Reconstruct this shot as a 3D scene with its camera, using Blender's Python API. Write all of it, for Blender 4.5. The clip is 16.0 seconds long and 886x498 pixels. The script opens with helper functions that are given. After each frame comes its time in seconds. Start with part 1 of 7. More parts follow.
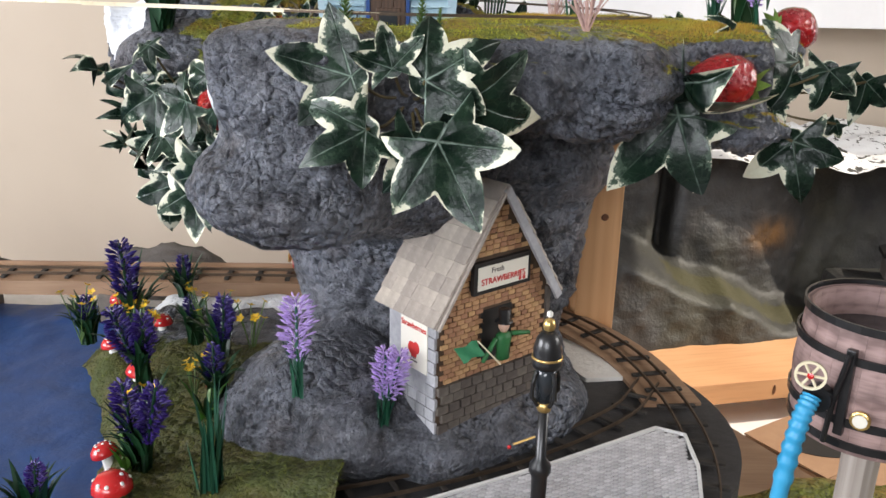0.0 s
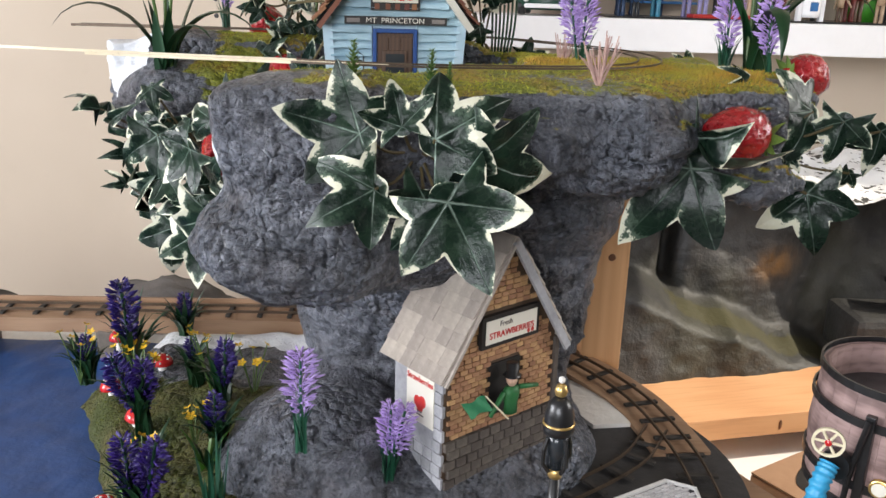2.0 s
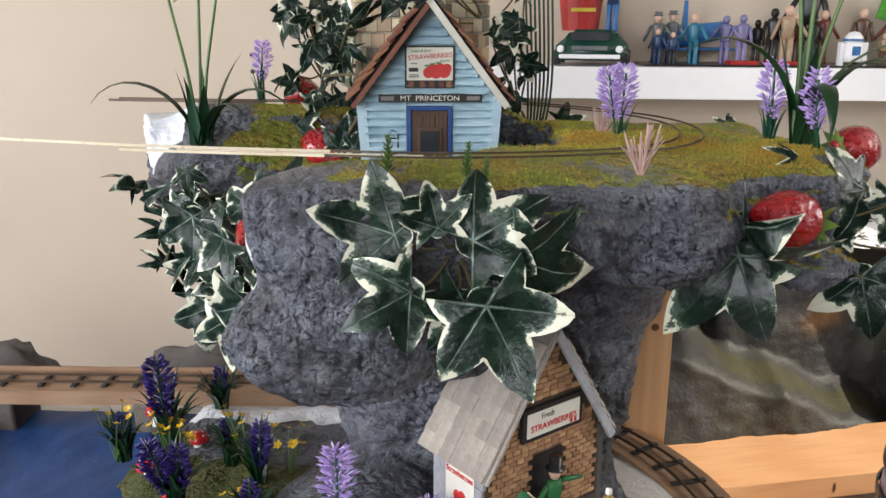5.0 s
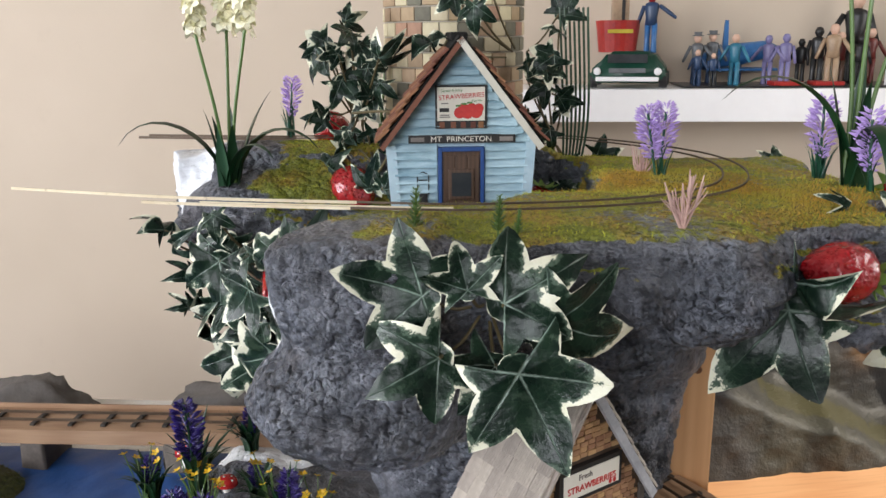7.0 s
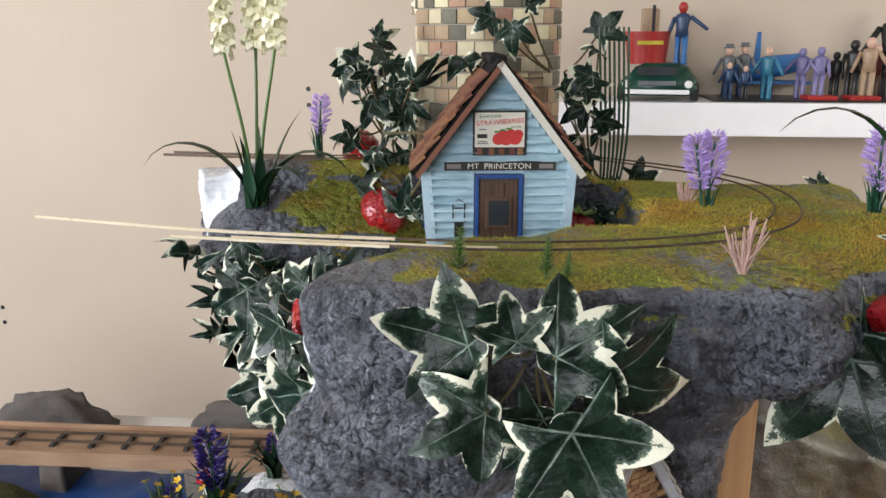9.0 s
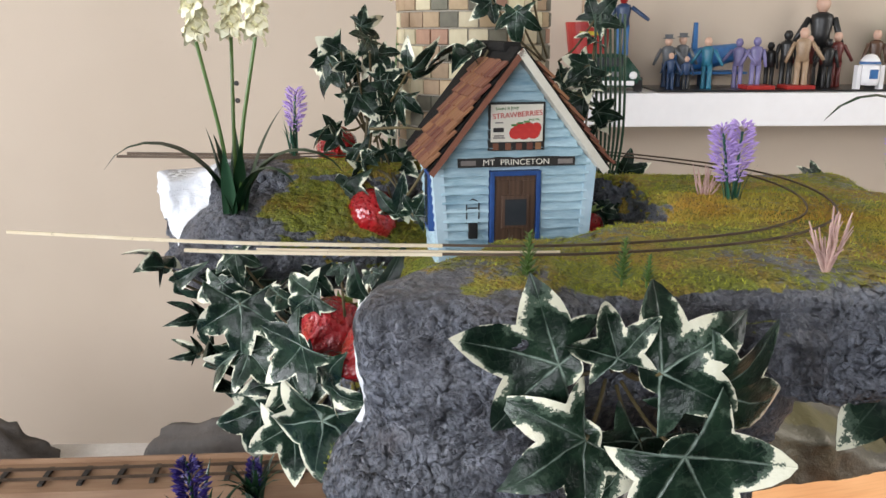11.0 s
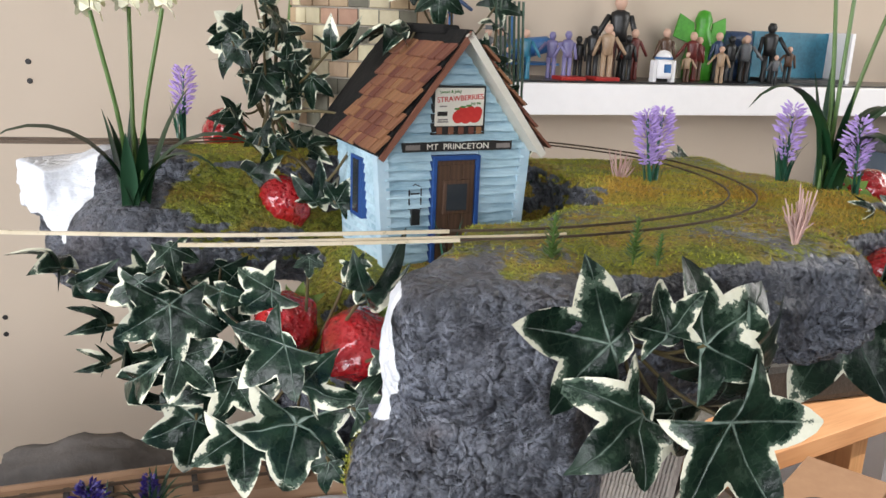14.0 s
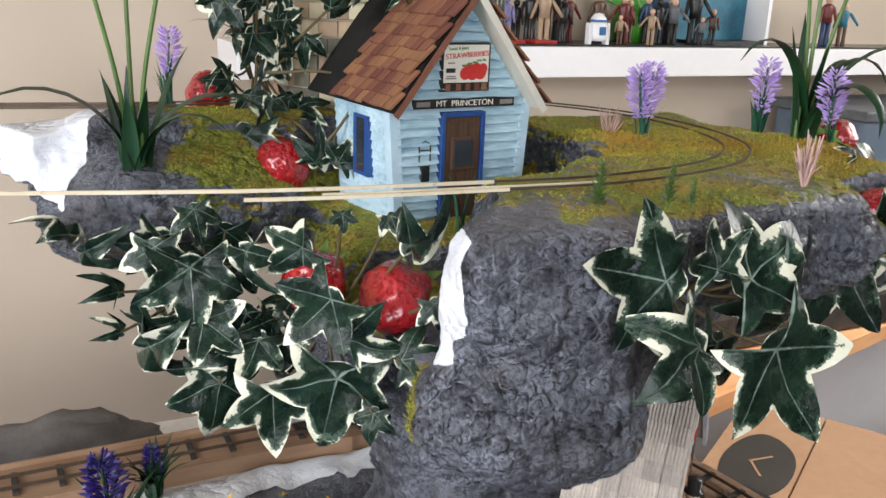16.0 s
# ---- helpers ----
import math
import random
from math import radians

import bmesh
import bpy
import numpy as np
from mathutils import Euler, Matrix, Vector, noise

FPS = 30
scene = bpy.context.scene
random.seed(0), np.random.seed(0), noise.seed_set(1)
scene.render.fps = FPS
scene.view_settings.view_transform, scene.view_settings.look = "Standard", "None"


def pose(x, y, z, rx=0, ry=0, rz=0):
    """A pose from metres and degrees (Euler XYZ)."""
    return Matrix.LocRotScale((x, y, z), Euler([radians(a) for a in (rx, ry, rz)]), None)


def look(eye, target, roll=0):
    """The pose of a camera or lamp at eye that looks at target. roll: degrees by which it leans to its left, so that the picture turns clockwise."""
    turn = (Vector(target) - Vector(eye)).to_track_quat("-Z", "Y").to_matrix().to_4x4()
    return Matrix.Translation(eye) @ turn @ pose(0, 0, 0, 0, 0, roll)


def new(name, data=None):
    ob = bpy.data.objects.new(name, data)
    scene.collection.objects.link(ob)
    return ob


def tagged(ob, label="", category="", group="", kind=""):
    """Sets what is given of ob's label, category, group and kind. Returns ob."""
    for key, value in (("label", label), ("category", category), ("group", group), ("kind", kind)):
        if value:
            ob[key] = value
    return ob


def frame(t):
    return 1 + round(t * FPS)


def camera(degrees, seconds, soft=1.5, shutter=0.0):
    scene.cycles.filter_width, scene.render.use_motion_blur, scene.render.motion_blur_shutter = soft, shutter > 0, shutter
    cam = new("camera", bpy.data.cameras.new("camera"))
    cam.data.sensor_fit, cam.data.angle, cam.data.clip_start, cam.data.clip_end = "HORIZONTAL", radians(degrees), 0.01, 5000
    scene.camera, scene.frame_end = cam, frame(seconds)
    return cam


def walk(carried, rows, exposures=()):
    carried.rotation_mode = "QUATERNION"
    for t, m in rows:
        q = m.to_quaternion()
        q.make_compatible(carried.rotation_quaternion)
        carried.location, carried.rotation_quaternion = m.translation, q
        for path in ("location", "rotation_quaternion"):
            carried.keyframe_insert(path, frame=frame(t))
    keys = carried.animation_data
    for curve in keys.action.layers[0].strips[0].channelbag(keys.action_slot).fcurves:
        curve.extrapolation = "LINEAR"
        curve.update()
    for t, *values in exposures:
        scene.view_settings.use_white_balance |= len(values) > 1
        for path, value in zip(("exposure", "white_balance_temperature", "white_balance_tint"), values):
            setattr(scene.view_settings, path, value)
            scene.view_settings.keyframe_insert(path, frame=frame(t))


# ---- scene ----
cam = camera(55.6, 16.0)
METRES, EYE, TILT, LEAN, TURN = 0.42, 1.35, -18.0, -1.3, 0.0
ROWS = [
    (0.0, 0.0, 0.0, 0.0, 0.0, 0.0, -0.0),
    (0.5, 0.0048, 0.0081, 0.0099, -0.38, 0.29, -0.26),
    (1.0, 0.0006, 0.0207, 0.0232, -0.26, 0.41, -0.47),
    (1.5, -0.0116, 0.0249, 0.0428, 0.05, 0.52, -0.53),
    (2.0, -0.0128, 0.0241, 0.0617, -0.06, 0.76, -0.34),
    (2.5, -0.0153, 0.0176, 0.0822, -0.31, 1.34, -0.02),
    (3.0, -0.0134, 0.0128, 0.0893, -0.45, 1.8, 0.18),
    (3.5, -0.0166, 0.0198, 0.1016, -0.21, 1.94, 0.12),
    (4.0, -0.0129, 0.0331, 0.1158, 0.48, 2.19, 0.04),
    (4.5, -0.016, 0.0416, 0.132, 1.48, 2.57, 0.1),
    (7.0, -0.0089, 0.0992, 0.2072, 4.95, 3.67, 0.31),
    (7.5, -0.021, 0.1031, 0.2243, 5.32, 3.88, -0.14),
    (8.0, -0.0297, 0.129, 0.2401, 5.54, 3.82, -0.3),
    (8.5, -0.0345, 0.1421, 0.2549, 5.52, 3.74, -0.32),
    (9.0, -0.0496, 0.1458, 0.2609, 5.83, 3.67, -0.45),
    (11.5, -0.2922, 0.2606, 0.2876, -4.14, 2.93, 2.27),
    (12.0, -0.3386, 0.2715, 0.2877, -7.27, 2.61, 2.44),
    (12.5, -0.3732, 0.2839, 0.2853, -9.74, 2.36, 2.83),
    (13.0, -0.4117, 0.295, 0.2836, -12.02, 2.03, 3.09),
    (13.5, -0.4641, 0.3031, 0.2918, -14.52, 1.84, 3.57),
    (14.0, -0.5062, 0.3138, 0.2976, -17.31, 1.55, 4.51),
    (14.5, -0.549, 0.3254, 0.2983, -19.7, 1.2, 5.31),
    (15.0, -0.5821, 0.3316, 0.2964, -21.5, 0.64, 6.05),
    (15.5, -0.6171, 0.3392, 0.2902, -22.56, -0.36, 6.52),
    (16.0, -0.6625, 0.3471, 0.2905, -23.63, -1.11, 6.5),
]
walk(cam, [(t, pose(0, 0, EYE, TILT, LEAN, TURN) @ pose(METRES * x, METRES * y, METRES * z, 90 + pitch, roll, yaw)) for t, x, y, z, yaw, pitch, roll in ROWS],
     exposures=[(0, 0.05), (2.5, 0.0), (4.5, -0.12), (7.5, -0.12), (12.5, -0.15), (16, -0.10)])

# ---- world, sun and large lights ----
world = bpy.data.worlds.new("sky")
scene.world = world
world.use_nodes = True
wn = world.node_tree.nodes
sky = wn.new("ShaderNodeTexSky")
sky.sky_type, sky.sun_disc = "NISHITA", False
sky.sun_elevation, sky.sun_rotation = radians(40), radians(75)
wn["Background"].inputs["Strength"].default_value = 0.1
world.node_tree.links.new(sky.outputs[0], wn["Background"].inputs["Color"])

sun = new("sun", bpy.data.lights.new("sun", "SUN"))
sun.data.energy, sun.data.angle, sun.data.color = 5.0, radians(0.6), (1.0, 0.9, 0.76)
sun.matrix_world = look((1.6, 0.55, 2.0), (0.35, 0.75, 0.93))


def window_lamp(name, eye, target, w, h, watts, colour):
    lamp = new(name, bpy.data.lights.new(name, "AREA"))
    lamp.data.shape, lamp.data.size, lamp.data.size_y = "RECTANGLE", w, h
    lamp.data.energy, lamp.data.color = watts, colour
    lamp.matrix_world = look(eye, target)
    return lamp


window_lamp("window_light_front", (-0.8, -1.78, 1.85), (-0.5, 0.5, 1.40), 1.4, 0.8, 44, (0.93, 0.945, 1.0))
window_lamp("window_light_side", (-1.98, 0.0, 1.68), (0, 0.55, 1.25), 1.2, 0.8, 53, (0.93, 0.94, 0.99))
window_lamp("window_light_right", (1.78, 0.6, 1.85), (0.2, 0.8, 1.2), 1.0, 0.8, 19, (1.0, 0.96, 0.92))

# ---- materials ----


class Nodes:
    """A small builder for one node material."""

    def __init__(self, name):
        self.mat = bpy.data.materials.new(name)
        self.mat.use_nodes = True
        self.tree = self.mat.node_tree
        self.bsdf = self.tree.nodes["Principled BSDF"]
        self.coords = self.tree.nodes.new("ShaderNodeTexCoord").outputs["Object"]

    def put(self, socket, value):
        if isinstance(value, bpy.types.NodeSocket):
            self.tree.links.new(value, socket)
        elif isinstance(value, tuple) and len(value) == 3 and socket.type == "RGBA":
            socket.default_value = (*value, 1)
        else:
            socket.default_value = value

    def node(self, kind, **sockets):
        n = self.tree.nodes.new("ShaderNode" + kind)
        for key, value in sockets.items():
            self.put(n.inputs[key.replace("_", " ")], value)
        return n

    def noise(self, scale, detail=4, rough=0.6, vec=None, distort=0.0):
        return self.node("TexNoise", Vector=vec or self.coords, Scale=scale, Detail=detail, Roughness=rough, Distortion=distort).outputs["Fac"]

    def math(self, op, a, b=0.0, c=0.0):
        n = self.tree.nodes.new("ShaderNodeMath")
        n.operation = op
        for i, v in enumerate((a, b, c)):
            self.put(n.inputs[i], v)
        return n.outputs[0]

    def ramp(self, x, low, high):
        """0 below low, 1 above high."""
        n = self.node("MapRange", Value=x)
        n.inputs["From Min"].default_value, n.inputs["From Max"].default_value = low, high
        return n.outputs["Result"]

    def mix(self, fac, a, b, blend="MIX"):
        n = self.tree.nodes.new("ShaderNodeMix")
        n.data_type, n.blend_type = "RGBA", blend
        self.put(n.inputs["Factor"], fac)
        self.put(n.inputs[6], a)
        self.put(n.inputs[7], b)
        return n.outputs[2]

    def stretch(self, x, y, z):
        return self.node("Mapping", Vector=self.coords, Scale=(x, y, z)).outputs["Vector"]

    def attr(self, name):
        n = self.tree.nodes.new("ShaderNodeAttribute")
        n.attribute_name = name
        return n.outputs["Fac"]

    def random(self):
        return self.tree.nodes.new("ShaderNodeObjectInfo").outputs["Random"]

    def bump(self, height, strength, distance=0.001, under=None):
        n = self.node("Bump", Height=height, Strength=strength, Distance=distance)
        if under:
            self.put(n.inputs["Normal"], under)
        return n.outputs["Normal"]

    def done(self, colour, rough=0.6, normal=None, metal=0.0, coat=0.0, spec=0.5):
        b = self.bsdf.inputs
        self.put(b["Base Color"], colour)
        self.put(b["Roughness"], rough)
        self.put(b["Metallic"], metal)
        self.put(b["Coat Weight"], coat)
        self.put(b["Coat Roughness"], 0.12)
        self.put(b["Specular IOR Level"], spec)
        if normal:
            self.put(b["Normal"], normal)
        return self.mat


def plain(name, a, b, scale=120, rough=0.55, bump=0.25, dist=0.0008, metal=0.0, coat=0.0, vary=0.0, stretch=None, spec=0.5):
    """Two tones at two scales, fine relief, and a shift from object to object."""
    m = Nodes(name)
    vec = m.stretch(*stretch) if stretch else m.coords
    fine, broad = m.noise(scale, 6, 0.65, vec), m.noise(scale * 0.16, 3, 0.5, vec)
    col = m.mix(m.ramp(m.math("MULTIPLY_ADD", broad, 0.55, m.math("MULTIPLY", fine, 0.45)), 0.32, 0.68), a, b)
    if vary:
        hsv = m.node("HueSaturation", Color=col)
        m.put(hsv.inputs["Value"], m.math("MULTIPLY_ADD", m.random(), vary, 1 - vary / 2))
        m.put(hsv.inputs["Hue"], m.math("MULTIPLY_ADD", m.random(), vary * 0.05, 0.5 - vary * 0.025))
        col = hsv.outputs[0]
    r = m.math("MULTIPLY_ADD", fine, 0.25, rough - 0.12)
    return m.done(col, r, m.bump(fine, bump, dist), metal, coat, spec)


def rock_material(name, moss_a, moss_b):
    m = Nodes(name)
    big, fine = m.noise(14, 4), m.noise(420, 4, 0.7)
    lump, streak = m.noise(27, 9, 0.63, None, 0.9), m.noise(40, 8, 0.64, m.stretch(0.6, 0.6, 1.7), 0.5)
    blend = m.node("Mix", Factor=m.ramp(m.noise(20, 3), 0.42, 0.58), A=lump, B=streak)
    mid = blend.outputs[0]
    plaster = m.ramp(m.math("MULTIPLY_ADD", m.math("SUBTRACT", m.noise(70, 3, 0.6), 0.5), 0.5, m.attr("plaster")), 0.47, 0.53)
    warp = m.node("VectorMath")
    m.put(warp.inputs[0], m.coords)
    m.put(warp.inputs[1], m.node("CombineXYZ", X=m.math("MULTIPLY", mid, 0.010), Y=m.math("MULTIPLY", m.noise(60, 3), 0.010), Z=m.math("MULTIPLY", big, 0.02)).outputs[0])
    crag = m.node("TexVoronoi", Vector=warp.outputs[0], Scale=150.0).outputs["Distance"]
    grit = m.node("TexVoronoi", Vector=warp.outputs[0], Scale=380.0).outputs["Distance"]
    # slate grey coat, dips shaded and crests lit in colour; blue-grey dry brush, brown stains
    col = m.mix(m.ramp(mid, 0.38, 0.60), (0.048, 0.050, 0.059), (0.20, 0.21, 0.245))
    col = m.mix(m.math("MULTIPLY", m.ramp(m.math("MULTIPLY_ADD", fine, 0.35, m.math("MULTIPLY", big, 0.65)), 0.49, 0.62), 0.6), col, (0.25, 0.275, 0.33))
    col = m.mix(m.math("MULTIPLY", m.ramp(m.noise(32, 3), 0.54, 0.70), 0.5), col, (0.125, 0.105, 0.105))
    col = m.mix(m.math("MULTIPLY", m.ramp(m.noise(240, 3, 0.7), 0.62, 0.75), 0.4), col, (0.33, 0.34, 0.37))
    # occlusion-like shade painted into the pits, broken up by noise
    col = m.mix(m.math("MULTIPLY", m.ramp(m.math("MULTIPLY", crag, m.ramp(m.noise(48, 4, 0.65), 0.4, 0.6)), 0.4, 0.75), 0.6), col, (0.02, 0.02, 0.022))
    # dry-brushed moss and bare plaster, laid by where each was put on
    moss_col = m.mix(m.ramp(m.noise(26, 4), 0.42, 0.6), moss_a, moss_b)
    moss_col = m.mix(m.ramp(fine, 0.48, 0.74), moss_col, (0.05, 0.056, 0.014))
    moss = m.ramp(m.math("MULTIPLY_ADD", m.math("SUBTRACT", m.noise(160, 4, 0.7), 0.5), 1.1, m.attr("moss")), 0.42, 0.58)
    col = m.mix(moss, col, moss_col)
    white = m.mix(m.ramp(m.noise(45, 4), 0.4, 0.65), (0.70, 0.72, 0.76), (0.84, 0.85, 0.86))
    col = m.mix(plaster, col, white)
    rough = m.math("ADD", m.math("MULTIPLY_ADD", fine, 0.26, 0.18), m.math("MULTIPLY", m.math("MAXIMUM", moss, plaster), 0.35))
    keep = m.math("MULTIPLY_ADD", plaster, -0.85, 1.0)
    n = m.bump(m.math("MULTIPLY", keep, m.math("SUBTRACT", m.math("MULTIPLY", mid, 1.3), m.math("MULTIPLY", m.math("MULTIPLY", crag, crag), m.math("MULTIPLY", m.ramp(big, 0.42, 0.6), 0.6)))), 1.0, 0.022)
    n = m.bump(m.math("MULTIPLY", keep, m.math("SUBTRACT", m.math("MULTIPLY", fine, 0.7), m.math("MULTIPLY", m.math("MULTIPLY", grit, grit), 0.8))), 0.7, 0.0022, n)
    return m.done(col, rough, n, 0.0, 0.0, 0.6)


def leaf_material():
    """Variegated ivy: dark green heart, cream margin, pale veins along five lobes."""
    m = Nodes("variegated_ivy")
    uv = m.tree.nodes.new("ShaderNodeUVMap").outputs["UV"]
    shift = m.node("VectorMath")
    m.put(shift.inputs[0], uv)
    seed = m.node("CombineXYZ", X=m.math("MULTIPLY", m.random(), 9.0), Y=m.math("MULTIPLY", m.random(), 5.0), Z=m.random())
    m.put(shift.inputs[1], seed.outputs[0])
    vec = shift.outputs[0]
    xyz = m.node("SeparateXYZ", Vector=uv)
    x, y = xyz.outputs[0], xyz.outputs[1]
    vein = None
    for a in (0, 58, -58, 122, -122):
        c, s = math.cos(radians(a)), math.sin(radians(a))
        off = m.math("ABSOLUTE", m.math("SUBTRACT", m.math("MULTIPLY", x, s), m.math("MULTIPLY", y, c)))
        along = m.math("ADD", m.math("MULTIPLY", x, c), m.math("MULTIPLY", y, s))
        d = m.math("ADD", off, m.math("MULTIPLY", m.math("LESS_THAN", along, 0.0), 1.0))
        d = m.math("ADD", d, m.math("MULTIPLY", along, 0.012))
        vein = d if vein is None else m.math("MINIMUM", vein, d)
    line = m.math("SUBTRACT", 1.0, m.ramp(m.math("MULTIPLY_ADD", m.noise(9, 3, 0.6, vec), 0.03, vein), 0.016, 0.034))
    net = m.node("TexVoronoi", Vector=vec, Scale=7.0)
    net.feature = "DISTANCE_TO_EDGE"
    twig = m.math("MULTIPLY", m.math("SUBTRACT", 1.0, m.ramp(net.outputs["Distance"], 0.0, 0.04)), 0.12)
    heart = m.mix(m.ramp(m.noise(2.6, 5, 0.65, vec), 0.40, 0.62), (0.004, 0.012, 0.008), (0.014, 0.033, 0.019))
    heart = m.mix(m.ramp(m.noise(4.0, 4, 0.7, vec), 0.60, 0.65), heart, (0.030, 0.052, 0.034))
    heart = m.mix(twig, heart, (0.10, 0.15, 0.10))
    heart = m.mix(m.math("MULTIPLY", line, m.ramp(m.noise(2.2, 3, 0.6, vec), 0.25, 0.65)), heart, (0.26, 0.34, 0.28))
    edge = m.math("MULTIPLY_ADD", m.math("SUBTRACT", m.noise(2.6, 6, 0.78, vec), 0.5), 1.15, m.attr("edge"))
    where = m.math("MULTIPLY_ADD", m.math("SUBTRACT", m.noise(1.3, 2, 0.5, vec), 0.5), 1.75, edge)
    heart = m.mix(m.math("MULTIPLY", m.ramp(where, 0.86, 0.92), 0.75), heart, m.mix(m.noise(14, 3, 0.6, vec), (0.04, 0.07, 0.048), (0.13, 0.18, 0.13)))
    margin = m.math("MAXIMUM", m.ramp(where, 0.99, 1.03), m.ramp(m.math("MULTIPLY_ADD", m.noise(3.2, 5, 0.7, vec), 0.5, m.attr("edge")), 1.265, 1.28))
    cream = m.mix(m.noise(8, 3, 0.6, vec), (0.66, 0.65, 0.46), (0.82, 0.81, 0.68))
    col = m.mix(margin, heart, cream)
    n = m.bump(m.math("ADD", m.math("MULTIPLY", line, -0.6), m.noise(7, 4, 0.6, vec)), 0.5, 0.0016)
    return m.done(col, m.math("MULTIPLY_ADD", m.noise(3, 3, 0.5, vec), 0.34, 0.12), n, 0.0, 0.0, 0.26)


def strawberry_material():
    m = Nodes("strawberry_skin")
    cell = m.node("TexVoronoi", Vector=m.coords, Scale=7.5).outputs["Distance"]
    broad = m.noise(1.0, 3)
    col = m.mix(m.ramp(broad, 0.35, 0.7), (0.34, 0.004, 0.010), (0.50, 0.010, 0.013))
    col = m.mix(m.math("MULTIPLY", m.ramp(m.noise(0.8, 2), 0.62, 0.76), 0.4), col, (0.66, 0.07, 0.012))
    n = m.bump(m.ramp(cell, 0.0, 0.5), 1.0, 0.0018)
    n = m.bump(m.noise(5.0, 5, 0.7), 0.6, 0.003, n)
    return m.done(col, 0.2, n, 0.0, 0.8, 0.5)


def wood_material(name, a, b, rough=0.5, axis="z", grain=40, knots=True):
    m = Nodes(name)
    s = {"x": (0.06, 1, 1), "y": (1, 0.06, 1), "z": (1, 1, 0.06)}[axis]
    vec = m.stretch(*s)
    fine, broad = m.noise(grain * 6, 5, 0.6, vec), m.noise(grain, 3, 0.5, vec, 0.8)
    rings = m.node("TexWave", Vector=vec, Scale=float(grain), Distortion=6.0, Detail=3.0).outputs["Fac"]
    col = m.mix(m.math("MULTIPLY_ADD", rings, 0.5, m.math("MULTIPLY", broad, 0.5)), a, b)
    col = m.mix(m.math("MULTIPLY", m.ramp(fine, 0.5, 0.8), 0.35), col, tuple(v * 0.55 for v in a))
    return m.done(col, m.math("MULTIPLY_ADD", fine, 0.2, rough - 0.1), m.bump(fine, 0.2, 0.0006))


def wall_material():
    m = Nodes("cream_wall_paint")
    col = m.mix(m.ramp(m.noise(1.6, 4), 0.35, 0.65), (0.52, 0.43, 0.335), (0.58, 0.485, 0.385))
    col = m.mix(m.math("MULTIPLY", m.ramp(m.noise(18, 5, 0.7), 0.6, 0.8), 0.25), col, (0.45, 0.37, 0.285))
    return m.done(col, 0.75, m.bump(m.noise(260, 4), 0.12, 0.001))


def cliff_material():
    m = Nodes("painted_cliff")
    big, mid = m.noise(5, 5, 0.6), m.noise(30, 5, 0.65)
    col = m.mix(m.ramp(mid, 0.3, 0.7), (0.017, 0.0165, 0.016), (0.046, 0.044, 0.041))
    col = m.mix(m.math("MULTIPLY", m.ramp(big, 0.48, 0.66), 0.6), col, (0.046, 0.044, 0.025))
    col = m.mix(m.math("MULTIPLY", m.attr("rust"), m.ramp(mid, 0.3, 0.6)), col, (0.20, 0.095, 0.022))
    col = m.mix(m.math("MULTIPLY", m.ramp(m.noise(9, 4), 0.60, 0.74), 0.5), col, (0.030, 0.029, 0.028))
    moss = m.ramp(m.math("MULTIPLY_ADD", m.math("SUBTRACT", m.noise(60, 4, 0.7), 0.5), 1.0, m.attr("moss")), 0.45, 0.6)
    moss = m.math("MULTIPLY", moss, m.math("MULTIPLY", m.ramp(m.attr("moss"), 0.1, 0.4), 0.6))
    col = m.mix(moss, col, (0.062, 0.055, 0.012))
    plaster = m.ramp(m.math("MULTIPLY_ADD", m.math("SUBTRACT", m.noise(70, 3, 0.6), 0.5), 1.6, m.attr("plaster")), 0.46, 0.5)
    plaster = m.math("MULTIPLY", plaster, m.ramp(m.attr("plaster"), 0.1, 0.4))
    col = m.mix(plaster, col, (0.78, 0.78, 0.78))
    n = m.bump(mid, 0.35, 0.008)
    return m.done(col, 0.6, m.bump(m.noise(200, 4), 0.4, 0.003, n))


ROCK = rock_material("painted_rock", (0.26, 0.29, 0.026), (0.44, 0.28, 0.04))
# darker olive copy of the rock's moss, the bank's shade in its colour
BANK = rock_material("shaded_olive_bank", (0.065, 0.085, 0.008), (0.10, 0.09, 0.012))
LEAF, BERRY = leaf_material(), strawberry_material()
WALL, CLIFF = wall_material(), cliff_material()
WHITE = plain("white_gloss_paint", (0.84, 0.83, 0.83), (0.90, 0.89, 0.89), 60, 0.35, 0.08)
# ceiling, side walls and floor are kept dark to cut bounce light
CEIL = plain("ceiling_paint", (0.286, 0.273, 0.254), (0.325, 0.312, 0.286), 40, 0.8, 0.1)
DIM = plain("low_bounce_brown", (0.09, 0.07, 0.055), (0.17, 0.14, 0.11), 6, 0.7, 0.1)
CARPET = plain("floor_carpet", (0.072, 0.0585, 0.045), (0.113, 0.09, 0.072), 300, 0.9, 0.5)
PINE = wood_material("bare_pine", (0.62, 0.33, 0.15), (0.74, 0.44, 0.22), 0.5, "z", 30)
PINE_X = wood_material("bare_pine_beam", (0.60, 0.30, 0.14), (0.72, 0.41, 0.21), 0.5, "x", 30)
PLY = wood_material("bare_plywood", (0.26, 0.15, 0.085), (0.38, 0.24, 0.145), 0.6, "x", 60)
KNOT = plain("knot", (0.10, 0.04, 0.02), (0.2, 0.08, 0.03), 400, 0.6)
PLASTER = plain("bare_plaster", (0.62, 0.58, 0.53), (0.80, 0.77, 0.72), 130, 0.8, 0.6, 0.003)
FOAM = plain("white_board", (0.80, 0.80, 0.79), (0.86, 0.86, 0.85), 90, 0.7, 0.2)
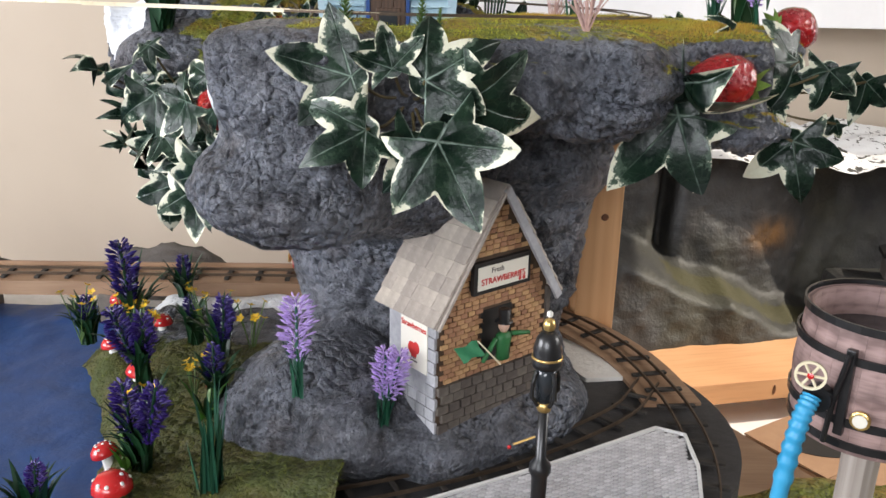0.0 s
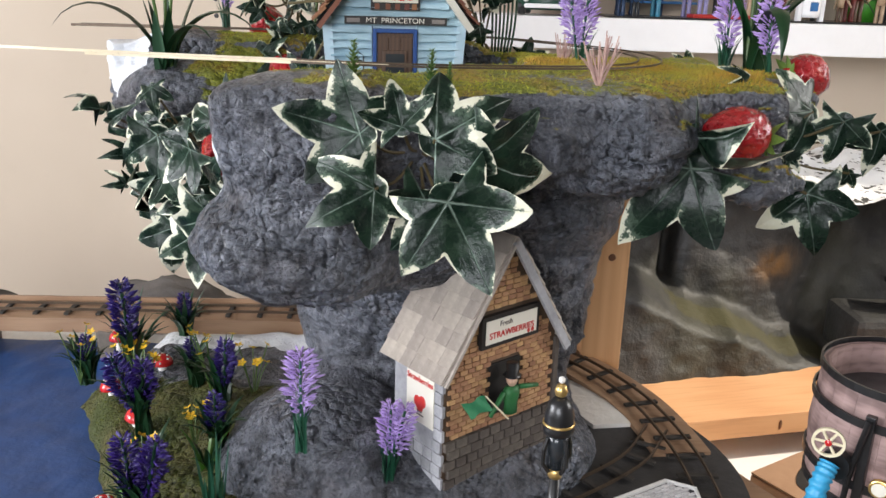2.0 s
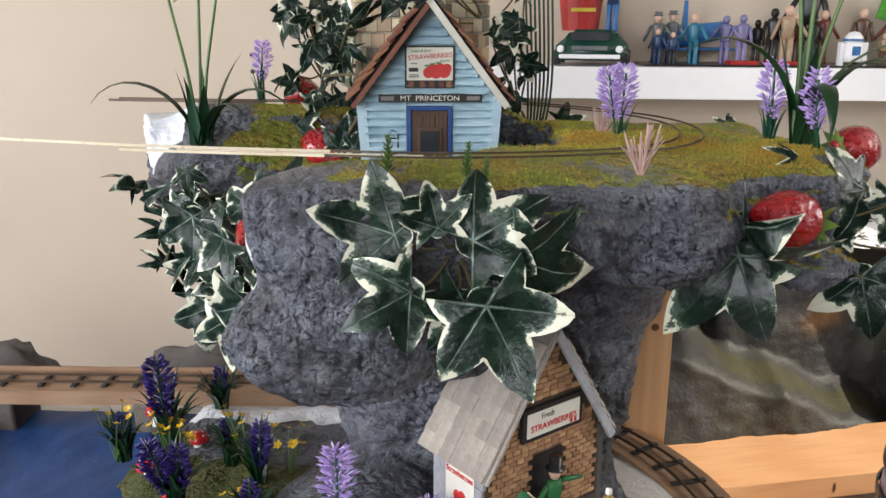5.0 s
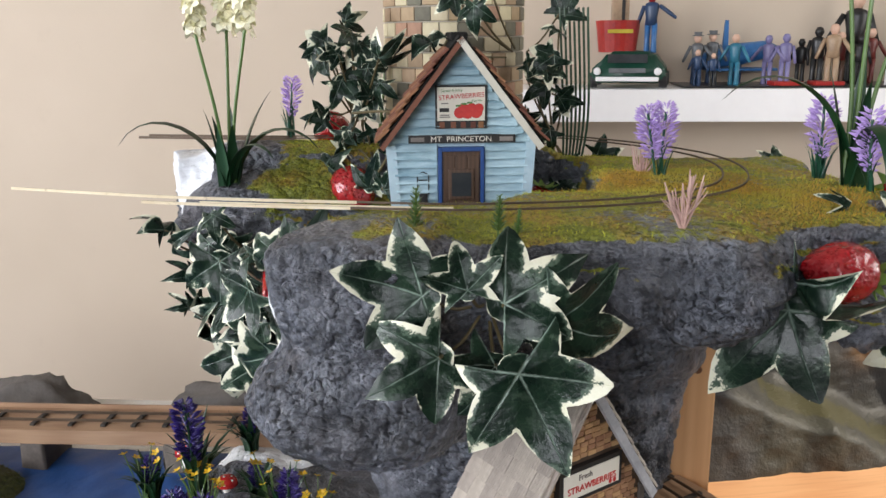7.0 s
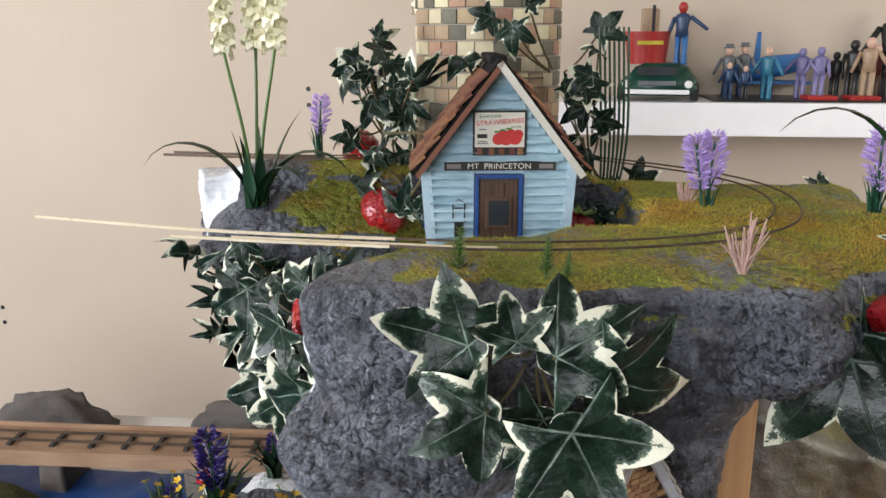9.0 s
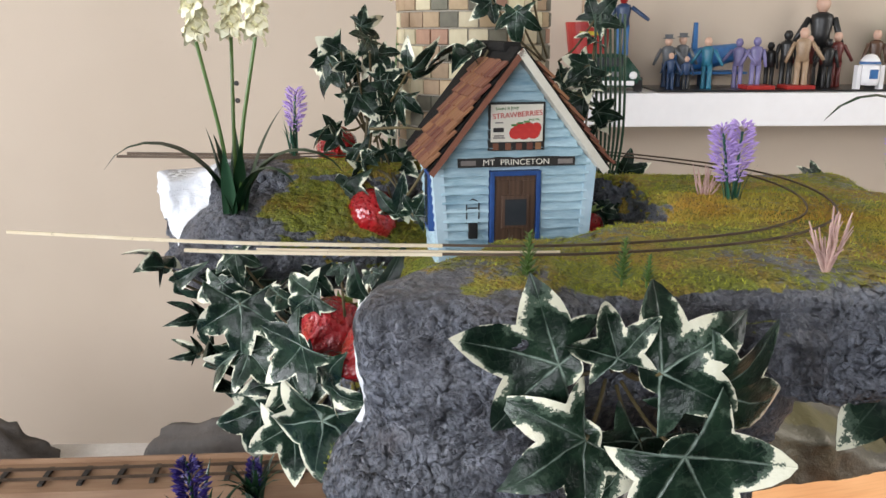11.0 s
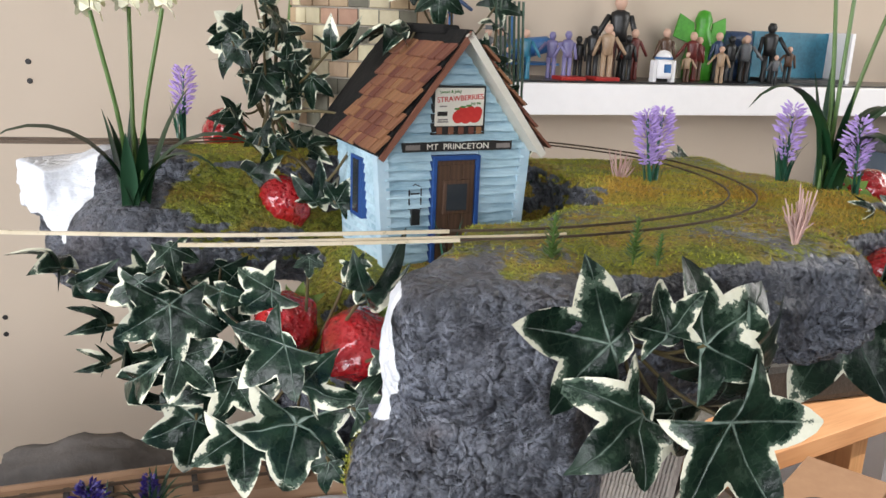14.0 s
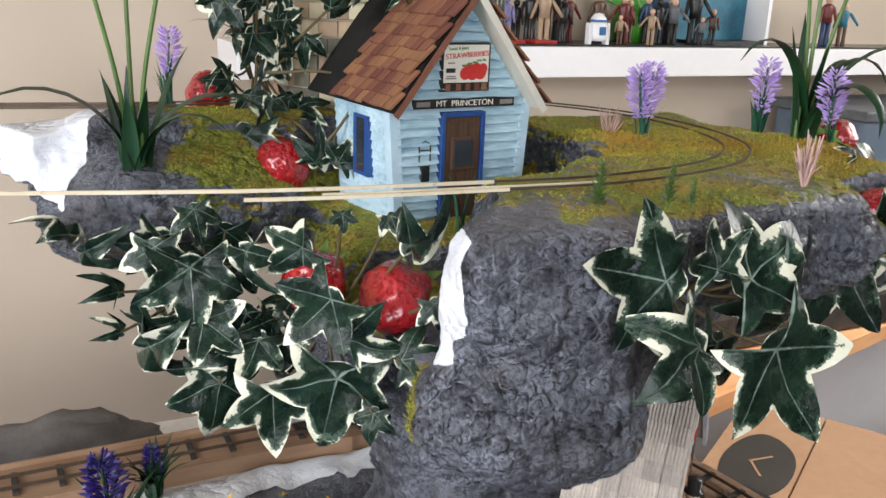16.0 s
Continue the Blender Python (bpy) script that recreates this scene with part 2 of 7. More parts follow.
WATER = plain("painted_blue_water", (0.009, 0.042, 0.15), (0.02, 0.075, 0.24), 55, 0.5, 0.35, 0.004)
SOOT = plain("sooty_trackbed", (0.0165, 0.0165, 0.0176), (0.055, 0.0523, 0.0523), 140, 0.7, 0.6, 0.002)
SLEEPER = plain("dark_sleeper", (0.02, 0.018, 0.016), (0.05, 0.042, 0.035), 300, 0.7, 0.4)
RAIL = plain("weathered_rail", (0.07, 0.05, 0.035), (0.14, 0.10, 0.07), 300, 0.45, 0.3, metal=0.6)
BRASS = plain("bright_brass_rail", (0.74, 0.62, 0.42), (0.88, 0.79, 0.60), 200, 0.3, 0.1, metal=0.2)
BLACK = plain("black_enamel", (0.008, 0.008, 0.009), (0.02, 0.02, 0.021), 200, 0.35, 0.15, coat=0.3)

# ---- mesh helpers ----


def finish(bm, name, material, smooth=False):
    mesh = bpy.data.meshes.new(name)
    bm.to_mesh(mesh)
    bm.free()
    for m in material if isinstance(material, (list, tuple)) else [material]:
        mesh.materials.append(m)
    if smooth:
        mesh.polygons.foreach_set("use_smooth", [True] * len(mesh.polygons))
    return mesh


def part(name, bm, material, parent, label="", smooth=False, at=None):
    """One mesh object under a thing or under a part."""
    ob = new(name, bm if isinstance(bm, bpy.types.Mesh) else finish(bm, name, material, smooth))
    ob.parent = parent
    if at is not None:
        ob.matrix_basis = at
    return tagged(ob, label)


def solo(name, bm, material, label, category, kind="", group="", smooth=False, at=None):
    """A thing or a piece of the setting that is one mesh."""
    ob = new(name, bm if isinstance(bm, bpy.types.Mesh) else finish(bm, name, material, smooth))
    if at is not None:
        ob.matrix_basis = at
    return tagged(ob, label, category, group, kind)


def thing(name, at, label, category, group="", kind=""):
    ob = new(name)
    ob.empty_display_size = 0.01
    ob.matrix_basis = at
    return tagged(ob, label, category, group, kind)


def box(bm, x0, x1, y0, y1, z0, z1, bevel=0.0):
    made = bmesh.ops.create_cube(bm, size=1)["verts"]
    for v in made:
        v.co = Vector(((x0 + x1) / 2 + v.co.x * (x1 - x0), (y0 + y1) / 2 + v.co.y * (y1 - y0), (z0 + z1) / 2 + v.co.z * (z1 - z0)))
    if bevel:
        edges = {e for v in made for e in v.link_edges}
        bmesh.ops.bevel(bm, geom=list(edges), offset=bevel, segments=2, affect="EDGES", profile=0.6)
    return bm


def boxed(*args, **kw):
    return box(bmesh.new(), *args, **kw)


def lathe(profile, steps=24, bm=None, squash=None):
    """A turned body: (radius, height) from bottom to top."""
    bm = bm or bmesh.new()
    rings = []
    for r, z in profile:
        if r < 1e-6:
            rings.append([bm.verts.new((0, 0, z))])
        else:
            rings.append([bm.verts.new((r * math.cos(2 * math.pi * k / steps), r * math.sin(2 * math.pi * k / steps), z)) for k in range(steps)])
    for a, b in zip(rings, rings[1:]):
        for k in range(steps):
            j = (k + 1) % steps
            if len(a) == 1 and len(b) > 1:
                bm.faces.new((a[0], b[j], b[k]))
            elif len(b) == 1 and len(a) > 1:
                bm.faces.new((a[k], a[j], b[0]))
            elif len(a) > 1:
                bm.faces.new((a[k], a[j], b[j], b[k]))
    return bm


def tube(points, radius, sides=8, bm=None, taper=1.0):
    """A round bar along points, its radius running to radius * taper."""
    bm = bm or bmesh.new()
    pts = [Vector(p) for p in points]
    rings = []
    for i, p in enumerate(pts):
        d = (pts[min(i + 1, len(pts) - 1)] - pts[max(i - 1, 0)]).normalized()
        side = d.cross(Vector((0, 0, 1)) if abs(d.z) < 0.9 else Vector((1, 0, 0))).normalized()
        up = side.cross(d)
        r = radius * (1 + (taper - 1) * i / (len(pts) - 1))
        rings.append([bm.verts.new(p + r * (math.cos(2 * math.pi * k / sides) * side + math.sin(2 * math.pi * k / sides) * up)) for k in range(sides)])
    for a, b in zip(rings, rings[1:]):
        for k in range(sides):
            bm.faces.new((a[k], a[(k + 1) % sides], b[(k + 1) % sides], b[k]))
    bm.faces.new(rings[0][::-1])
    bm.faces.new(rings[-1])
    return bm


def strip(path, w, h, bm=None):
    """A bar of rectangular section (w wide, h high, top on the path) along points."""
    bm = bm or bmesh.new()
    pts = [Vector(p) for p in path]
    rings = []
    for i, p in enumerate(pts):
        d = pts[min(i + 1, len(pts) - 1)] - pts[max(i - 1, 0)]
        side = Vector((d.y, -d.x, 0)).normalized() * (w / 2)
        down = Vector((0, 0, -h))
        rings.append([bm.verts.new(q) for q in (p - side, p + side, p + side + down, p - side + down)])
    for a, b in zip(rings, rings[1:]):
        for k in range(4):
            bm.faces.new((a[k], a[(k + 1) % 4], b[(k + 1) % 4], b[k]))
    bm.faces.new(rings[0][::-1])
    bm.faces.new(rings[-1])
    bmesh.ops.recalc_face_normals(bm, faces=bm.faces)
    return bm


def spline(points, n=10):
    """A smooth curve through points (Catmull-Rom)."""
    p = [Vector(q) for q in points]
    p = [2 * p[0] - p[1], *p, 2 * p[-1] - p[-2]]
    out = []
    for i in range(1, len(p) - 2):
        for k in range(n):
            t = k / n
            a, b, c, d = p[i - 1:i + 3]
            out.append(0.5 * (2 * b + (c - a) * t + (2 * a - 5 * b + 4 * c - d) * t * t + (3 * b - a - 3 * c + d) * t ** 3))
    return out + [p[-2]]


def offset(path, d):
    out = []
    for i, p in enumerate(path):
        t = path[min(i + 1, len(path) - 1)] - path[max(i - 1, 0)]
        out.append(p + Vector((t.y, -t.x, 0)).normalized() * d)
    return out


def prism(outline, z0, z1, bm=None):
    """An upright slab over a flat outline, counter-clockwise."""
    bm = bm or bmesh.new()
    lo = [bm.verts.new((x, y, z0)) for x, y in outline]
    hi = [bm.verts.new((x, y, z1)) for x, y in outline]
    bm.faces.new(lo[::-1])
    bm.faces.new(hi)
    n = len(lo)
    for k in range(n):
        bm.faces.new((lo[k], lo[(k + 1) % n], hi[(k + 1) % n], hi[k]))
    return bm


def slab(outline, y0, y1, bm=None):
    """An outline in x and z, made y1 - y0 thick."""
    bm = bm or bmesh.new()
    a = [bm.verts.new((x, y0, z)) for x, z in outline]
    b = [bm.verts.new((x, y1, z)) for x, z in outline]
    bm.faces.new(a)
    bm.faces.new(b[::-1])
    n = len(a)
    for k in range(n):
        bm.faces.new((a[k], b[k], b[(k + 1) % n], a[(k + 1) % n]))
    bmesh.ops.recalc_face_normals(bm, faces=bm.faces)
    return bm


# ---- solid noise and rock modelling ----
TABLE = np.random.RandomState(7).rand(32, 32, 32).astype(np.float32)


def value_noise(p):
    i = np.floor(p).astype(int)
    f = (p - i).astype(np.float32)
    f = f * f * (3 - 2 * f)
    total = 0
    for dx in (0, 1):
        for dy in (0, 1):
            for dz in (0, 1):
                w = np.abs(1 - dx - f[:, 0]) * np.abs(1 - dy - f[:, 1]) * np.abs(1 - dz - f[:, 2])
                total = total + w * TABLE[(i[:, 0] + dx) % 32, (i[:, 1] + dy) % 32, (i[:, 2] + dz) % 32]
    return total * 2 - 1


def fractal(p, scale, octaves=4, gain=0.5, ridged=False):
    out, amp = 0, 1.0
    for o in range(octaves):
        n = value_noise(p * scale * 2 ** o + 7.3 * o)
        out = out + amp * (1 - 2 * np.abs(n) if ridged else n)
        amp *= gain
    return out


def blob(c, r, yaw=0.0, pitch=0.0):
    """An ellipsoid: centre, radii, turn about z and lean about y."""
    turn = np.array(Euler((0, radians(pitch), radians(yaw))).to_matrix())

    def field(p):
        q = (p - np.array(c)) @ turn / np.array(r)
        k = np.sqrt((q * q).sum(-1)) + 1e-9
        return (k - 1) * min(r) * 1.15
    return field


def block(c, half, r, yaw=0.0):
    """A rounded block: centre, half sizes, edge radius."""
    turn = np.array(Euler((0, 0, radians(yaw))).to_matrix())

    def field(p):
        q = np.abs((p - np.array(c)) @ turn) - (np.array(half) - r)
        return np.sqrt((np.maximum(q, 0) ** 2).sum(-1)) + np.minimum(q.max(-1), 0) - r
    return field


def melt(a, b, k):
    h = np.clip(0.5 + 0.5 * (b - a) / k, 0, 1)
    return b + (a - b) * h - k * h * (1 - h)


def carve(lo, hi, h, adds, cuts, k=0.02):
    """Surface net of the melted solids less the cut ones: points and quads."""
    axes = [np.arange(a, b, h) for a, b in zip(lo, hi)]
    shape = [len(a) for a in axes]
    f = np.empty(shape, np.float32)
    for i, x in enumerate(axes[0]):
        yy, zz = np.meshgrid(axes[1], axes[2], indexing="ij")
        p = np.stack([np.full_like(yy, x), yy, zz], -1).reshape(-1, 3)
        d = adds[0](p)
        for g in adds[1:]:
            d = melt(d, g(p), k)
        for g in cuts:
            d = -melt(-d, g(p), k * 0.5)
        f[i] = d.reshape(shape[1:])
    inside = f < 0
    corners = [(a, b, c) for a in (0, 1) for b in (0, 1) for c in (0, 1)]
    cell = lambda arr, o: arr[o[0]:shape[0] - 1 + o[0], o[1]:shape[1] - 1 + o[1], o[2]:shape[2] - 1 + o[2]]
    count = sum(cell(inside, o).astype(np.int8) for o in corners)
    live = (count > 0) & (count < 8)
    index = np.full(live.shape, -1, np.int64)
    index[live] = np.arange(live.sum())
    ijk = np.argwhere(live)
    acc, num = np.zeros((len(ijk), 3)), np.zeros(len(ijk))
    for a in corners:
        for ax in range(3):
            if a[ax]:
                continue
            b = tuple(v + (n == ax) for n, v in enumerate(a))
            fa, fb = cell(f, a)[live], cell(f, b)[live]
            hit = (fa < 0) != (fb < 0)
            pos = np.tile(np.array(a, float), (len(ijk), 1))
            pos[hit, ax] += fa[hit] / (fa[hit] - fb[hit])
            acc[hit] += pos[hit]
            num[hit] += 1
    pts = np.array(lo) + h * (ijk + acc / num[:, None])
    quads = []
    for ax in range(3):
        u, v = (ax + 1) % 3, (ax + 2) % 3
        sl = [slice(None)] * 3
        sl[ax] = slice(0, shape[ax] - 1)
        sh = list(sl)
        sh[ax] = slice(1, shape[ax])
        diff = inside[tuple(sl)] != inside[tuple(sh)]
        at = np.argwhere(diff)
        at = at[(at[:, u] > 0) & (at[:, v] > 0) & (at[:, u] < shape[u] - 1) & (at[:, v] < shape[v] - 1)]
        q = []
        for du, dv in ((-1, -1), (0, -1), (0, 0), (-1, 0)):
            w = at.copy()
            w[:, u] += du
            w[:, v] += dv
            q.append(index[w[:, 0], w[:, 1], w[:, 2]])
        q = np.stack(q, 1)
        out = inside[at[:, 0], at[:, 1], at[:, 2]]
        q[~out] = q[~out][:, ::-1]
        quads.append(q)
    return pts, np.concatenate(quads)


def net_normals(pts, quads):
    n = np.cross(pts[quads[:, 2]] - pts[quads[:, 0]], pts[quads[:, 3]] - pts[quads[:, 1]])
    out = np.zeros_like(pts)
    for k in range(4):
        np.add.at(out, quads[:, k], n)
    return out / (np.linalg.norm(out, axis=1, keepdims=True) + 1e-12)


def net_mesh(name, pts, quads, material, **marks):
    mesh = bpy.data.meshes.new(name)
    mesh.from_pydata(pts.tolist(), [], quads.tolist())
    mesh.polygons.foreach_set("use_smooth", [True] * len(mesh.polygons))
    for key, values in marks.items():
        mesh.attributes.new(key, "FLOAT", "POINT").data.foreach_set("value", np.asarray(values, np.float32))
    mesh.materials.append(material)
    mesh.update()
    return mesh


def soft(x, a, b):
    t = np.clip((x - a) / (b - a), 0, 1)
    return t * t * (3 - 2 * t)


# ---- the room ----
BACK = 1.55
solo("floor", boxed(-2.1, 1.9, -1.9, BACK + 0.1, -0.1, 0), CARPET, "brown carpeted floor, darkened to cut bounce", "floor", "structure")
solo("ceiling", boxed(-2.1, 1.9, -1.9, BACK + 0.1, 2.4, 2.5), CEIL, "unseen grey ceiling, darkened to cut bounce", "ceiling", "structure")
solo("wall_north", boxed(-2.1, 1.9, BACK, BACK + 0.1, 0, 2.4), WALL, "plain cream painted plaster wall", "wall", "structure")


def wall_with_window(name, x0, x1, y0, y1, a0, a1, z0, z1, along):
    bm = bmesh.new()
    if along == "x":
        box(bm, x0, a0, y0, y1, 0, 2.4), box(bm, a1, x1, y0, y1, 0, 2.4)
        box(bm, a0, a1, y0, y1, 0, z0), box(bm, a0, a1, y0, y1, z1, 2.4)
    else:
        box(bm, x0, x1, y0, a0, 0, 2.4), box(bm, x0, x1, a1, y1, 0, 2.4)
        box(bm, x0, x1, a0, a1, 0, z0), box(bm, x0, x1, a0, a1, z1, 2.4)
    solo(name, bm, DIM, "unseen wall with a window opening, dark brown to cut bounce", "wall", "structure")


# walls out of view, added dark so that shadows stay deep
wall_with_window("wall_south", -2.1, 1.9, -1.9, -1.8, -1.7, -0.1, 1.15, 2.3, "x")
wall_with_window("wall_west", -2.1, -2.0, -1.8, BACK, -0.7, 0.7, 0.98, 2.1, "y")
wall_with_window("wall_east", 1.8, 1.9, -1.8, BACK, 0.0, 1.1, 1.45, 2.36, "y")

# ---- the rock mountain: one carved and plastered body ----
adds = [
    block((0.005, 0.538, 1.288), (0.125, 0.065, 0.03), 0.026),           # front arm
    block((-0.084, 0.495, 1.276), (0.043, 0.040, 0.044), 0.013, -12),                  # its nose
    blob((-0.088, 0.480, 1.224), (0.063, 0.046, 0.031), 0, 5),           # hanging lobe
    blob((-0.045, 0.55, 1.228), (0.085, 0.06, 0.05)),
    blob((0.02, 0.60, 1.22), (0.10, 0.06, 0.07)),                   # belly
    blob((0.07, 0.508, 1.292), (0.072, 0.034, 0.026)),                   # brow over the shop
    block((0.115, 0.66, 1.297), (0.12, 0.135, 0.021), 0.019),            # loop ground
    block((0.0, 0.71, 1.238), (0.12, 0.13, 0.036), 0.034),               # valley ground
    blob((-0.09, 0.66, 1.218), (0.09, 0.09, 0.05), 0, -16),             # slope under the ivy
    block((-0.12, 0.79, 1.285), (0.15, 0.037, 0.045), 0.022, -5),        # rear arm
    blob((-0.235, 0.765, 1.268), (0.062, 0.062, 0.038), -20, -12),       # its end
    block((0.03, 0.84, 1.258), (0.13, 0.035, 0.03), 0.025),              # rear ground
    blob((0.19, 0.537, 1.262), (0.034, 0.026, 0.017)),                    # side ledge
    blob((0.09, 0.655, 1.298), (0.065, 0.045, 0.022)),                   # flower mound
    blob((0.19, 0.61, 1.303), (0.07, 0.06, 0.016)),
    block((-0.283, 0.808, 1.298), (0.028, 0.030, 0.019), 0.004, 24),              # bare plaster tip
    blob((-0.175, 0.765, 1.268), (0.055, 0.05, 0.032)),                  # mossy slope by the tower
    blob((0.0, 0.63, 1.17), (0.118, 0.085, 0.12)),                       # stem
    block((0.0, 0.64, 1.09), (0.10, 0.07, 0.13), 0.06),
    blob((-0.075, 0.535, 1.055), (0.07, 0.064, 0.056)),                  # foot
    blob((-0.02, 0.59, 1.045), (0.14, 0.105, 0.034)),
    block((0.023, 0.547, 1.037), (0.066, 0.042, 0.03), 0.014, 40),           # ledge of the shop
]
cuts = [
    blob((-0.158, 0.448, 1.264), (0.041, 0.044, 0.017)),                 # neck under the nose
    block((-0.138, 0.573, 1.305), (0.06, 0.055, 0.062), 0.012, -28),      # sawn side of the front arm
    block((-0.20, 0.60, 1.33), (0.115, 0.085, 0.055), 0.03),             # valley mouth
    block((-0.035, 0.69, 1.33), (0.088, 0.085, 0.058), 0.02),             # house hollow
    block((0.262, 0.545, 1.31), (0.055, 0.035, 0.045), 0.015),           # notch by the side ledge
    block((0.01, 0.60, 1.42), (0.6, 0.6, 0.088), 0.005),                 # level top, trimmed
]
pts, quads = carve((-0.36, 0.42, 1.0), (0.30, 0.99, 1.37), 0.0023, adds, cuts, 0.022)
nrm = net_normals(pts, quads)
steep = 1 - soft(nrm[:, 2], 0.55, 0.9)
bent = pts + 0.010 * np.stack([fractal(pts + 9, 28, 2), fractal(pts + 17, 28, 2), fractal(pts + 31, 28, 2)], 1)
worn = 0.25 + 0.75 * soft(fractal(pts + 3, 13, 2), -0.45, 0.35)
crag = 0.0042 * fractal(pts, 22, 3) * (0.35 + 0.65 * steep)
crag -= steep * worn * (0.0036 * fractal(bent * [0.75, 0.75, 1.5], 42, 4, 0.6, True) + 0.0017 * fractal(bent + 5, 120, 3, 0.6, True))
crag += 0.0005 * fractal(pts, 300, 2)
low = soft(1.12 - pts[:, 2], 0, 0.05)
crag *= 1 - 0.45 * low
cut_face = soft(nrm[:, 1], -0.3, -0.05) * soft(-nrm[:, 0] + 0.25 * fractal(pts, 45, 2), 0.66, 0.82) * soft(pts[:, 1] + 0.008 * fractal(pts, 50, 2), 0.466, 0.474) * soft(-pts[:, 1], -0.57, -0.54) * soft(pts[:, 2] + 0.012 * fractal(pts, 60, 2), 1.246, 1.258) * soft(-pts[:, 0], 0.06, 0.085) * soft(pts[:, 0], -0.175, -0.155)
rear_end = soft(-(pts[:, 0] - 0.55 * (pts[:, 1] - 0.76)), 0.262, 0.276) * soft(pts[:, 2] + 0.01 * fractal(pts, 40, 2), 1.274, 1.284)
plaster = np.clip(cut_face + rear_end, 0, 1)
crag *= 1 - 0.6 * plaster
pts = pts + nrm * crag[:, None]
nrm = net_normals(pts, quads)
top = soft(nrm[:, 2], 0.62, 0.9)
high = soft(pts[:, 2], 1.225, 1.262)
patch = 0.5 + 0.5 * fractal(pts, 14, 3)
front_rim = soft(pts[:, 1] + 0.012 * fractal(pts, 40, 2), 0.466, 0.488)
inner_rim = soft(pts[:, 0] + 0.25 * (pts[:, 1] - 0.5) + 0.02 * fractal(pts, 40, 2), -0.11, -0.07) + soft(pts[:, 1], 0.58, 0.62)
moss = top * high * np.clip(front_rim * inner_rim, 0, 1) * np.clip(0.42 + 0.55 * patch, 0, 1)
shelfy = np.exp(-((pts[:, 0] + 0.136) / 0.020) ** 4 - ((pts[:, 1] - 0.508) / 0.026) ** 4 - ((pts[:, 2] - 1.218) / 0.024) ** 4)
slopes = soft(pts[:, 0], -0.215, -0.19) * soft(-pts[:, 0], -0.10, -0.085) * soft(pts[:, 1], 0.56, 0.585) * soft(-pts[:, 1], -0.83, -0.80) * soft(pts[:, 2], 1.215, 1.235) * soft(nrm[:, 2], 0.2, 0.45)
moss *= soft(pts[:, 0] + 0.02 * fractal(pts, 30, 2), -0.225, -0.205)
moss = np.maximum(moss, slopes * np.clip(0.5 + 0.5 * patch, 0, 1))
moss = np.maximum(moss, 1.1 * shelfy)
plaster = plaster * (1 - shelfy)
moss = moss * (1 - plaster)
rock = solo("rock_mountain", net_mesh("rock_mountain", pts, quads, ROCK, moss=moss, plaster=plaster), None,
            "grey painted plaster rock with moss and bare white ends", "model mountain", smooth=True)
rock_pts, rock_nrm, rock_moss = pts, nrm, moss

# ---- more materials ----
SHINGLE = plain("brown_shingle", (0.115, 0.042, 0.022), (0.26, 0.105, 0.056), 260, 0.7, 0.4, 0.001, vary=0.7, stretch=(0.2, 1, 1))
CARD = plain("grey_corrugated_card", (0.38, 0.33, 0.285), (0.58, 0.52, 0.455), 260, 0.8, 0.4, 0.001, vary=0.25)
BLUE = plain("pale_blue_clapboard", (0.14, 0.27, 0.36), (0.56, 0.74, 0.80), 260, 0.6, 0.5, 0.001, vary=0.12, stretch=(0.22, 1, 1.2))
TRIM = plain("blue_grey_trim", (0.34, 0.50, 0.60), (0.55, 0.68, 0.74), 160, 0.6, 0.3)
DEEP = plain("royal_blue_frame", (0.008, 0.04, 0.17), (0.02, 0.08, 0.27), 200, 0.5, 0.2)
DOORW = wood_material("dark_door_wood", (0.05, 0.025, 0.014), (0.11, 0.06, 0.035), 0.5, "z", 90)
BARGE = plain("cream_barge_board", (0.55, 0.52, 0.44), (0.70, 0.67, 0.58), 150, 0.6, 0.3)
TAR = plain("black_tar_paper", (0.0072, 0.0072, 0.0072), (0.021, 0.0198, 0.018), 160, 0.9, 0.5, 0.002, spec=0.15)
ORANGE_BRICK = plain("orange_brick", (0.33, 0.165, 0.08), (0.52, 0.31, 0.165), 300, 0.7, 0.4, vary=0.5)
MORTAR = plain("brown_mortar", (0.055, 0.033, 0.0193), (0.099, 0.0605, 0.0358), 300, 0.8, 0.4)
DARK_STONE = plain("brown_grey_stone", (0.05, 0.04, 0.034), (0.15, 0.125, 0.105), 200, 0.7, 0.6, vary=0.5)
GREY_STONE = plain("pale_grey_quoin", (0.25, 0.25, 0.27), (0.48, 0.48, 0.50), 200, 0.7, 0.5, vary=0.4)
TOWER_BRICK = plain("printed_tower_brick", (0.3, 0.2, 0.115), (0.47, 0.34, 0.21), 130, 0.65, 0.3, vary=0.3)
TOWER_PALE = plain("pale_tower_brick", (0.52, 0.44, 0.27), (0.7, 0.62, 0.42), 130, 0.65, 0.3, vary=0.3)
TOWER_GREY = plain("grey_tower_brick", (0.075, 0.07, 0.05), (0.19, 0.175, 0.125), 130, 0.65, 0.3, vary=0.4)
TOWER_PINK = plain("pink_tower_brick", (0.28, 0.14, 0.095), (0.46, 0.27, 0.18), 130, 0.65, 0.3, vary=0.3)
TOWER_MORTAR = plain("pale_mortar", (0.3, 0.27, 0.216), (0.396, 0.36, 0.3), 200, 0.8, 0.3)
PAPER = plain("cream_paper", (0.72, 0.68, 0.58), (0.80, 0.77, 0.68), 90, 0.5, 0.05)
INK_AND_SHADE = plain("black_ink_and_shade", (0.012, 0.011, 0.011), (0.025, 0.022, 0.02), 200, 0.5, 0.05)
RED_INK = plain("red_ink", (0.50, 0.02, 0.02), (0.62, 0.05, 0.04), 200, 0.5, 0.05)
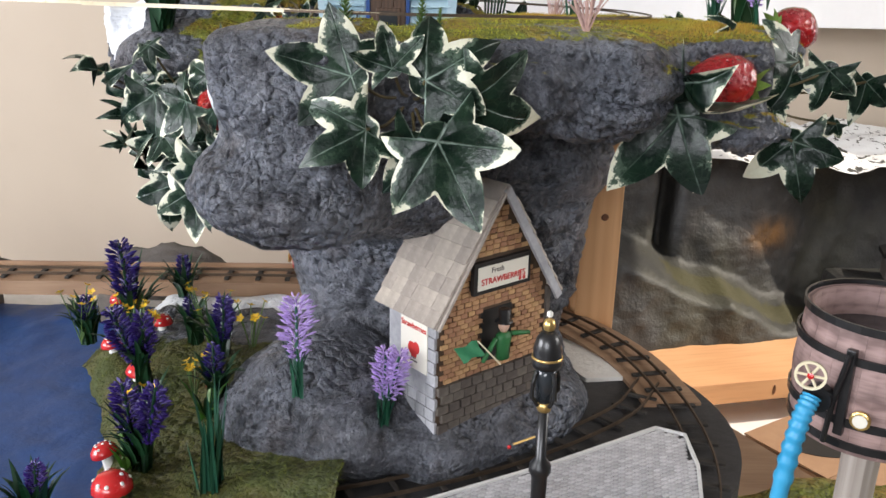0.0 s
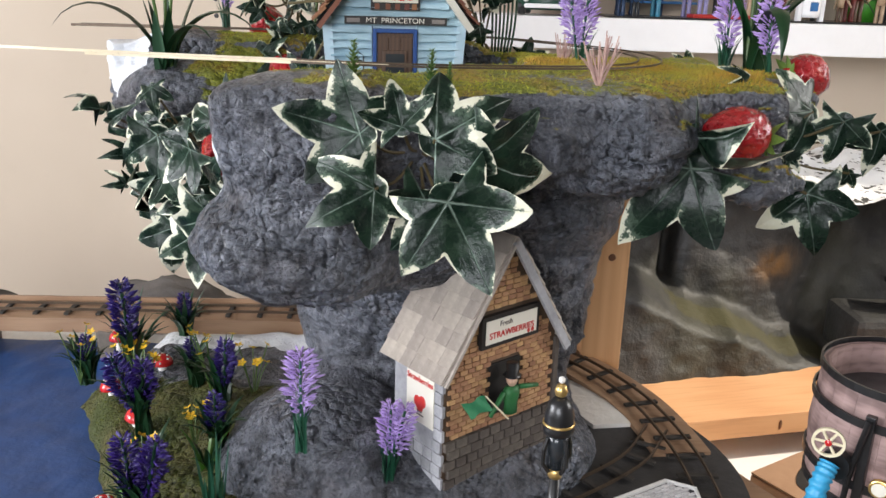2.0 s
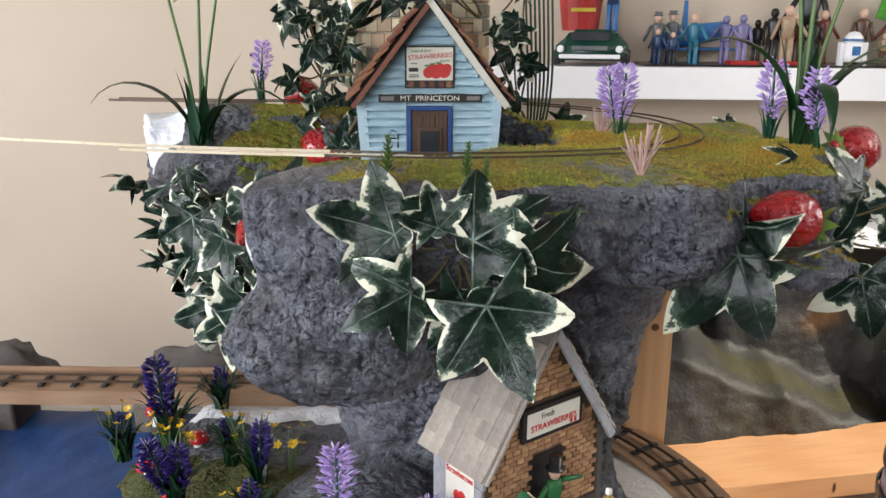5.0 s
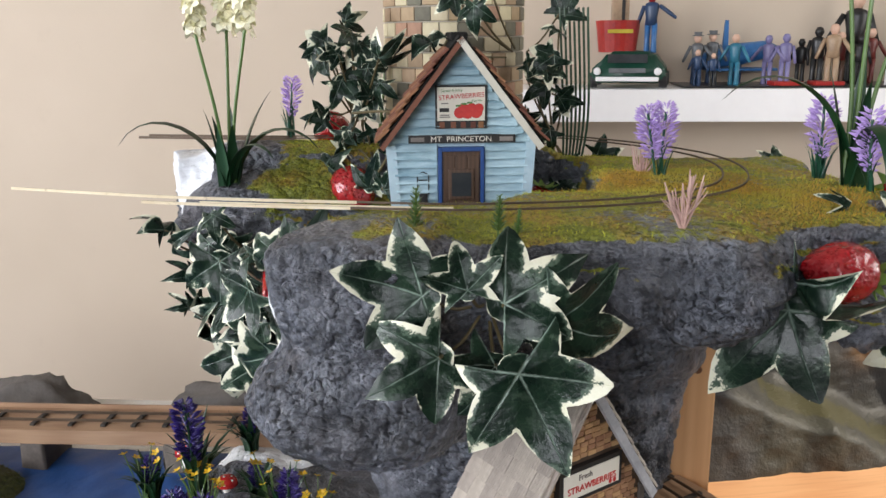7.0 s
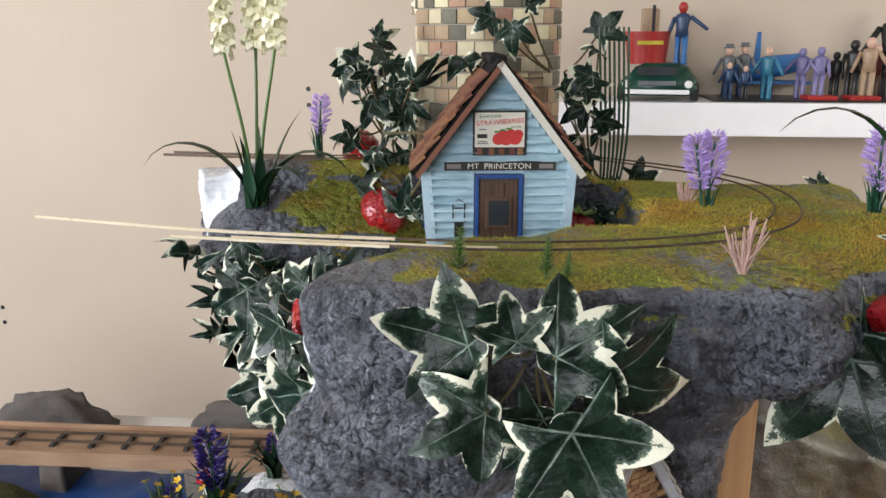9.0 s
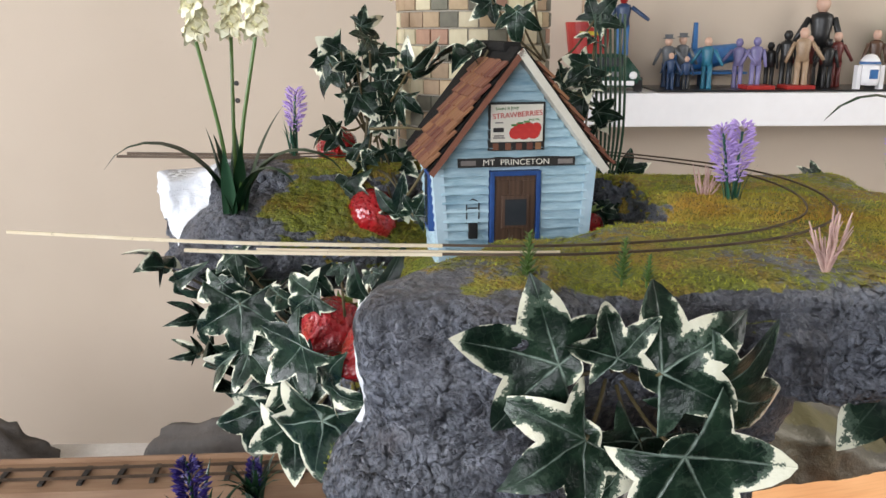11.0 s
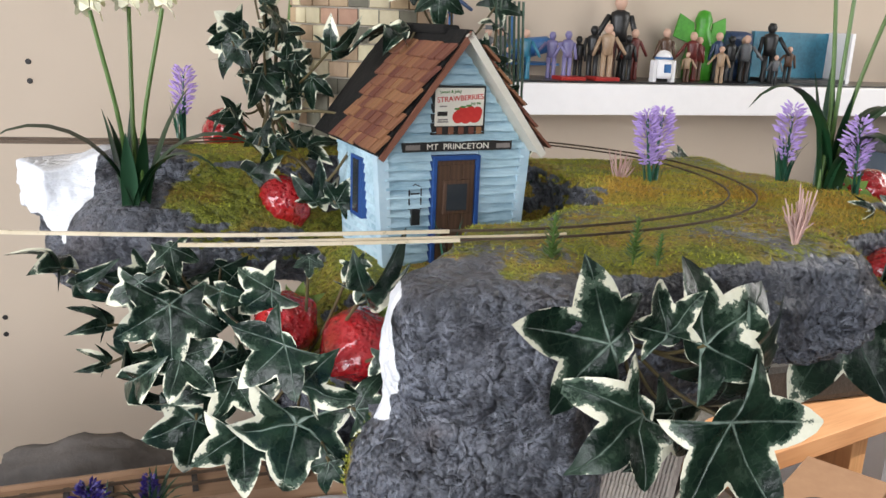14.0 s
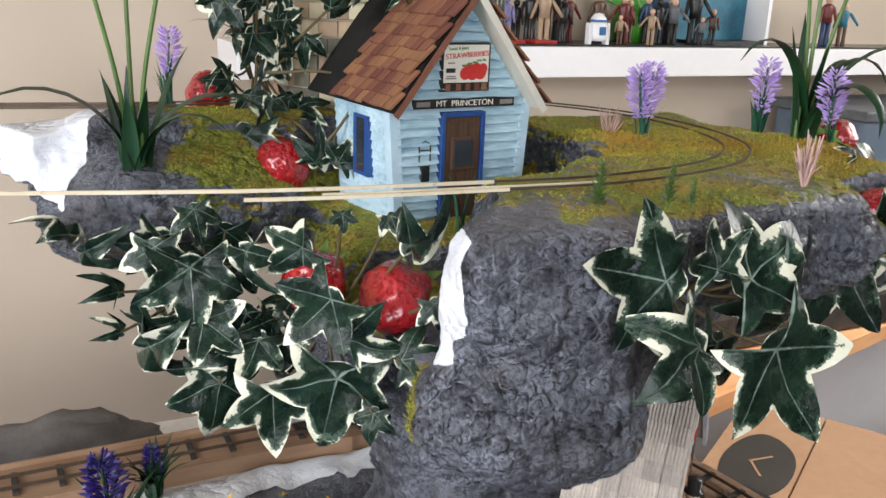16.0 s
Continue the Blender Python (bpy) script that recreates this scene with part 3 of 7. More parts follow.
GREEN_INK = plain("green_ink", (0.05, 0.16, 0.03), (0.10, 0.26, 0.06), 200, 0.5, 0.05)
GREY_INK = plain("grey_ink", (0.16, 0.14, 0.13), (0.26, 0.23, 0.21), 200, 0.5, 0.05)
STEM = plain("plastic_stem", (0.06, 0.12, 0.025), (0.12, 0.20, 0.05), 120, 0.4, 0.2, vary=0.2)
STRAP = plain("dark_strap_leaf", (0.0048, 0.027, 0.0096), (0.015, 0.06, 0.021), 90, 0.38, 0.25, vary=0.35, stretch=(1, 1, 0.2))
BLADE = plain("blue_green_blade", (0.009, 0.0525, 0.03), (0.0263, 0.112, 0.0638), 110, 0.35, 0.2, vary=0.4)
TWINE = plain("brown_ivy_stem", (0.06, 0.045, 0.02), (0.13, 0.10, 0.04), 150, 0.6, 0.4)
LILAC = plain("lilac_plastic", (0.42, 0.27, 0.66), (0.64, 0.48, 0.84), 160, 0.45, 0.2, vary=0.15)
VIOLET = plain("violet_plastic", (0.0186, 0.00806, 0.112), (0.0527, 0.0211, 0.217), 160, 0.45, 0.25, vary=0.35)
CREAM = plain("cream_petal", (0.88, 0.84, 0.56), (0.93, 0.91, 0.74), 160, 0.6, 0.3)
YELLOW = plain("yellow_petal", (0.70, 0.40, 0.015), (0.80, 0.55, 0.03), 160, 0.5, 0.2)
PINK_TWIG = plain("pinkish_dry_twig", (0.36, 0.20, 0.17), (0.66, 0.47, 0.42), 200, 0.7, 0.3, vary=0.3)
TOAD_RED = plain("toadstool_red", (0.50, 0.012, 0.014), (0.62, 0.03, 0.03), 100, 0.25, 0.15, coat=0.5)
TOAD_WHITE = plain("toadstool_white", (0.76, 0.73, 0.68), (0.84, 0.82, 0.78), 100, 0.5, 0.2)
CALYX = plain("calyx_green", (0.10, 0.20, 0.03), (0.24, 0.34, 0.08), 120, 0.5, 0.3, vary=0.3)
STAVE = wood_material("pinkish_barrel_stave", (0.09, 0.052, 0.048), (0.46, 0.315, 0.29), 0.6, "y", 110)
POSTW = wood_material("grey_weathered_post", (0.26, 0.22, 0.19), (0.42, 0.37, 0.33), 0.7, "z", 50)
PIPE = plain("sky_blue_hose", (0.03, 0.30, 0.55), (0.06, 0.40, 0.68), 100, 0.4, 0.15)
IVORY = plain("ivory_plastic", (0.70, 0.62, 0.42), (0.80, 0.73, 0.54), 100, 0.4, 0.1)
GOLD = plain("gold_paint", (0.60, 0.38, 0.12), (0.78, 0.55, 0.22), 150, 0.3, 0.1, metal=0.8)
COBBLE = plain("printed_cobble", (0.22, 0.21, 0.215), (0.86, 0.85, 0.86), 420, 0.75, 0.5, vary=0.35)
KERB = plain("white_kerb", (0.60, 0.59, 0.57), (0.76, 0.75, 0.73), 200, 0.7, 0.3)
GREYLOCO = plain("grey_loco_paint", (0.22, 0.21, 0.20), (0.36, 0.34, 0.32), 120, 0.4, 0.2, metal=0.3)
REDPAINT = plain("dull_red_paint", (0.26, 0.02, 0.02), (0.40, 0.04, 0.035), 120, 0.4, 0.2)
WAGON = plain("grey_green_wagon", (0.11, 0.17, 0.14), (0.20, 0.27, 0.23), 120, 0.6, 0.3)
COTTON = plain("white_cotton", (0.80, 0.80, 0.82), (0.88, 0.88, 0.90), 200, 0.95, 0.6, 0.003)
SKIN = plain("toy_skin", (0.58, 0.36, 0.26), (0.68, 0.45, 0.34), 150, 0.5, 0.1)
JACKET = plain("green_toy_coat", (0.015, 0.10, 0.03), (0.03, 0.17, 0.05), 150, 0.5, 0.1)
FLAG = plain("green_flag", (0.03, 0.20, 0.09), (0.06, 0.30, 0.14), 150, 0.7, 0.2)
BOX_CARD = plain("brown_cardboard", (0.27, 0.15, 0.085), (0.36, 0.22, 0.13), 60, 0.75, 0.2)
GLASS_DARK = plain("dark_pane", (0.02, 0.025, 0.03), (0.05, 0.055, 0.06), 90, 0.12, 0.05)


def words(name, text, size, material, parent, at, depth=0.0003, stretch=1.0):
    """Raised lettering as a mesh; it stands in x and z and faces -y."""
    curve = bpy.data.curves.new(name, "FONT")
    curve.body, curve.size, curve.align_x, curve.align_y, curve.extrude = text, size, "CENTER", "CENTER", depth
    tmp = bpy.data.objects.new(name, curve)
    mesh = bpy.data.meshes.new_from_object(tmp)
    bpy.data.objects.remove(tmp)
    mesh.transform(pose(0, 0, 0, 90) @ Matrix.Diagonal((stretch, 1, 1, 1)))
    mesh.materials.append(material)
    return part(name, mesh, None, parent, at=at)


FAR_ROCK = plain("grey_brown_rock", (0.055, 0.048, 0.043), (0.14, 0.12, 0.105), 60, 0.75, 0.6, 0.004)

# ---- lower board: ground, water, banks ----
def terrain(name, x0, x1, y0, y1, step, height, material, label, category, kind="structure", **marks):
    xs, ys = np.arange(x0, x1 + step / 2, step), np.arange(y0, y1 + step / 2, step)
    xx, yy = np.meshgrid(xs, ys, indexing="ij")
    p = np.stack([xx.ravel(), yy.ravel(), np.zeros(xx.size)], 1)
    p[:, 2] = height(p)
    nx, ny = len(xs), len(ys)
    i = np.arange(nx * ny).reshape(nx, ny)
    q = np.stack([i[:-1, :-1].ravel(), i[1:, :-1].ravel(), i[1:, 1:].ravel(), i[:-1, 1:].ravel()], 1)
    marks = {k: f(p) for k, f in marks.items()}
    solo(name, net_mesh(name, p, q, material, **marks), None, label, category, kind)
    return p


terrain("water", -0.85, -0.16, 0.30, 0.80, 0.006, lambda p: 1.022 + 0.0012 * fractal(p, 60, 3), WATER, "blue painted river with brushed ripples", "water")
SHORE_Y, SHORE_X = (0.36, 0.45, 0.52, 0.58, 0.66, 0.72, 0.76), (-0.215, -0.226, -0.241, -0.27, -0.315, -0.305, -0.285)


def shoulder(p):
    """Where bare rock, not moss, climbs to the bridge deck."""
    return soft(p[:, 1] + 0.35 * (p[:, 0] + 0.2) + 0.01 * fractal(p, 30, 2), 0.652, 0.682) * soft(p[:, 0], -0.285, -0.25)


def bank_height(p):
    d = p[:, 0] - np.interp(p[:, 1], SHORE_Y, SHORE_X) + 0.006 * fractal(p, 40, 2)
    back = soft(0.775 - p[:, 1], 0, 0.02)
    return 1.006 + 0.034 * soft(d, -0.012, 0.035) * back + 0.018 * soft(d, 0.05, 0.17) * (1 - shoulder(p)) + 0.0135 * shoulder(p) * soft(p[:, 1], 0.66, 0.74) + 0.003 * fractal(p, 45, 3)


def bank_moss(p):
    return 0.95 * (1 - shoulder(p))


def bank_plaster(p):
    return shoulder(p) * soft(p[:, 1] + 0.008 * fractal(p, 50, 2), 0.722, 0.732)


def mossy(p):
    return 0.95 + 0 * p[:, 0]


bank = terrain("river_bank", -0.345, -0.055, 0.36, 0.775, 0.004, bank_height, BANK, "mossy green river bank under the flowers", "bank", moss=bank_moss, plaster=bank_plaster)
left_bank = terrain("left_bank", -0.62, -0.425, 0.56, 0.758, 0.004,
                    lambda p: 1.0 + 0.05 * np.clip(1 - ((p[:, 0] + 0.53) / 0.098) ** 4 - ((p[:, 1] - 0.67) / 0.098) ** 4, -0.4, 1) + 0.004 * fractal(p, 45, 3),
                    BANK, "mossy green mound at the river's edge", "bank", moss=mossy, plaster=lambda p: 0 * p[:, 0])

ARC = [(0.06 + 0.163 * math.cos(a), 0.56 + 0.163 * math.sin(a)) for a in np.linspace(radians(-80), radians(48), 24)]
ground_outline = [(-0.13, 0.36), (0.07, 0.36), *ARC, (0.10, 0.70), (-0.10, 0.70), (-0.14, 0.52)]
solo("ground", prism(ground_outline, 0.99, 1.034), SOOT, "dark sooty grey painted trackside ground", "ground", "structure")
solo("baseboard_front", prism([(-0.80, 0.28), (0.32, 0.28), (0.30, 0.55), (0.22, 0.70), (-0.80, 0.70)], 0.955, 0.989), PLY, "bare plywood layout board", "board", "structure")
solo("patch", prism([(0.10, 0.675), (0.125, 0.625), (0.158, 0.630), (0.166, 0.648), (0.15, 0.668), (0.142, 0.70), (0.118, 0.73), (0.10, 0.72)], 1.0, 1.0375),
     PLASTER, "rough bare plaster patch beside the track", "plaster", "structure")
terrain("right_bank", 0.205, 0.36, 0.30, 0.53, 0.005, lambda p: 1.018 + 0.006 * fractal(p, 30, 3) + 0.012 * soft(p[:, 0], 0.21, 0.25) - 0.03 * soft(p[:, 1], 0.49, 0.53),
        ROCK, "mossy green ground under the water barrel", "bank", moss=mossy, plaster=lambda p: 0 * p[:, 0])
# bare wood trestle
solo("pine_post", boxed(0.133, 0.17, 0.745, 0.79, 0.0, 1.262, bevel=0.0015), PINE, "bare pine post holding up the rock", "post")
solo("pine_batten", boxed(0.105, 0.1325, 0.79, 0.81, 0.6, 1.22, bevel=0.001), PINE, "bare pine batten behind the post", "batten")
k = solo("pine_knot", lathe([(0.0, 0), (0.0035, 0.0), (0.003, 0.0006), (0, 0.0007)], 12), KNOT, "small dark knot in the pine post", "knot", at=pose(0.154, 0.745, 1.142, 90))
solo("trestle_beam", boxed(-0.25, 0.95, 0, 0.12, -0.030, 0, bevel=0.0015), PINE_X, "wide orange bare pine plank under the cliff", "beam", at=pose(0.41, 0.979, 0.862, 0, 0, 13))
solo("plank_knot", lathe([(0.0, 0), (0.0028, 0.0), (0.0024, 0.0006), (0, 0.0007)], 10), KNOT, "thin dark crack in the pine plank", "knot", at=pose(0.41, 0.979, 0.846, 0, 0, 13) @ pose(0.035, -0.0001, 0, 90) @ Matrix.Diagonal((0.8, 2.6, 1, 1)))
solo("trestle_leg", boxed(-0.02, 0.02, 0.02, 0.09, -0.862, -0.031, bevel=0.0015), PINE, "bare pine leg under the plank", "post", at=pose(0.80, 1.069, 0.862, 0, 0, 13))
solo("white_sheet", prism([(0.16, 0.56), (0.36, 0.54), (0.40, 0.80), (0.52, 1.0), (0.52, 1.2), (0.16, 1.2)], 0.782, 0.790), FOAM, "white foam board lying below the layout", "board")
solo("sheet_support", boxed(0.17, 0.35, 0.60, 1.15, 0.0, 0.781, bevel=0.003), PLY, "plain plywood box under the white board", "chest")
solo("lower_bench", boxed(0.42, 1.2, 0.45, 0.93, 0.0, 0.669, bevel=0.004), PLY, "plain plywood chest below the layout", "chest")
carton = thing("cardboard_box", pose(0.525, 0.812, 0.67, 0, 0, 32), "brown cardboard box with a sooty black print", "box")
part("side", boxed(-0.14, 0.15, -0.10, 0.11, 0, 0.198, bevel=0.002), BOX_CARD, carton)
part("flap", boxed(-0.14, 0.15, -0.0995, 0.003, 0.1995, 0.2015), BOX_CARD, carton)
part("flap", boxed(-0.14, 0.15, 0.006, 0.1095, 0.1995, 0.2015), BOX_CARD, carton)
part("print", prism([(-0.035 + 0.085 * math.cos(a) * (1 + 0.05 * math.sin(3 * a)), 0.052 + 0.042 * math.sin(a)) for a in np.linspace(0, 6.1, 40)], 0.2019, 0.2022), INK_AND_SHADE, carton, "black printed blot")
for x, turn in ((-0.045, 32), (-0.018, -38)):
    part("print_bar", boxed(-0.018, 0.018, -0.0016, 0.0016, 0.2025, 0.2028), BOX_CARD, carton, at=pose(x, 0.052, 0, 0, 0, turn))

# ---- painted cliff scene behind ----


def cliff_mesh():
    """A cliff set back above a nearer boulder; a mossy path runs down between them."""
    xs, zs = np.arange(0.17, 1.25, 0.006), np.arange(0.835, 1.102, 0.005)
    xx, zz = np.meshgrid(xs, zs, indexing="ij")
    p = np.stack([xx.ravel(), np.zeros(xx.size), zz.ravel()], 1)
    path = 0.9535 - 0.41 * (p[:, 0] - 0.328) + 0.010 * fractal(p * [1, 0, 0], 26, 2)
    path = np.where(p[:, 0] < 0.325, 0.955 + 0.5 * (0.325 - p[:, 0]), path)
    above = soft(p[:, 2] - path, -0.012, 0.018)
    foot = 1.070 + 0.22 * (p[:, 0] - 0.30)
    boulder = foot + 0.30 * np.clip(p[:, 2] - 0.862, 0, 1) ** 1.3 + 0.012 * fractal(p, 14, 3, 0.45)
    wall = foot + 0.13 + 0.10 * (p[:, 2] - 0.95) + 0.030 * fractal(p * [1, 1, 0.5], 8, 3, 0.45)
    cleft = np.exp(-((p[:, 0] - 0.335 - 0.1 * (p[:, 2] - 0.96)) / 0.014) ** 2)
    p[:, 1] = boulder + (wall - boulder) * above + 0.05 * cleft * above + 0.0018 * fractal(p + 3, 60, 3, 0.5, True)
    nx, nz = len(xs), len(zs)
    i = np.arange(nx * nz).reshape(nx, nz)
    q = np.stack([i[:-1, :-1].ravel(), i[1:, :-1].ravel(), i[1:, 1:].ravel(), i[:-1, 1:].ravel()], 1)
    moss = 1.15 * np.exp(-((p[:, 2] - path - 0.003) / 0.0055) ** 2) * soft(p[:, 0], 0.30, 0.36)
    spot = np.exp(-((p[:, 0] - 0.51) / 0.035) ** 2 - ((p[:, 2] - 0.985) / 0.022) ** 2)
    return net_mesh("cliff", p, q, CLIFF, moss=moss, plaster=0 * moss, rust=spot)


solo("cliff_backdrop", cliff_mesh(), None, "dark mossy painted rock cliff behind the layout", "model cliff")
terrain("cliff_top", 0.17, 1.25, 1.20, 1.50, 0.008, lambda p: 1.098 + 0.02 * soft(p[:, 1], 1.28, 1.36) + 0.012 * fractal(p, 20, 3), CLIFF,
        "white speckled plaster top of the cliff", "cliff top", moss=lambda p: 0 * p[:, 0], plaster=lambda p: 0.62 + 0 * p[:, 0])
hut = thing("stone_hut", pose(0.70, 1.185, 0.935, 0, 0, -18), "small grey stone hut at the cliff's foot", "hut")
part("wall", boxed(-0.03, 0.03, -0.02, 0.02, 0, 0.034, bevel=0.001), DARK_STONE, hut)
part("door", boxed(-0.008, 0.008, -0.023, -0.0205, 0, 0.026), KERB, hut, "pale plank door")
part("roof", slab([(-0.036, 0.034), (0.036, 0.034), (0.036, 0.04), (0.0, 0.056), (-0.036, 0.04)], -0.024, 0.024), TAR, hut)
solo("cliff_ledge", boxed(0.60, 1.2, 1.135, 1.24, 0.863, 0.934, bevel=0.012), CLIFF, "dark rock ledge under the hut", "model cliff")
for x, w, z, y in ((-0.30, 0.085, 1.046, 0.90), (-0.55, 0.07, 1.036, 0.92)):
    bm = bmesh.new()
    bmesh.ops.create_icosphere(bm, subdivisions=4, radius=1)
    for v in bm.verts:
        n = noise.fractal(v.co * 2.3 + Vector((x * 9, 0, 0)), 0.6, 2, 4)
        v.co = Vector((v.co.x * w, v.co.y * 0.03, max(v.co.z, -0.9) * 0.05)) * (1 + 0.14 * n)
    solo("far_rock", bm, FAR_ROCK, "low grey painted rock behind the bridge", "model rock", smooth=True, at=pose(x, y, z - 0.042))
solo("rear_baseboard", boxed(-0.85, 0.14, 0.80, 0.96, 0.955, 1.0), PLASTER, "rough plastered board behind the track", "board", "structure")


# ---- railway tracks ----
def track(name, path, gauge, label, rail_mat, sleeper_mat, every, length, width, rail=(0.0011, 0.0026), sleepers=True, skip=None):
    """Two rails and their sleepers along a path of rail tops."""
    base = thing(name, pose(*path[0]), label, "railway track")
    local = [p - path[0] for p in path]
    for side in (-1, 1):
        part("rail", strip(offset(local, side * gauge / 2), *rail), rail_mat, base)
    mesh = finish(boxed(-length / 2, length / 2, -width / 2, width / 2, -0.0022, 0, bevel=0.0004), "sleeper", sleeper_mat)
    run = 0.0
    for a, b in zip(local, local[1:]):
        run += (b - a).length
        if run > every and sleepers:
            run = 0
            if skip and skip(a + path[0]):
                continue
            turn = math.degrees(math.atan2(b.y - a.y, b.x - a.x)) + 90 + random.uniform(-3, 3)
            part("sleeper", mesh, None, base, at=pose(a.x, a.y, a.z - rail[1], 0, 0, turn))
    return base


lower_path = spline([(-0.85, 0.78, 1.0665), (-0.5, 0.78, 1.0665), (-0.3, 0.785, 1.0665), (-0.12, 0.79, 1.066), (0.02, 0.785, 1.06), (0.11, 0.745, 1.05), (0.163, 0.68, 1.044),
                     (0.185, 0.60, 1.042), (0.187, 0.52, 1.042), (0.172, 0.45, 1.042), (0.14, 0.38, 1.042)], 12)
track("lower_track", lower_path, 0.0165, "dark railed track on black sleepers round the rock", RAIL, SLEEPER, 0.024, 0.03, 0.0045)
siding = spline([(-0.13, 0.43, 1.0405), (-0.03, 0.462, 1.0405), (0.06, 0.505, 1.0405), (0.14, 0.566, 1.0405), (0.175, 0.62, 1.0405)], 14)
track("siding_track", siding, 0.0165, "half-buried dark siding track beside the platform", RAIL, SLEEPER, 0.022, 0.028, 0.004)
deck = thing("bridge_deck", pose(-0.85, 0.78, 1.03), "long bare plywood bridge deck over the river", "bridge")
base = Vector((-0.85, 0.78, 1.03))
part("plank", strip([p + Vector((0, 0, -0.0050)) - base for p in lower_path if p.x < -0.08 and p.y > 0.7], 0.05, 0.010), PLY, deck)
part("fascia", strip([p + Vector((0, -0.026, -0.003)) - base for p in lower_path if p.x < -0.08 and p.y > 0.7], 0.0025, 0.014), PLY, deck)
part("fascia", strip([p + Vector((0, 0.026, -0.001)) - base for p in lower_path if p.x < -0.08 and p.y > 0.7], 0.0025, 0.016), PLY, deck)
solo("curved_trackbed", strip([p + Vector((0, 0, -0.0050)) for p in lower_path if p.x > -0.09 and p.y > 0.585], 0.046, 0.014), PLY, "bare plywood curve under the track", "trackbed", "structure")
for x in (-0.455, -0.315):
    bm = boxed(x - 0.012, x + 0.012, 0.755, 0.805, 0.99, 1.0505, bevel=0.003)
    bmesh.ops.subdivide_edges(bm, edges=bm.edges, cuts=2)
    for v in bm.verts:
        v.co += 0.003 * noise.noise_vector(v.co * 60)
    solo("bridge_pier", bm, DARK_STONE, "dark stone pier under the bridge deck", "pier", group="piers of the bridge", smooth=True)

# upper loop: brass ends run out over the valley
upper_front = spline([(-0.315, 0.548, 1.3305), (-0.20, 0.522, 1.3305), (-0.10, 0.516, 1.3295), (-0.03, 0.517, 1.3285), (0.04, 0.532, 1.328), (0.094, 0.562, 1.3268), (0.134, 0.610, 1.3260),
                      (0.152, 0.68, 1.3255), (0.142, 0.745, 1.326), (0.10, 0.80, 1.327), (0.03, 0.838, 1.329), (-0.06, 0.842, 1.329), (-0.15, 0.82, 1.331), (-0.223, 0.805, 1.332), (-0.346, 0.825, 1.331)], 10)
loop = thing("upper_track", pose(0, 0, 0), "thin brown rails looping round the plateau, ends overhanging", "railway track")
for side, first in ((-1, 0), (1, 9)):
    line = offset(upper_front, side * 0.0082)
    part("bare_rail", strip(line[first:22], 0.0013, 0.0016), BRASS, loop, "bright bare brass rail end")
    part("rail", strip(line[21:128], 0.0009, 0.0012), RAIL, loop)
    part("rail_end", strip(line[127:], 0.0014, 0.0022), RAIL, loop)
part("guard_rail", strip(offset(upper_front, 0.0035)[12:30], 0.0008, 0.0012), BRASS, loop, "brass check rail")
# ---- cobbled platform ----
plat = thing("platform", pose(0.1, 0.47, 1.034), "crescent station platform with printed grey cobbles and white kerb", "platform")
outline = [(-0.105, -0.075), (0.045, -0.075), (0.062, -0.045), (0.076, 0.015), (0.078, 0.055), (0.060, 0.064), (-0.02, 0.015), (-0.105, -0.03)]
part("slab", prism(outline, 0, 0.010), SOOT, plat)
bm = bmesh.new()
ring = [Vector((*p, 0.0122)) for p in outline]
part("kerb", strip(ring + ring[:2], 0.0022, 0.0122, bm), KERB, plat, "white kerb edge")
inside = [(p[0], p[1]) for p in outline]


def within(x, y, poly):
    ok = False
    for (ax, ay), (bx, by) in zip(poly, poly[1:] + poly[:1]):
        if (ay > y) != (by > y) and x < (bx - ax) * (y - ay) / (by - ay) + ax:
            ok = not ok
    return ok


cob = finish(boxed(-0.0028, 0.0028, -0.0014, 0.0014, 0.0098, 0.0112, bevel=0.0003), "cobble", COBBLE)
slope = radians(31)
for r in range(-40, 40):
    for c in range(-20, 20):
        u, v = (c + 0.5 * (r % 2)) * 0.0061, r * 0.0033
        x, y = u * math.cos(slope) - v * math.sin(slope), u * math.sin(slope) + v * math.cos(slope)
        if -0.05 < y and within(x, y, inside) and within(x + 0.003, y, inside) and within(x - 0.003, y, inside):
            part("cobble", cob, None, plat, at=pose(x, y, 0, 0, 0, 31))

# ---- brick tower behind the blue house ----
tower = thing("brick_tower", pose(-0.058, 0.838, 1.255), "round tower of mixed cream and brown bricks", "tower")
part("core", lathe([(0.0, 0), (0.0605, 0), (0.0605, 0.30), (0, 0.30)], 40), TOWER_MORTAR, tower, smooth=False)


def curved_brick(r0, r1, half, h):
    bm = bmesh.new()
    cols = []
    for k in range(4):
        a = -half + 2 * half * k / 3
        cols.append([bm.verts.new((r * math.cos(a), r * math.sin(a), z)) for r, z in ((r0, 0), (r1, 0.0006), (r1, h - 0.0006), (r0, h))])
    for a, b in zip(cols, cols[1:]):
        for k in range(3):
            bm.faces.new((a[k], b[k], b[k + 1], a[k + 1]))
    bm.faces.new(cols[0])
    bm.faces.new(cols[-1][::-1])
    bmesh.ops.recalc_face_normals(bm, faces=bm.faces)
    return bm


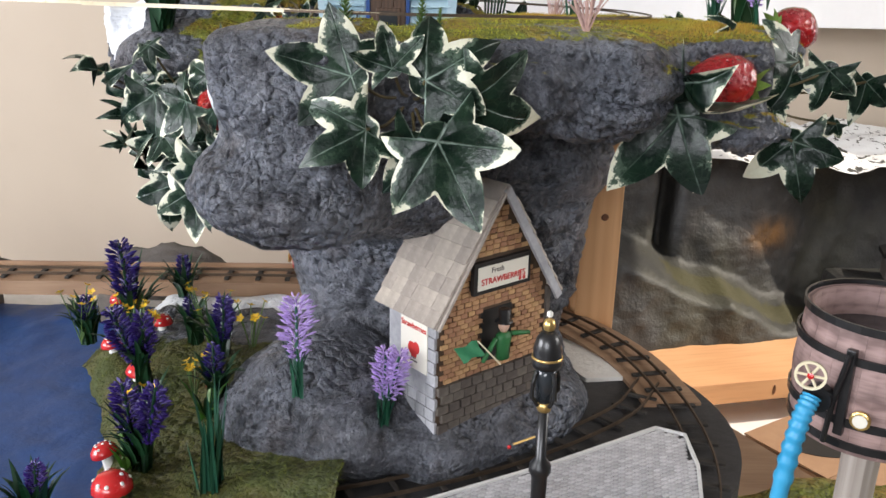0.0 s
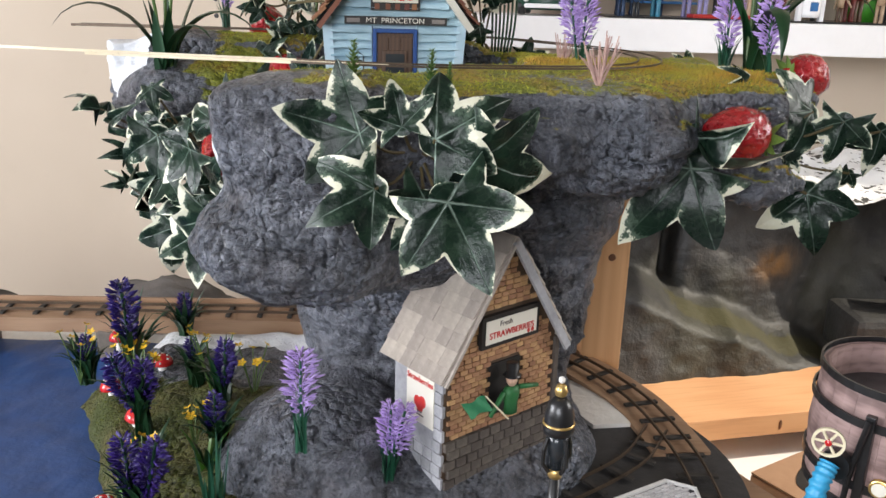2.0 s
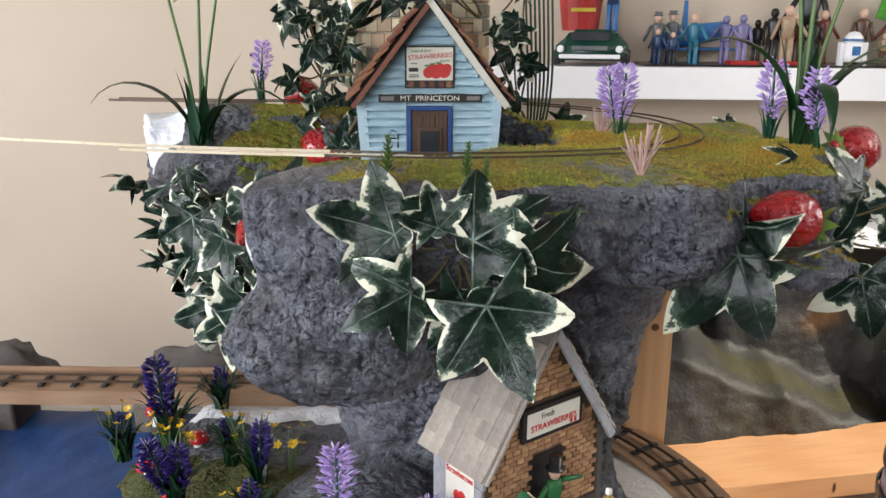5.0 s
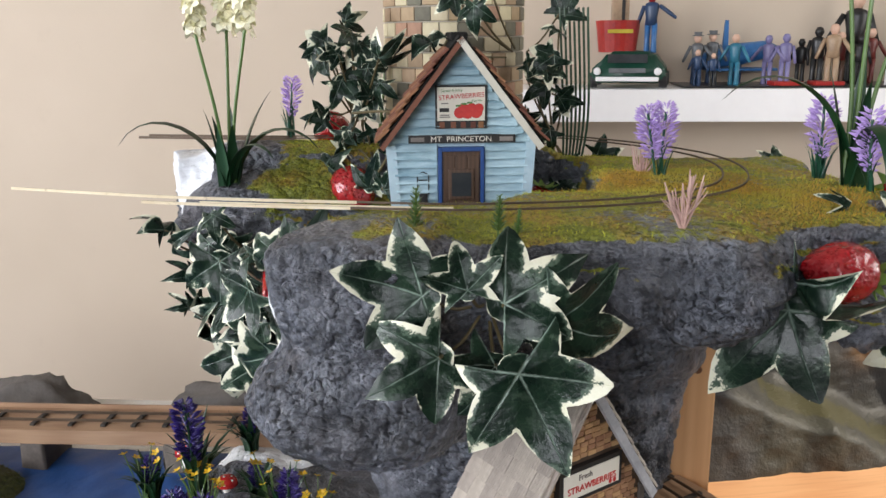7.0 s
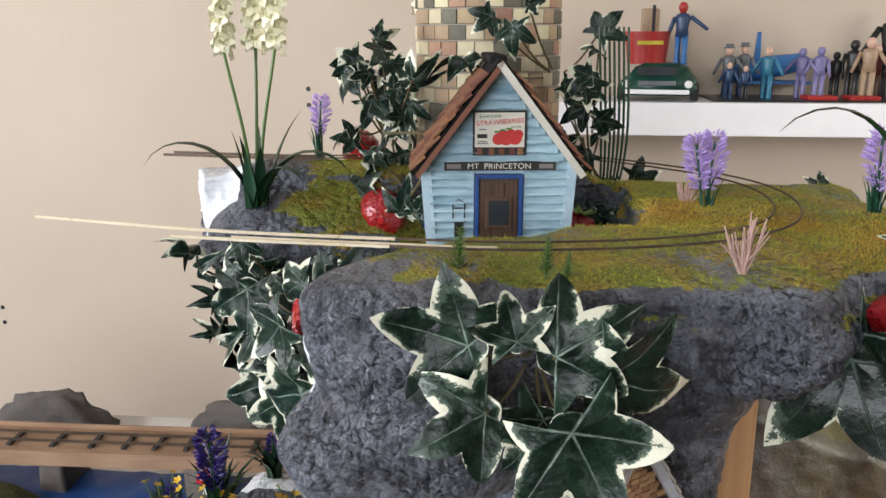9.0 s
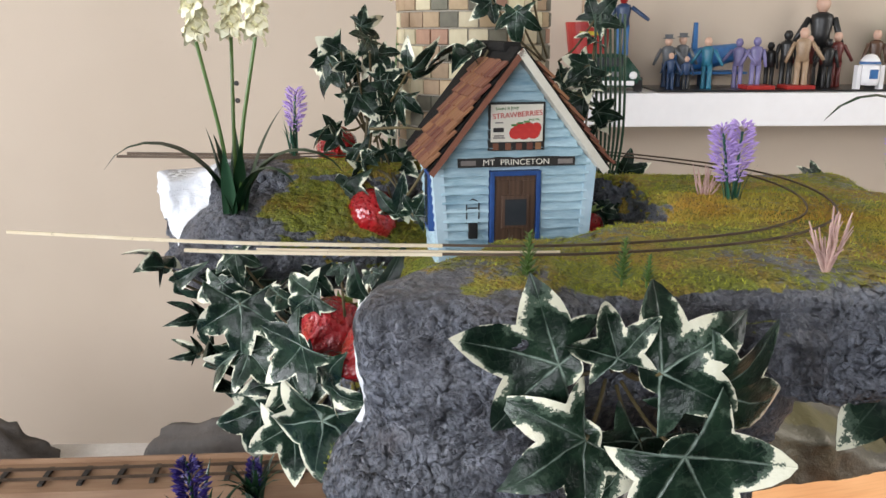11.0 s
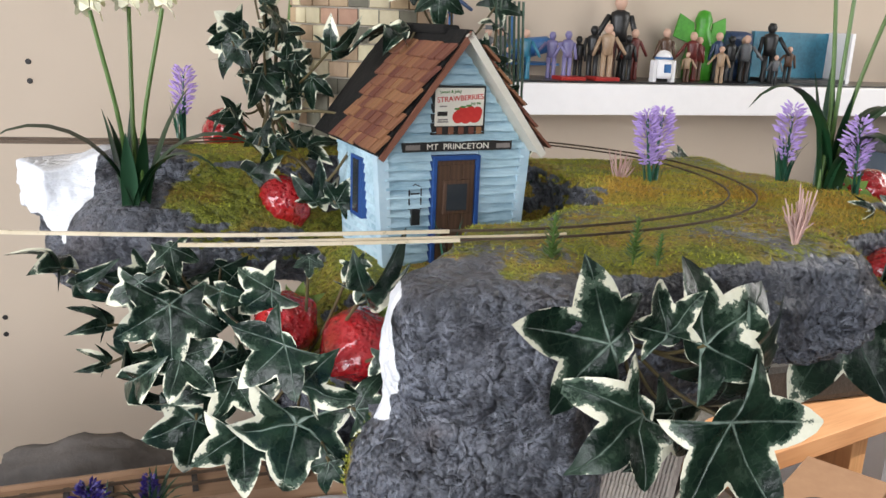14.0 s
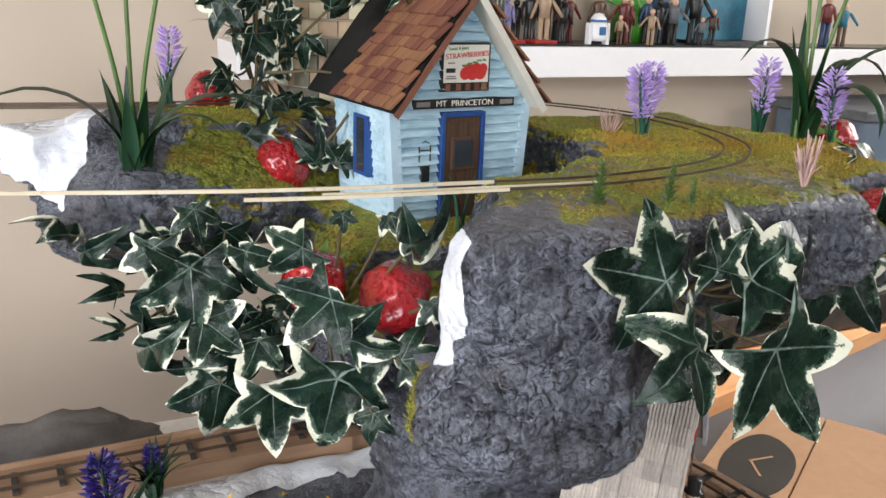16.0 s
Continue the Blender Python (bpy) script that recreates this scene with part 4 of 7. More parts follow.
RING, ROW = 26, 0.0125
shades = [TOWER_BRICK, TOWER_BRICK, TOWER_PALE, TOWER_PALE, TOWER_GREY, TOWER_GREY, TOWER_PINK]
kinds = [[finish(curved_brick(0.060, 0.0622 + 0.0004 * j, math.pi / RING * f, ROW - 0.0009), "brick", m) for m in shades] for j, f in enumerate((0.94, 0.90))]
rest = bmesh.new()
for row in range(24):
    for k in range(RING):
        a = 2 * math.pi * (k + 0.5 * (row % 2)) / RING
        facing = math.sin(a) < 0.1 and row < 20
        mesh = random.choice(kinds[random.random() < 0.4])
        turn = pose(0, 0, row * ROW, 0, 0, math.degrees(a))
        if facing:
            part("brick", mesh, None, tower, at=turn)
        else:
            n = len(rest.verts)
            rest.from_mesh(mesh)
            rest.verts.ensure_lookup_table()
            for v in rest.verts[n:]:
                v.co = turn @ v.co
tagged(part("far_bricks", rest, TOWER_BRICK, tower), kind="stuff")

# ---- the blue house ----
house = thing("blue_house", pose(-0.0415, 0.6655, 1.268, 0, 0, 7), "small pale blue clapboard house with brown shingle roof", "model house")
HB, HT, EAVE, APEX, DEEP_Y = 0.0445, 0.0505, 0.082, 0.148, 0.085


def half_width(z):
    return HB + (HT - HB) * z / EAVE if z < EAVE else HT * (APEX - z) / (APEX - EAVE)


part("wall", slab([(-HB, -0.02), (HB, -0.02), (HT, EAVE), (0, APEX), (-HT, EAVE)], 0.002, DEEP_Y), TRIM, house)
rowh = 0.0059
for r in range(24):
    z0 = r * rowh
    w = min(half_width(z0), half_width(z0 + rowh)) - 0.001
    if w < 0.006:
        continue
    spans = [(-w, -0.0172), (0.0172, w)] if z0 < 0.0735 else [(-w, w)]
    for a, b in spans:
        bm = bmesh.new()
        n = max(2, int((b - a) / 0.006))
        prev = None
        for k in range(n + 1):
            x = a + (b - a) * k / n
            wob = random.uniform(-0.0005, 0.0005)
            ring = [bm.verts.new(q) for q in ((x, 0.003, z0 + wob), (x, -0.0034 + wob, z0 + wob), (x, 0.0012, z0 + rowh + 0.0004), (x, 0.003, z0 + rowh + 0.0004))]
            if prev:
                for j in range(4):
                    bm.faces.new((prev[j], prev[(j + 1) % 4], ring[(j + 1) % 4], ring[j]))
            else:
                bm.faces.new(ring)
            prev = ring
        bm.faces.new(prev[::-1])
        bmesh.ops.recalc_face_normals(bm, faces=bm.faces)
        part("clapboard", bm, BLUE, house)
for r in range(13):
    z0, z1 = r * rowh, (r + 1) * rowh
    bm = bmesh.new()
    x0, x1 = -half_width(z0), -half_width(z1)
    vs = [bm.verts.new(q) for q in ((x0 - 0.0016, 0.006, z0), (x0 - 0.0016, DEEP_Y - 0.001, z0), (x1 - 0.0002, DEEP_Y - 0.001, z1), (x1 - 0.0002, 0.006, z1), (x0 + 0.001, 0.006, z0), (x0 + 0.001, DEEP_Y - 0.001, z0))]
    bm.faces.new(vs[:4][::-1])
    bm.faces.new((vs[0], vs[1], vs[5], vs[4]))
    part("clapboard", bm, BLUE, house)
for s in (-1, 1):
    bm = slab([(s * HB - 0.0035, -0.005), (s * HB + 0.0035, -0.005), (s * HT + 0.0035, EAVE), (s * HT - 0.0035, EAVE - 0.002)], -0.0025, 0.006)
    part("corner_board", bm, TRIM, house)
# roof: black paper, then shingles
run, rise = HT + 0.006, APEX - EAVE
lean = math.degrees(math.atan2(rise, HT))
length = math.hypot(run, run * rise / HT)
for s in (-1, 1):
    at = pose(0, 0, APEX + 0.0015, 0, s * lean, 0)
    slope_part = part("roof", boxed(*((0, length) if s > 0 else (-length, 0)), -0.014, DEEP_Y + 0.03, 0, 0.002), TAR, house, "black tar paper roof", at=at)
    mesh = finish(boxed(-0.0068, 0.0068, -0.0043, 0.0043, 0, 0.0016, bevel=0.0002), "shingle", SHINGLE)
    for row in range(9):
        for k in range(9):
            d = length - 0.0065 - row * 0.0085 + random.uniform(-0.0007, 0.0007)
            y = -0.012 + k * 0.0096 + (row % 2) * 0.0045 + random.uniform(-0.0006, 0.0006)
            if y > DEEP_Y - 0.02:
                continue
            part("shingle", mesh, None, slope_part, at=pose(s * d, y, 0.0030 + random.uniform(0, 0.0009), random.uniform(-3, 3), -s * 11, random.uniform(-4, 4)))
    bm = boxed(*((0, length + 0.001) if s > 0 else (-length - 0.001, 0)), -0.0165, -0.0145, -0.0042 if s > 0 else -0.003, 0.0005)
    part("barge_board", bm, BARGE if s > 0 else SHINGLE, house, at=at)
    if s > 0:
        part("soffit", boxed(0.004, length - 0.002, -0.014, 0.0015, -0.0035, -0.0005), BARGE, house, "cream painted soffit board", at=at)
part("ridge_cap", boxed(-0.006, 0.006, 0.012, DEEP_Y + 0.02, APEX - 0.001, APEX + 0.005, bevel=0.002), TAR, house)
# door
door = part("door", boxed(-0.0135, 0.0135, -0.0022, 0.002, -0.01, 0.0702), DOORW, house, "dark brown plank door")
for x in (-0.009, 0, 0.009):
    part("plank", boxed(x - 0.0041, x + 0.0041, -0.0032, -0.0022, -0.01, 0.0675, bevel=0.0003), DOORW, door)
part("window_frame", boxed(-0.0092, 0.0092, -0.0048, -0.003, 0.036, 0.058, bevel=0.0006), DOORW, door)
part("pane", boxed(-0.0070, 0.0070, -0.0054, -0.0046, 0.0385, 0.0555), GLASS_DARK, door, "dark little window pane")
bm = lathe([(0, 0), (0.0012, 0.0004), (0.0014, 0.001), (0.0008, 0.0018), (0, 0.002)], 10)
part("door_knob", bm, BLACK, door, at=pose(-0.009, -0.0032, 0.026, 90))
for x0, x1, z0, z1 in ((-0.0165, -0.0137, -0.01, 0.0735), (0.0137, 0.0165, -0.01, 0.0735), (-0.0137, 0.0137, 0.0705, 0.0735)):
    part("door_frame", boxed(x0, x1, -0.0042, 0.002, z0, z1, bevel=0.0004), DEEP, house, "royal blue door frame")
# name board
board = part("name_board", boxed(-0.0375, 0.0385, -0.0042, -0.0016, 0.0765, 0.0822), INK_AND_SHADE, house, "black station name board")
words("lettering", "MT  PRINCETON", 0.0052, PAPER, board, pose(0.0, -0.0043, 0.0793), stretch=1.12)
for x in (-0.031, 0.032):
    part("crest", boxed(x - 0.0048, x + 0.0048, -0.0047, -0.0042, 0.0778, 0.0808), GREY_INK, board)
# strawberry poster
poster = part("poster", boxed(-0.0182, 0.0182, -0.0035, -0.001, 0.0868, 0.1168), INK_AND_SHADE, house, "strawberry poster in a dark frame")
part("sheet", boxed(-0.0168, 0.0168, -0.0042, -0.0035, 0.0922, 0.1156, bevel=0.0003), PAPER, poster)
words("lettering", "STRAWBERRIES", 0.0046, RED_INK, poster, pose(0.0003, -0.0043, 0.1092, 0, -4, 0), stretch=1.02)
words("small_print", "Sweet & Juicy", 0.0027, GREEN_INK, poster, pose(-0.0065, -0.0043, 0.1133, 0, -3, 0))
words("small_print", "Pick Me", 0.0022, GREEN_INK, poster, pose(0.011, -0.0043, 0.1060, 0, -3, 0))
for x, z, w in ((-0.0115, 0.1040, 0.005), (-0.0115, 0.0945, 0.0075), (-0.0115, 0.0958, 0.0065)):
    part("print_bar", boxed(x - w / 2, x + w / 2, -0.0046, -0.0043, z, z + 0.0008), GREY_INK, poster)
part("print_picture", boxed(-0.0152, -0.0085, -0.0046, -0.0043, 0.0985, 0.1012), INK_AND_SHADE, poster)
for x, z, r in ((-0.001, 0.0978, 0.0040), (0.0045, 0.0985, 0.0050), (0.0105, 0.0985, 0.0046), (0.0125, 0.1008, 0.0034), (0.001, 0.1008, 0.0032), (0.0075, 0.1012, 0.0034)):
    part("printed_berry", lathe([(0, 0), (r, 0.0), (r * 0.9, 0.0003), (0, 0.0004)], 16), RED_INK, poster, at=pose(x, -0.0043, z, 90))
for x, z in ((0.002, 0.1040), (0.006, 0.1048), (-0.002, 0.1028)):
    part("printed_leaf", boxed(x - 0.0018, x + 0.0018, -0.0049, -0.0047, z - 0.0006, z + 0.0006), GREEN_INK, poster)
for x in (-0.0135, -0.0055, 0.0015, 0.0085, 0.014):
    part("frame_slat", boxed(x - 0.0018, x + 0.0018, -0.0042, -0.0036, 0.0872, 0.0915), SHINGLE, poster)
# wall lantern
lamp = part("wall_lantern", boxed(-0.0305, -0.0245, -0.0038, -0.001, 0.030, 0.040, bevel=0.0004), BLACK, house, "black iron wall lantern")
part("hook", tube([(-0.0315, -0.002, 0.040), (-0.0315, -0.002, 0.054), (-0.0275, -0.002, 0.056), (-0.0235, -0.002, 0.054), (-0.0235, -0.002, 0.040)], 0.0005, 6), BLACK, lamp)
part("hook", tube([(-0.0305, -0.002, 0.050), (-0.0245, -0.002, 0.050)], 0.0005, 6), BLACK, lamp)
side = part("side_window", boxed(-HT - 0.0012, -HT + 0.004, 0.030, 0.052, 0.028, 0.068), DEEP, house, "narrow dark side window")
part("pane", boxed(-HT - 0.0018, -HT - 0.0011, 0.036, 0.046, 0.031, 0.066), GLASS_DARK, side)

# ---- strawberry shop ----
shop = thing("strawberry_shop", pose(0.002, 0.483, 1.066, 0, 0, 40) @ Matrix.Diagonal((0.9, 0.8, 0.95, 1)), "orange brick strawberry kiosk with grey card roof", "model shop")
SW, SD, SE, SA = 0.108, 0.062, 0.090, 0.168
SC = SW / 2
part("wall", slab([(0, 0), (SW, 0), (SW, SE), (SC, SA), (0, SE)], 0.001, SD), MORTAR, shop)


def shop_open(x, z):
    return (0.040 < x < 0.071 and 0.042 < z < 0.082) or (0.028 < x < 0.084 and 0.0955 < z < 0.119)


bw, bh = 0.0072, 0.0037
bricks = [finish(boxed(-bw / 2 * f, bw / 2 * f, -d, 0.001, 0.0002, bh - 0.0004, bevel=0.0003), "brick", ORANGE_BRICK) for f, d in ((0.93, 0.0008), (0.9, 0.0012), (0.8, 0.0005))]
for r in range(36):
    z = 0.036 + r * bh
    w = SW if z < SE - bh else SW * (SA - z - bh) / (SA - SE)
    n = int(w / bw)
    for c in range(n):
        x = SC - w / 2 + (w - n * bw) / 2 + (c + 0.5) * bw + (bw * 0.25 if r % 2 else -bw * 0.25) * (n > 1)
        if x - bw / 2 < SC - w / 2 - 0.001 or x + bw / 2 > SC + w / 2 + 0.001 or shop_open(x, z):
            continue
        part("brick", random.choice(bricks), None, shop, at=pose(x, 0, z, 0, random.uniform(-1.5, 1.5)))
stone = [finish(boxed(-0.0053 * f, 0.0053 * f, -0.0022 - d, 0.001, 0.0003, 0.0067, bevel=0.0006), "stone", DARK_STONE) for f, d in ((0.95, 0), (0.85, 0.0006), (1.0, 0.0003))]
for r in range(5):
    for c in range(10):
        part("stone", random.choice(stone), None, shop, at=pose(0.0054 + c * 0.0108 + (0.004 if r % 2 else 0) - 0.001, 0, r * 0.0071, 0, random.uniform(-1.5, 1.5)))
quoin = finish(boxed(-0.0022, 0.0006, -0.0055, 0.0055, 0.0003, 0.0085, bevel=0.0006), "quoin", GREY_STONE)
for r in range(10):
    for c in range(5):
        if 2.5 < r and 0 < c:
            continue
        part("stone", quoin, None, shop, at=pose(0, 0.0055 + c * 0.0118 + (0.002 if r % 2 else 0), r * 0.0089))
part("side_render", boxed(-0.0012, 0.001, 0.011, SD, 0.026, SE), GREY_STONE, shop, "grey rendered side wall")
bill = part("side_poster", boxed(-0.0028, -0.0014, 0.010, 0.044, 0.042, 0.083), PAPER, shop, "white poster with red berries")
words("lettering", "Strawberries", 0.0062, RED_INK, bill, pose(-0.0030, 0.027, 0.0735, 0, 0, -90))
for y, z, r in ((0.024, 0.058, 0.0045), (0.030, 0.057, 0.0045), (0.027, 0.0535, 0.004)):
    part("printed_berry", lathe([(0, 0), (r, 0), (r * 0.9, 0.0003), (0, 0.0004)], 14), RED_INK, bill, at=pose(-0.0028, y, z, 0, -90))
for z, w in ((0.079, 0.018), (0.0475, 0.010), (0.050, 0.006)):
    part("print_bar", boxed(-0.0032, -0.0029, 0.027 - w / 2, 0.027 + w / 2, z, z + 0.001), GREY_INK, bill)
# no hole behind: a black sheet paints the shade inside the hatch
opening = part("hatch_shade_panel", boxed(0.0405, 0.0705, -0.0006, 0.0014, 0.0425, 0.0815), INK_AND_SHADE, shop, "serving hatch, a black panel for its shaded inside")
sign = part("sign", boxed(0.028, 0.084, -0.0048, -0.0005, 0.096, 0.1185), INK_AND_SHADE, shop, "fresh strawberries sign in a black frame")
part("sheet", boxed(0.0315, 0.081, -0.0055, -0.0048, 0.099, 0.1155), PAPER, sign)
words("lettering", "STRAWBERRIES", 0.0062, RED_INK, sign, pose(0.0562, -0.0057, 0.1045), stretch=1.03)
words("small_print", "Fresh", 0.0055, GREY_INK, sign, pose(0.050, -0.0057, 0.1118))
for x in (0.073, 0.077):
    part("printed_berry", lathe([(0, 0), (0.0016, 0), (0.0014, 0.0003), (0, 0.0004)], 10), RED_INK, sign, at=pose(x, -0.0055, 0.1008, 90))
# roof
srun = SC + 0.007
slean = math.degrees(math.atan2(SA - SE, SC))
slen = math.hypot(srun, srun * (SA - SE) / SC)


def fluted(w, d, n=5):
    """A strip of corrugated card, its flutes running down the slope."""
    bm = bmesh.new()
    rows = []
    for k in range(2 * n + 1):
        y = -w / 2 + w * k / (2 * n)
        z = 0.0012 + (0.0011 if k % 2 else 0)
        rows.append([bm.verts.new(q) for q in ((-d / 2, y, z), (d / 2, y, z), (d / 2, y, 0), (-d / 2, y, 0))])
    for a, b in zip(rows, rows[1:]):
        for j in range(4):
            bm.faces.new((a[j], b[j], b[(j + 1) % 4], a[(j + 1) % 4]))
    bm.faces.new(rows[0])
    bm.faces.new(rows[-1][::-1])
    bmesh.ops.recalc_face_normals(bm, faces=bm.faces)
    return bm


for s in (-1, 1):
    at = pose(SC, 0, SA + 0.001, 0, s * slean, 0)
    pan = part("roof", boxed(*((0, slen) if s > 0 else (-slen, 0)), -0.008, SD + 0.008, 0, 0.002), CARD, shop, "grey corrugated card roof", at=at)
    mesh = finish(fluted(0.0128, 0.0128), "shingle", CARD)
    for row in range(8):
        for c in range(6):
            part("shingle", mesh, None, pan, at=pose(s * (slen - 0.006 - row * 0.0117), -0.0015 + c * 0.0129 + random.uniform(-0.0004, 0.0004), 0.0026, 0, -s * 5, random.uniform(-1, 1)))
    part("barge_board", boxed(*((0.0, slen) if s > 0 else (-slen, 0)), -0.0105, -0.0075, -0.005 if s > 0 else -0.001, 0.001), GREY_STONE if s > 0 else CARD, shop, at=at)
part("chimney_post", boxed(SW - 0.001, SW + 0.003, -0.002, 0.004, 0.0, SE - 0.004), DARK_STONE, shop)


def turned(profile, at, bm, steps=14):
    n = len(bm.verts)
    lathe(profile, steps, bm)
    bm.verts.ensure_lookup_table()
    for v in bm.verts[n:]:
        v.co = at @ v.co


def paint_faces(bm, start, slot):
    bm.faces.ensure_lookup_table()
    for f in bm.faces[start:]:
        f.material_index = slot


def doll(name, label, mats, h, at, arms=((-1, 30), (1, 30)), hat=0.0, group="", legs=True):
    """A plain toy figure in one mesh: body, head, arms, legs, and perhaps a hat."""
    bm = bmesh.new()
    for s in (-1, 1) if legs else ():
        turned([(0, 0), (0.05, 0), (0.055, 0.03), (0.045, 0.2), (0.055, 0.48), (0, 0.48)], pose(s * 0.06, 0, 0), bm, 8)
    paint_faces(bm, 0, 1)
    n = len(bm.faces)
    turned([(0, 0.44), (0.11, 0.45), (0.10, 0.58), (0.13, 0.74), (0.11, 0.80), (0.04, 0.83), (0, 0.83)], Matrix.Diagonal((1, 0.7, 1, 1)), bm, 10)
    for s, a in arms:
        turned([(0, 0), (0.035, 0.01), (0.035, 0.2), (0.028, 0.36), (0, 0.37)], pose(s * 0.13, 0, 0.77, 0, 180 - s * a, 0), bm, 7)
    paint_faces(bm, n, 0)
    n = len(bm.faces)
    turned([(0, 0.82), (0.045, 0.83), (0.075, 0.89), (0.078, 0.93), (0.05, 0.99), (0, 1.0)], Matrix(), bm, 10)
    paint_faces(bm, n, 2)
    if hat:
        n = len(bm.faces)
        turned([(0, 0.965), (0.12, 0.965), (0.12, 0.98), (0.075, 0.985), (0.085, 0.98 + hat), (0, 0.98 + hat)], Matrix(), bm, 12)
        paint_faces(bm, n, 3)
    bm.transform(Matrix.Scale(h, 4))
    return solo(name, bm, mats, label, "toy figure", smooth=True, at=at, group=group)


doll("shopkeeper_doll", "painted toy shopkeeper in green coat and black hat", [JACKET, JACKET, SKIN, BLACK], 0.050, pose(0.0405, 0.5155, 1.0885, 0, 0, 40) @ pose(-0.003, -0.010, 0), ((-1, 38), (1, 78)), 0.16, legs=False)
flag = thing("signal_flag", pose(0.0325, 0.492, 1.118, 0, 0, 30), "small green cloth flag on a white stick", "flag")
part("stick", tube([(0.012, 0, -0.008), (-0.006, 0, 0.012)], 0.0006, 6), IVORY, flag)
bm = bmesh.new()
g = [[bm.verts.new((-0.007 - 0.016 * i / 6 + 0.006 * j / 4, 0.0016 * math.sin(i * 1.3 + j), 0.013 - 0.011 * j / 4 - 0.003 * i / 6)) for j in range(5)] for i in range(7)]
for i in range(6):
    for j in range(4):
        bm.faces.new((g[i][j], g[i + 1][j], g[i + 1][j + 1], g[i][j + 1]))
part("cloth", bm, FLAG, flag, smooth=True)

# ---- station lamp ----
post = thing("station_lamp", pose(0.0585, 0.398, 1.034), "black model station lamp with gold ball finial", "lamp post")
part("post", lathe([(0, 0), (0.012, 0), (0.011, 0.004), (0.006, 0.008), (0.0045, 0.03), (0.006, 0.034), (0.006, 0.038), (0.0042, 0.042), (0.0045, 0.058), (0.0062, 0.061), (0.0060, 0.065), (0.0030, 0.069), (0.0028, 0.098), (0, 0.098)], 18), BLACK, post, smooth=True)
part("collar", lathe([(0, 0.098), (0.0036, 0.098), (0.0044, 0.101), (0.003, 0.104), (0, 0.104)], 12), GOLD, post, smooth=True)
part("lantern", lathe([(0, 0.104), (0.0048, 0.104), (0.0056, 0.118), (0.0056, 0.124), (0, 0.124)], 16), GLASS_DARK, post, "grey glass lantern body", smooth=True)
for k in range(4):
    a = k * math.pi / 2 + 0.5
    part("bracket", tube([(0.0045 * math.cos(a), 0.0045 * math.sin(a), 0.102), (0.0085 * math.cos(a), 0.0085 * math.sin(a), 0.108), (0.0082 * math.cos(a), 0.0082 * math.sin(a), 0.116), (0.006 * math.cos(a), 0.006 * math.sin(a), 0.122)], 0.0012, 6), BLACK, post)
part("hood", lathe([(0, 0.123), (0.0078, 0.124), (0.0082, 0.127), (0.0074, 0.129), (0.0076, 0.134), (0.006, 0.140), (0.0034, 0.143), (0, 0.1435)], 20), BLACK, post, smooth=True)
part("band", lathe([(0.0077, 0.1285), (0.0083, 0.1288), (0.0083, 0.1296), (0.0077, 0.13)], 20), GOLD, post, smooth=True)
part("finial", lathe([(0, 0.143), (0.0028, 0.1445), (0.0034, 0.147), (0.0026, 0.1498), (0, 0.151)], 14), GOLD, post, smooth=True)
part("tip", lathe([(0, 0.1505), (0.0017, 0.152), (0.0016, 0.154), (0, 0.155)], 10), TOAD_WHITE, post, smooth=True)
match = thing("trackside_signal", pose(0.0415, 0.40, 1.108, 0, 0, 8), "small brass signal arm with red tip", "signal arm")
part("arm", tube([(0.002, 0, 0.0015), (0.014, 0, 0.0055)], 0.0007, 6), GOLD, match)
part("tip", lathe([(0, -0.0012), (0.0011, -0.0006), (0.0011, 0.0006), (0, 0.0012)], 8), TOAD_RED, match, smooth=True)

# ---- water barrel ----
tub = thing("water_barrel", pose(0.254, 0.436, 1.02), "pinkish wooden water barrel with black hoops on a post", "barrel")
part("post", lathe([(0, 0), (0.011, 0), (0.0105, 0.05), (0.011, 0.088), (0, 0.088)], 14), POSTW, tub)
BR = 0.043
for k in range(18):
    a = 2 * math.pi * k / 18
    bm = bmesh.new()
    cols = []
    for j in range(3):
        b = -math.pi / 18 * 0.992 + 2 * math.pi / 18 * 0.992 * j / 2
        cols.append([bm.verts.new((r * math.cos(b), r * math.sin(b), z)) for r, z in ((BR - 0.004, 0.0), (BR, 0.0), (BR + 0.0028, 0.035), (BR, 0.072), (BR - 0.004, 0.072))])
    for p, q in zip(cols, cols[1:]):
        for j in range(5):
            bm.faces.new((p[j], q[j], q[(j + 1) % 5], p[(j + 1) % 5]))
    bm.faces.new(cols[0])
    bm.faces.new(cols[-1][::-1])
    bmesh.ops.recalc_face_normals(bm, faces=bm.faces)
    part("stave", bm, STAVE, tub, at=pose(0, 0, 0.086, 0, 0, math.degrees(a)))
for z, r in ((0.003, 0.0006), (0.017, 0.0022), (0.053, 0.0022), (0.0705, 0.0004)):
    rr = BR + r
    part("hoop", lathe([(rr, z), (rr + 0.0012, z), (rr + 0.0012, z + 0.0045), (rr, z + 0.0045)], 40), BLACK, tub, at=pose(0, 0, 0.086))
part("base", lathe([(0, 0.0), (BR - 0.003, 0.0), (BR - 0.003, 0.004), (0, 0.004)], 30), STAVE, tub, at=pose(0, 0, 0.086))
part("water_surface", lathe([(0, 0.054), (BR - 0.0035, 0.054)], 30), GLASS_DARK, tub, "dark water near the brim", at=pose(0, 0, 0.086))
bracket = part("bracket", boxed(-0.0025, 0.0025, -0.002, 0.002, 0.0, 0.05, bevel=0.0006), BLACK, tub, at=pose(-0.034, -0.032, 0.098, 0, 0, -46))
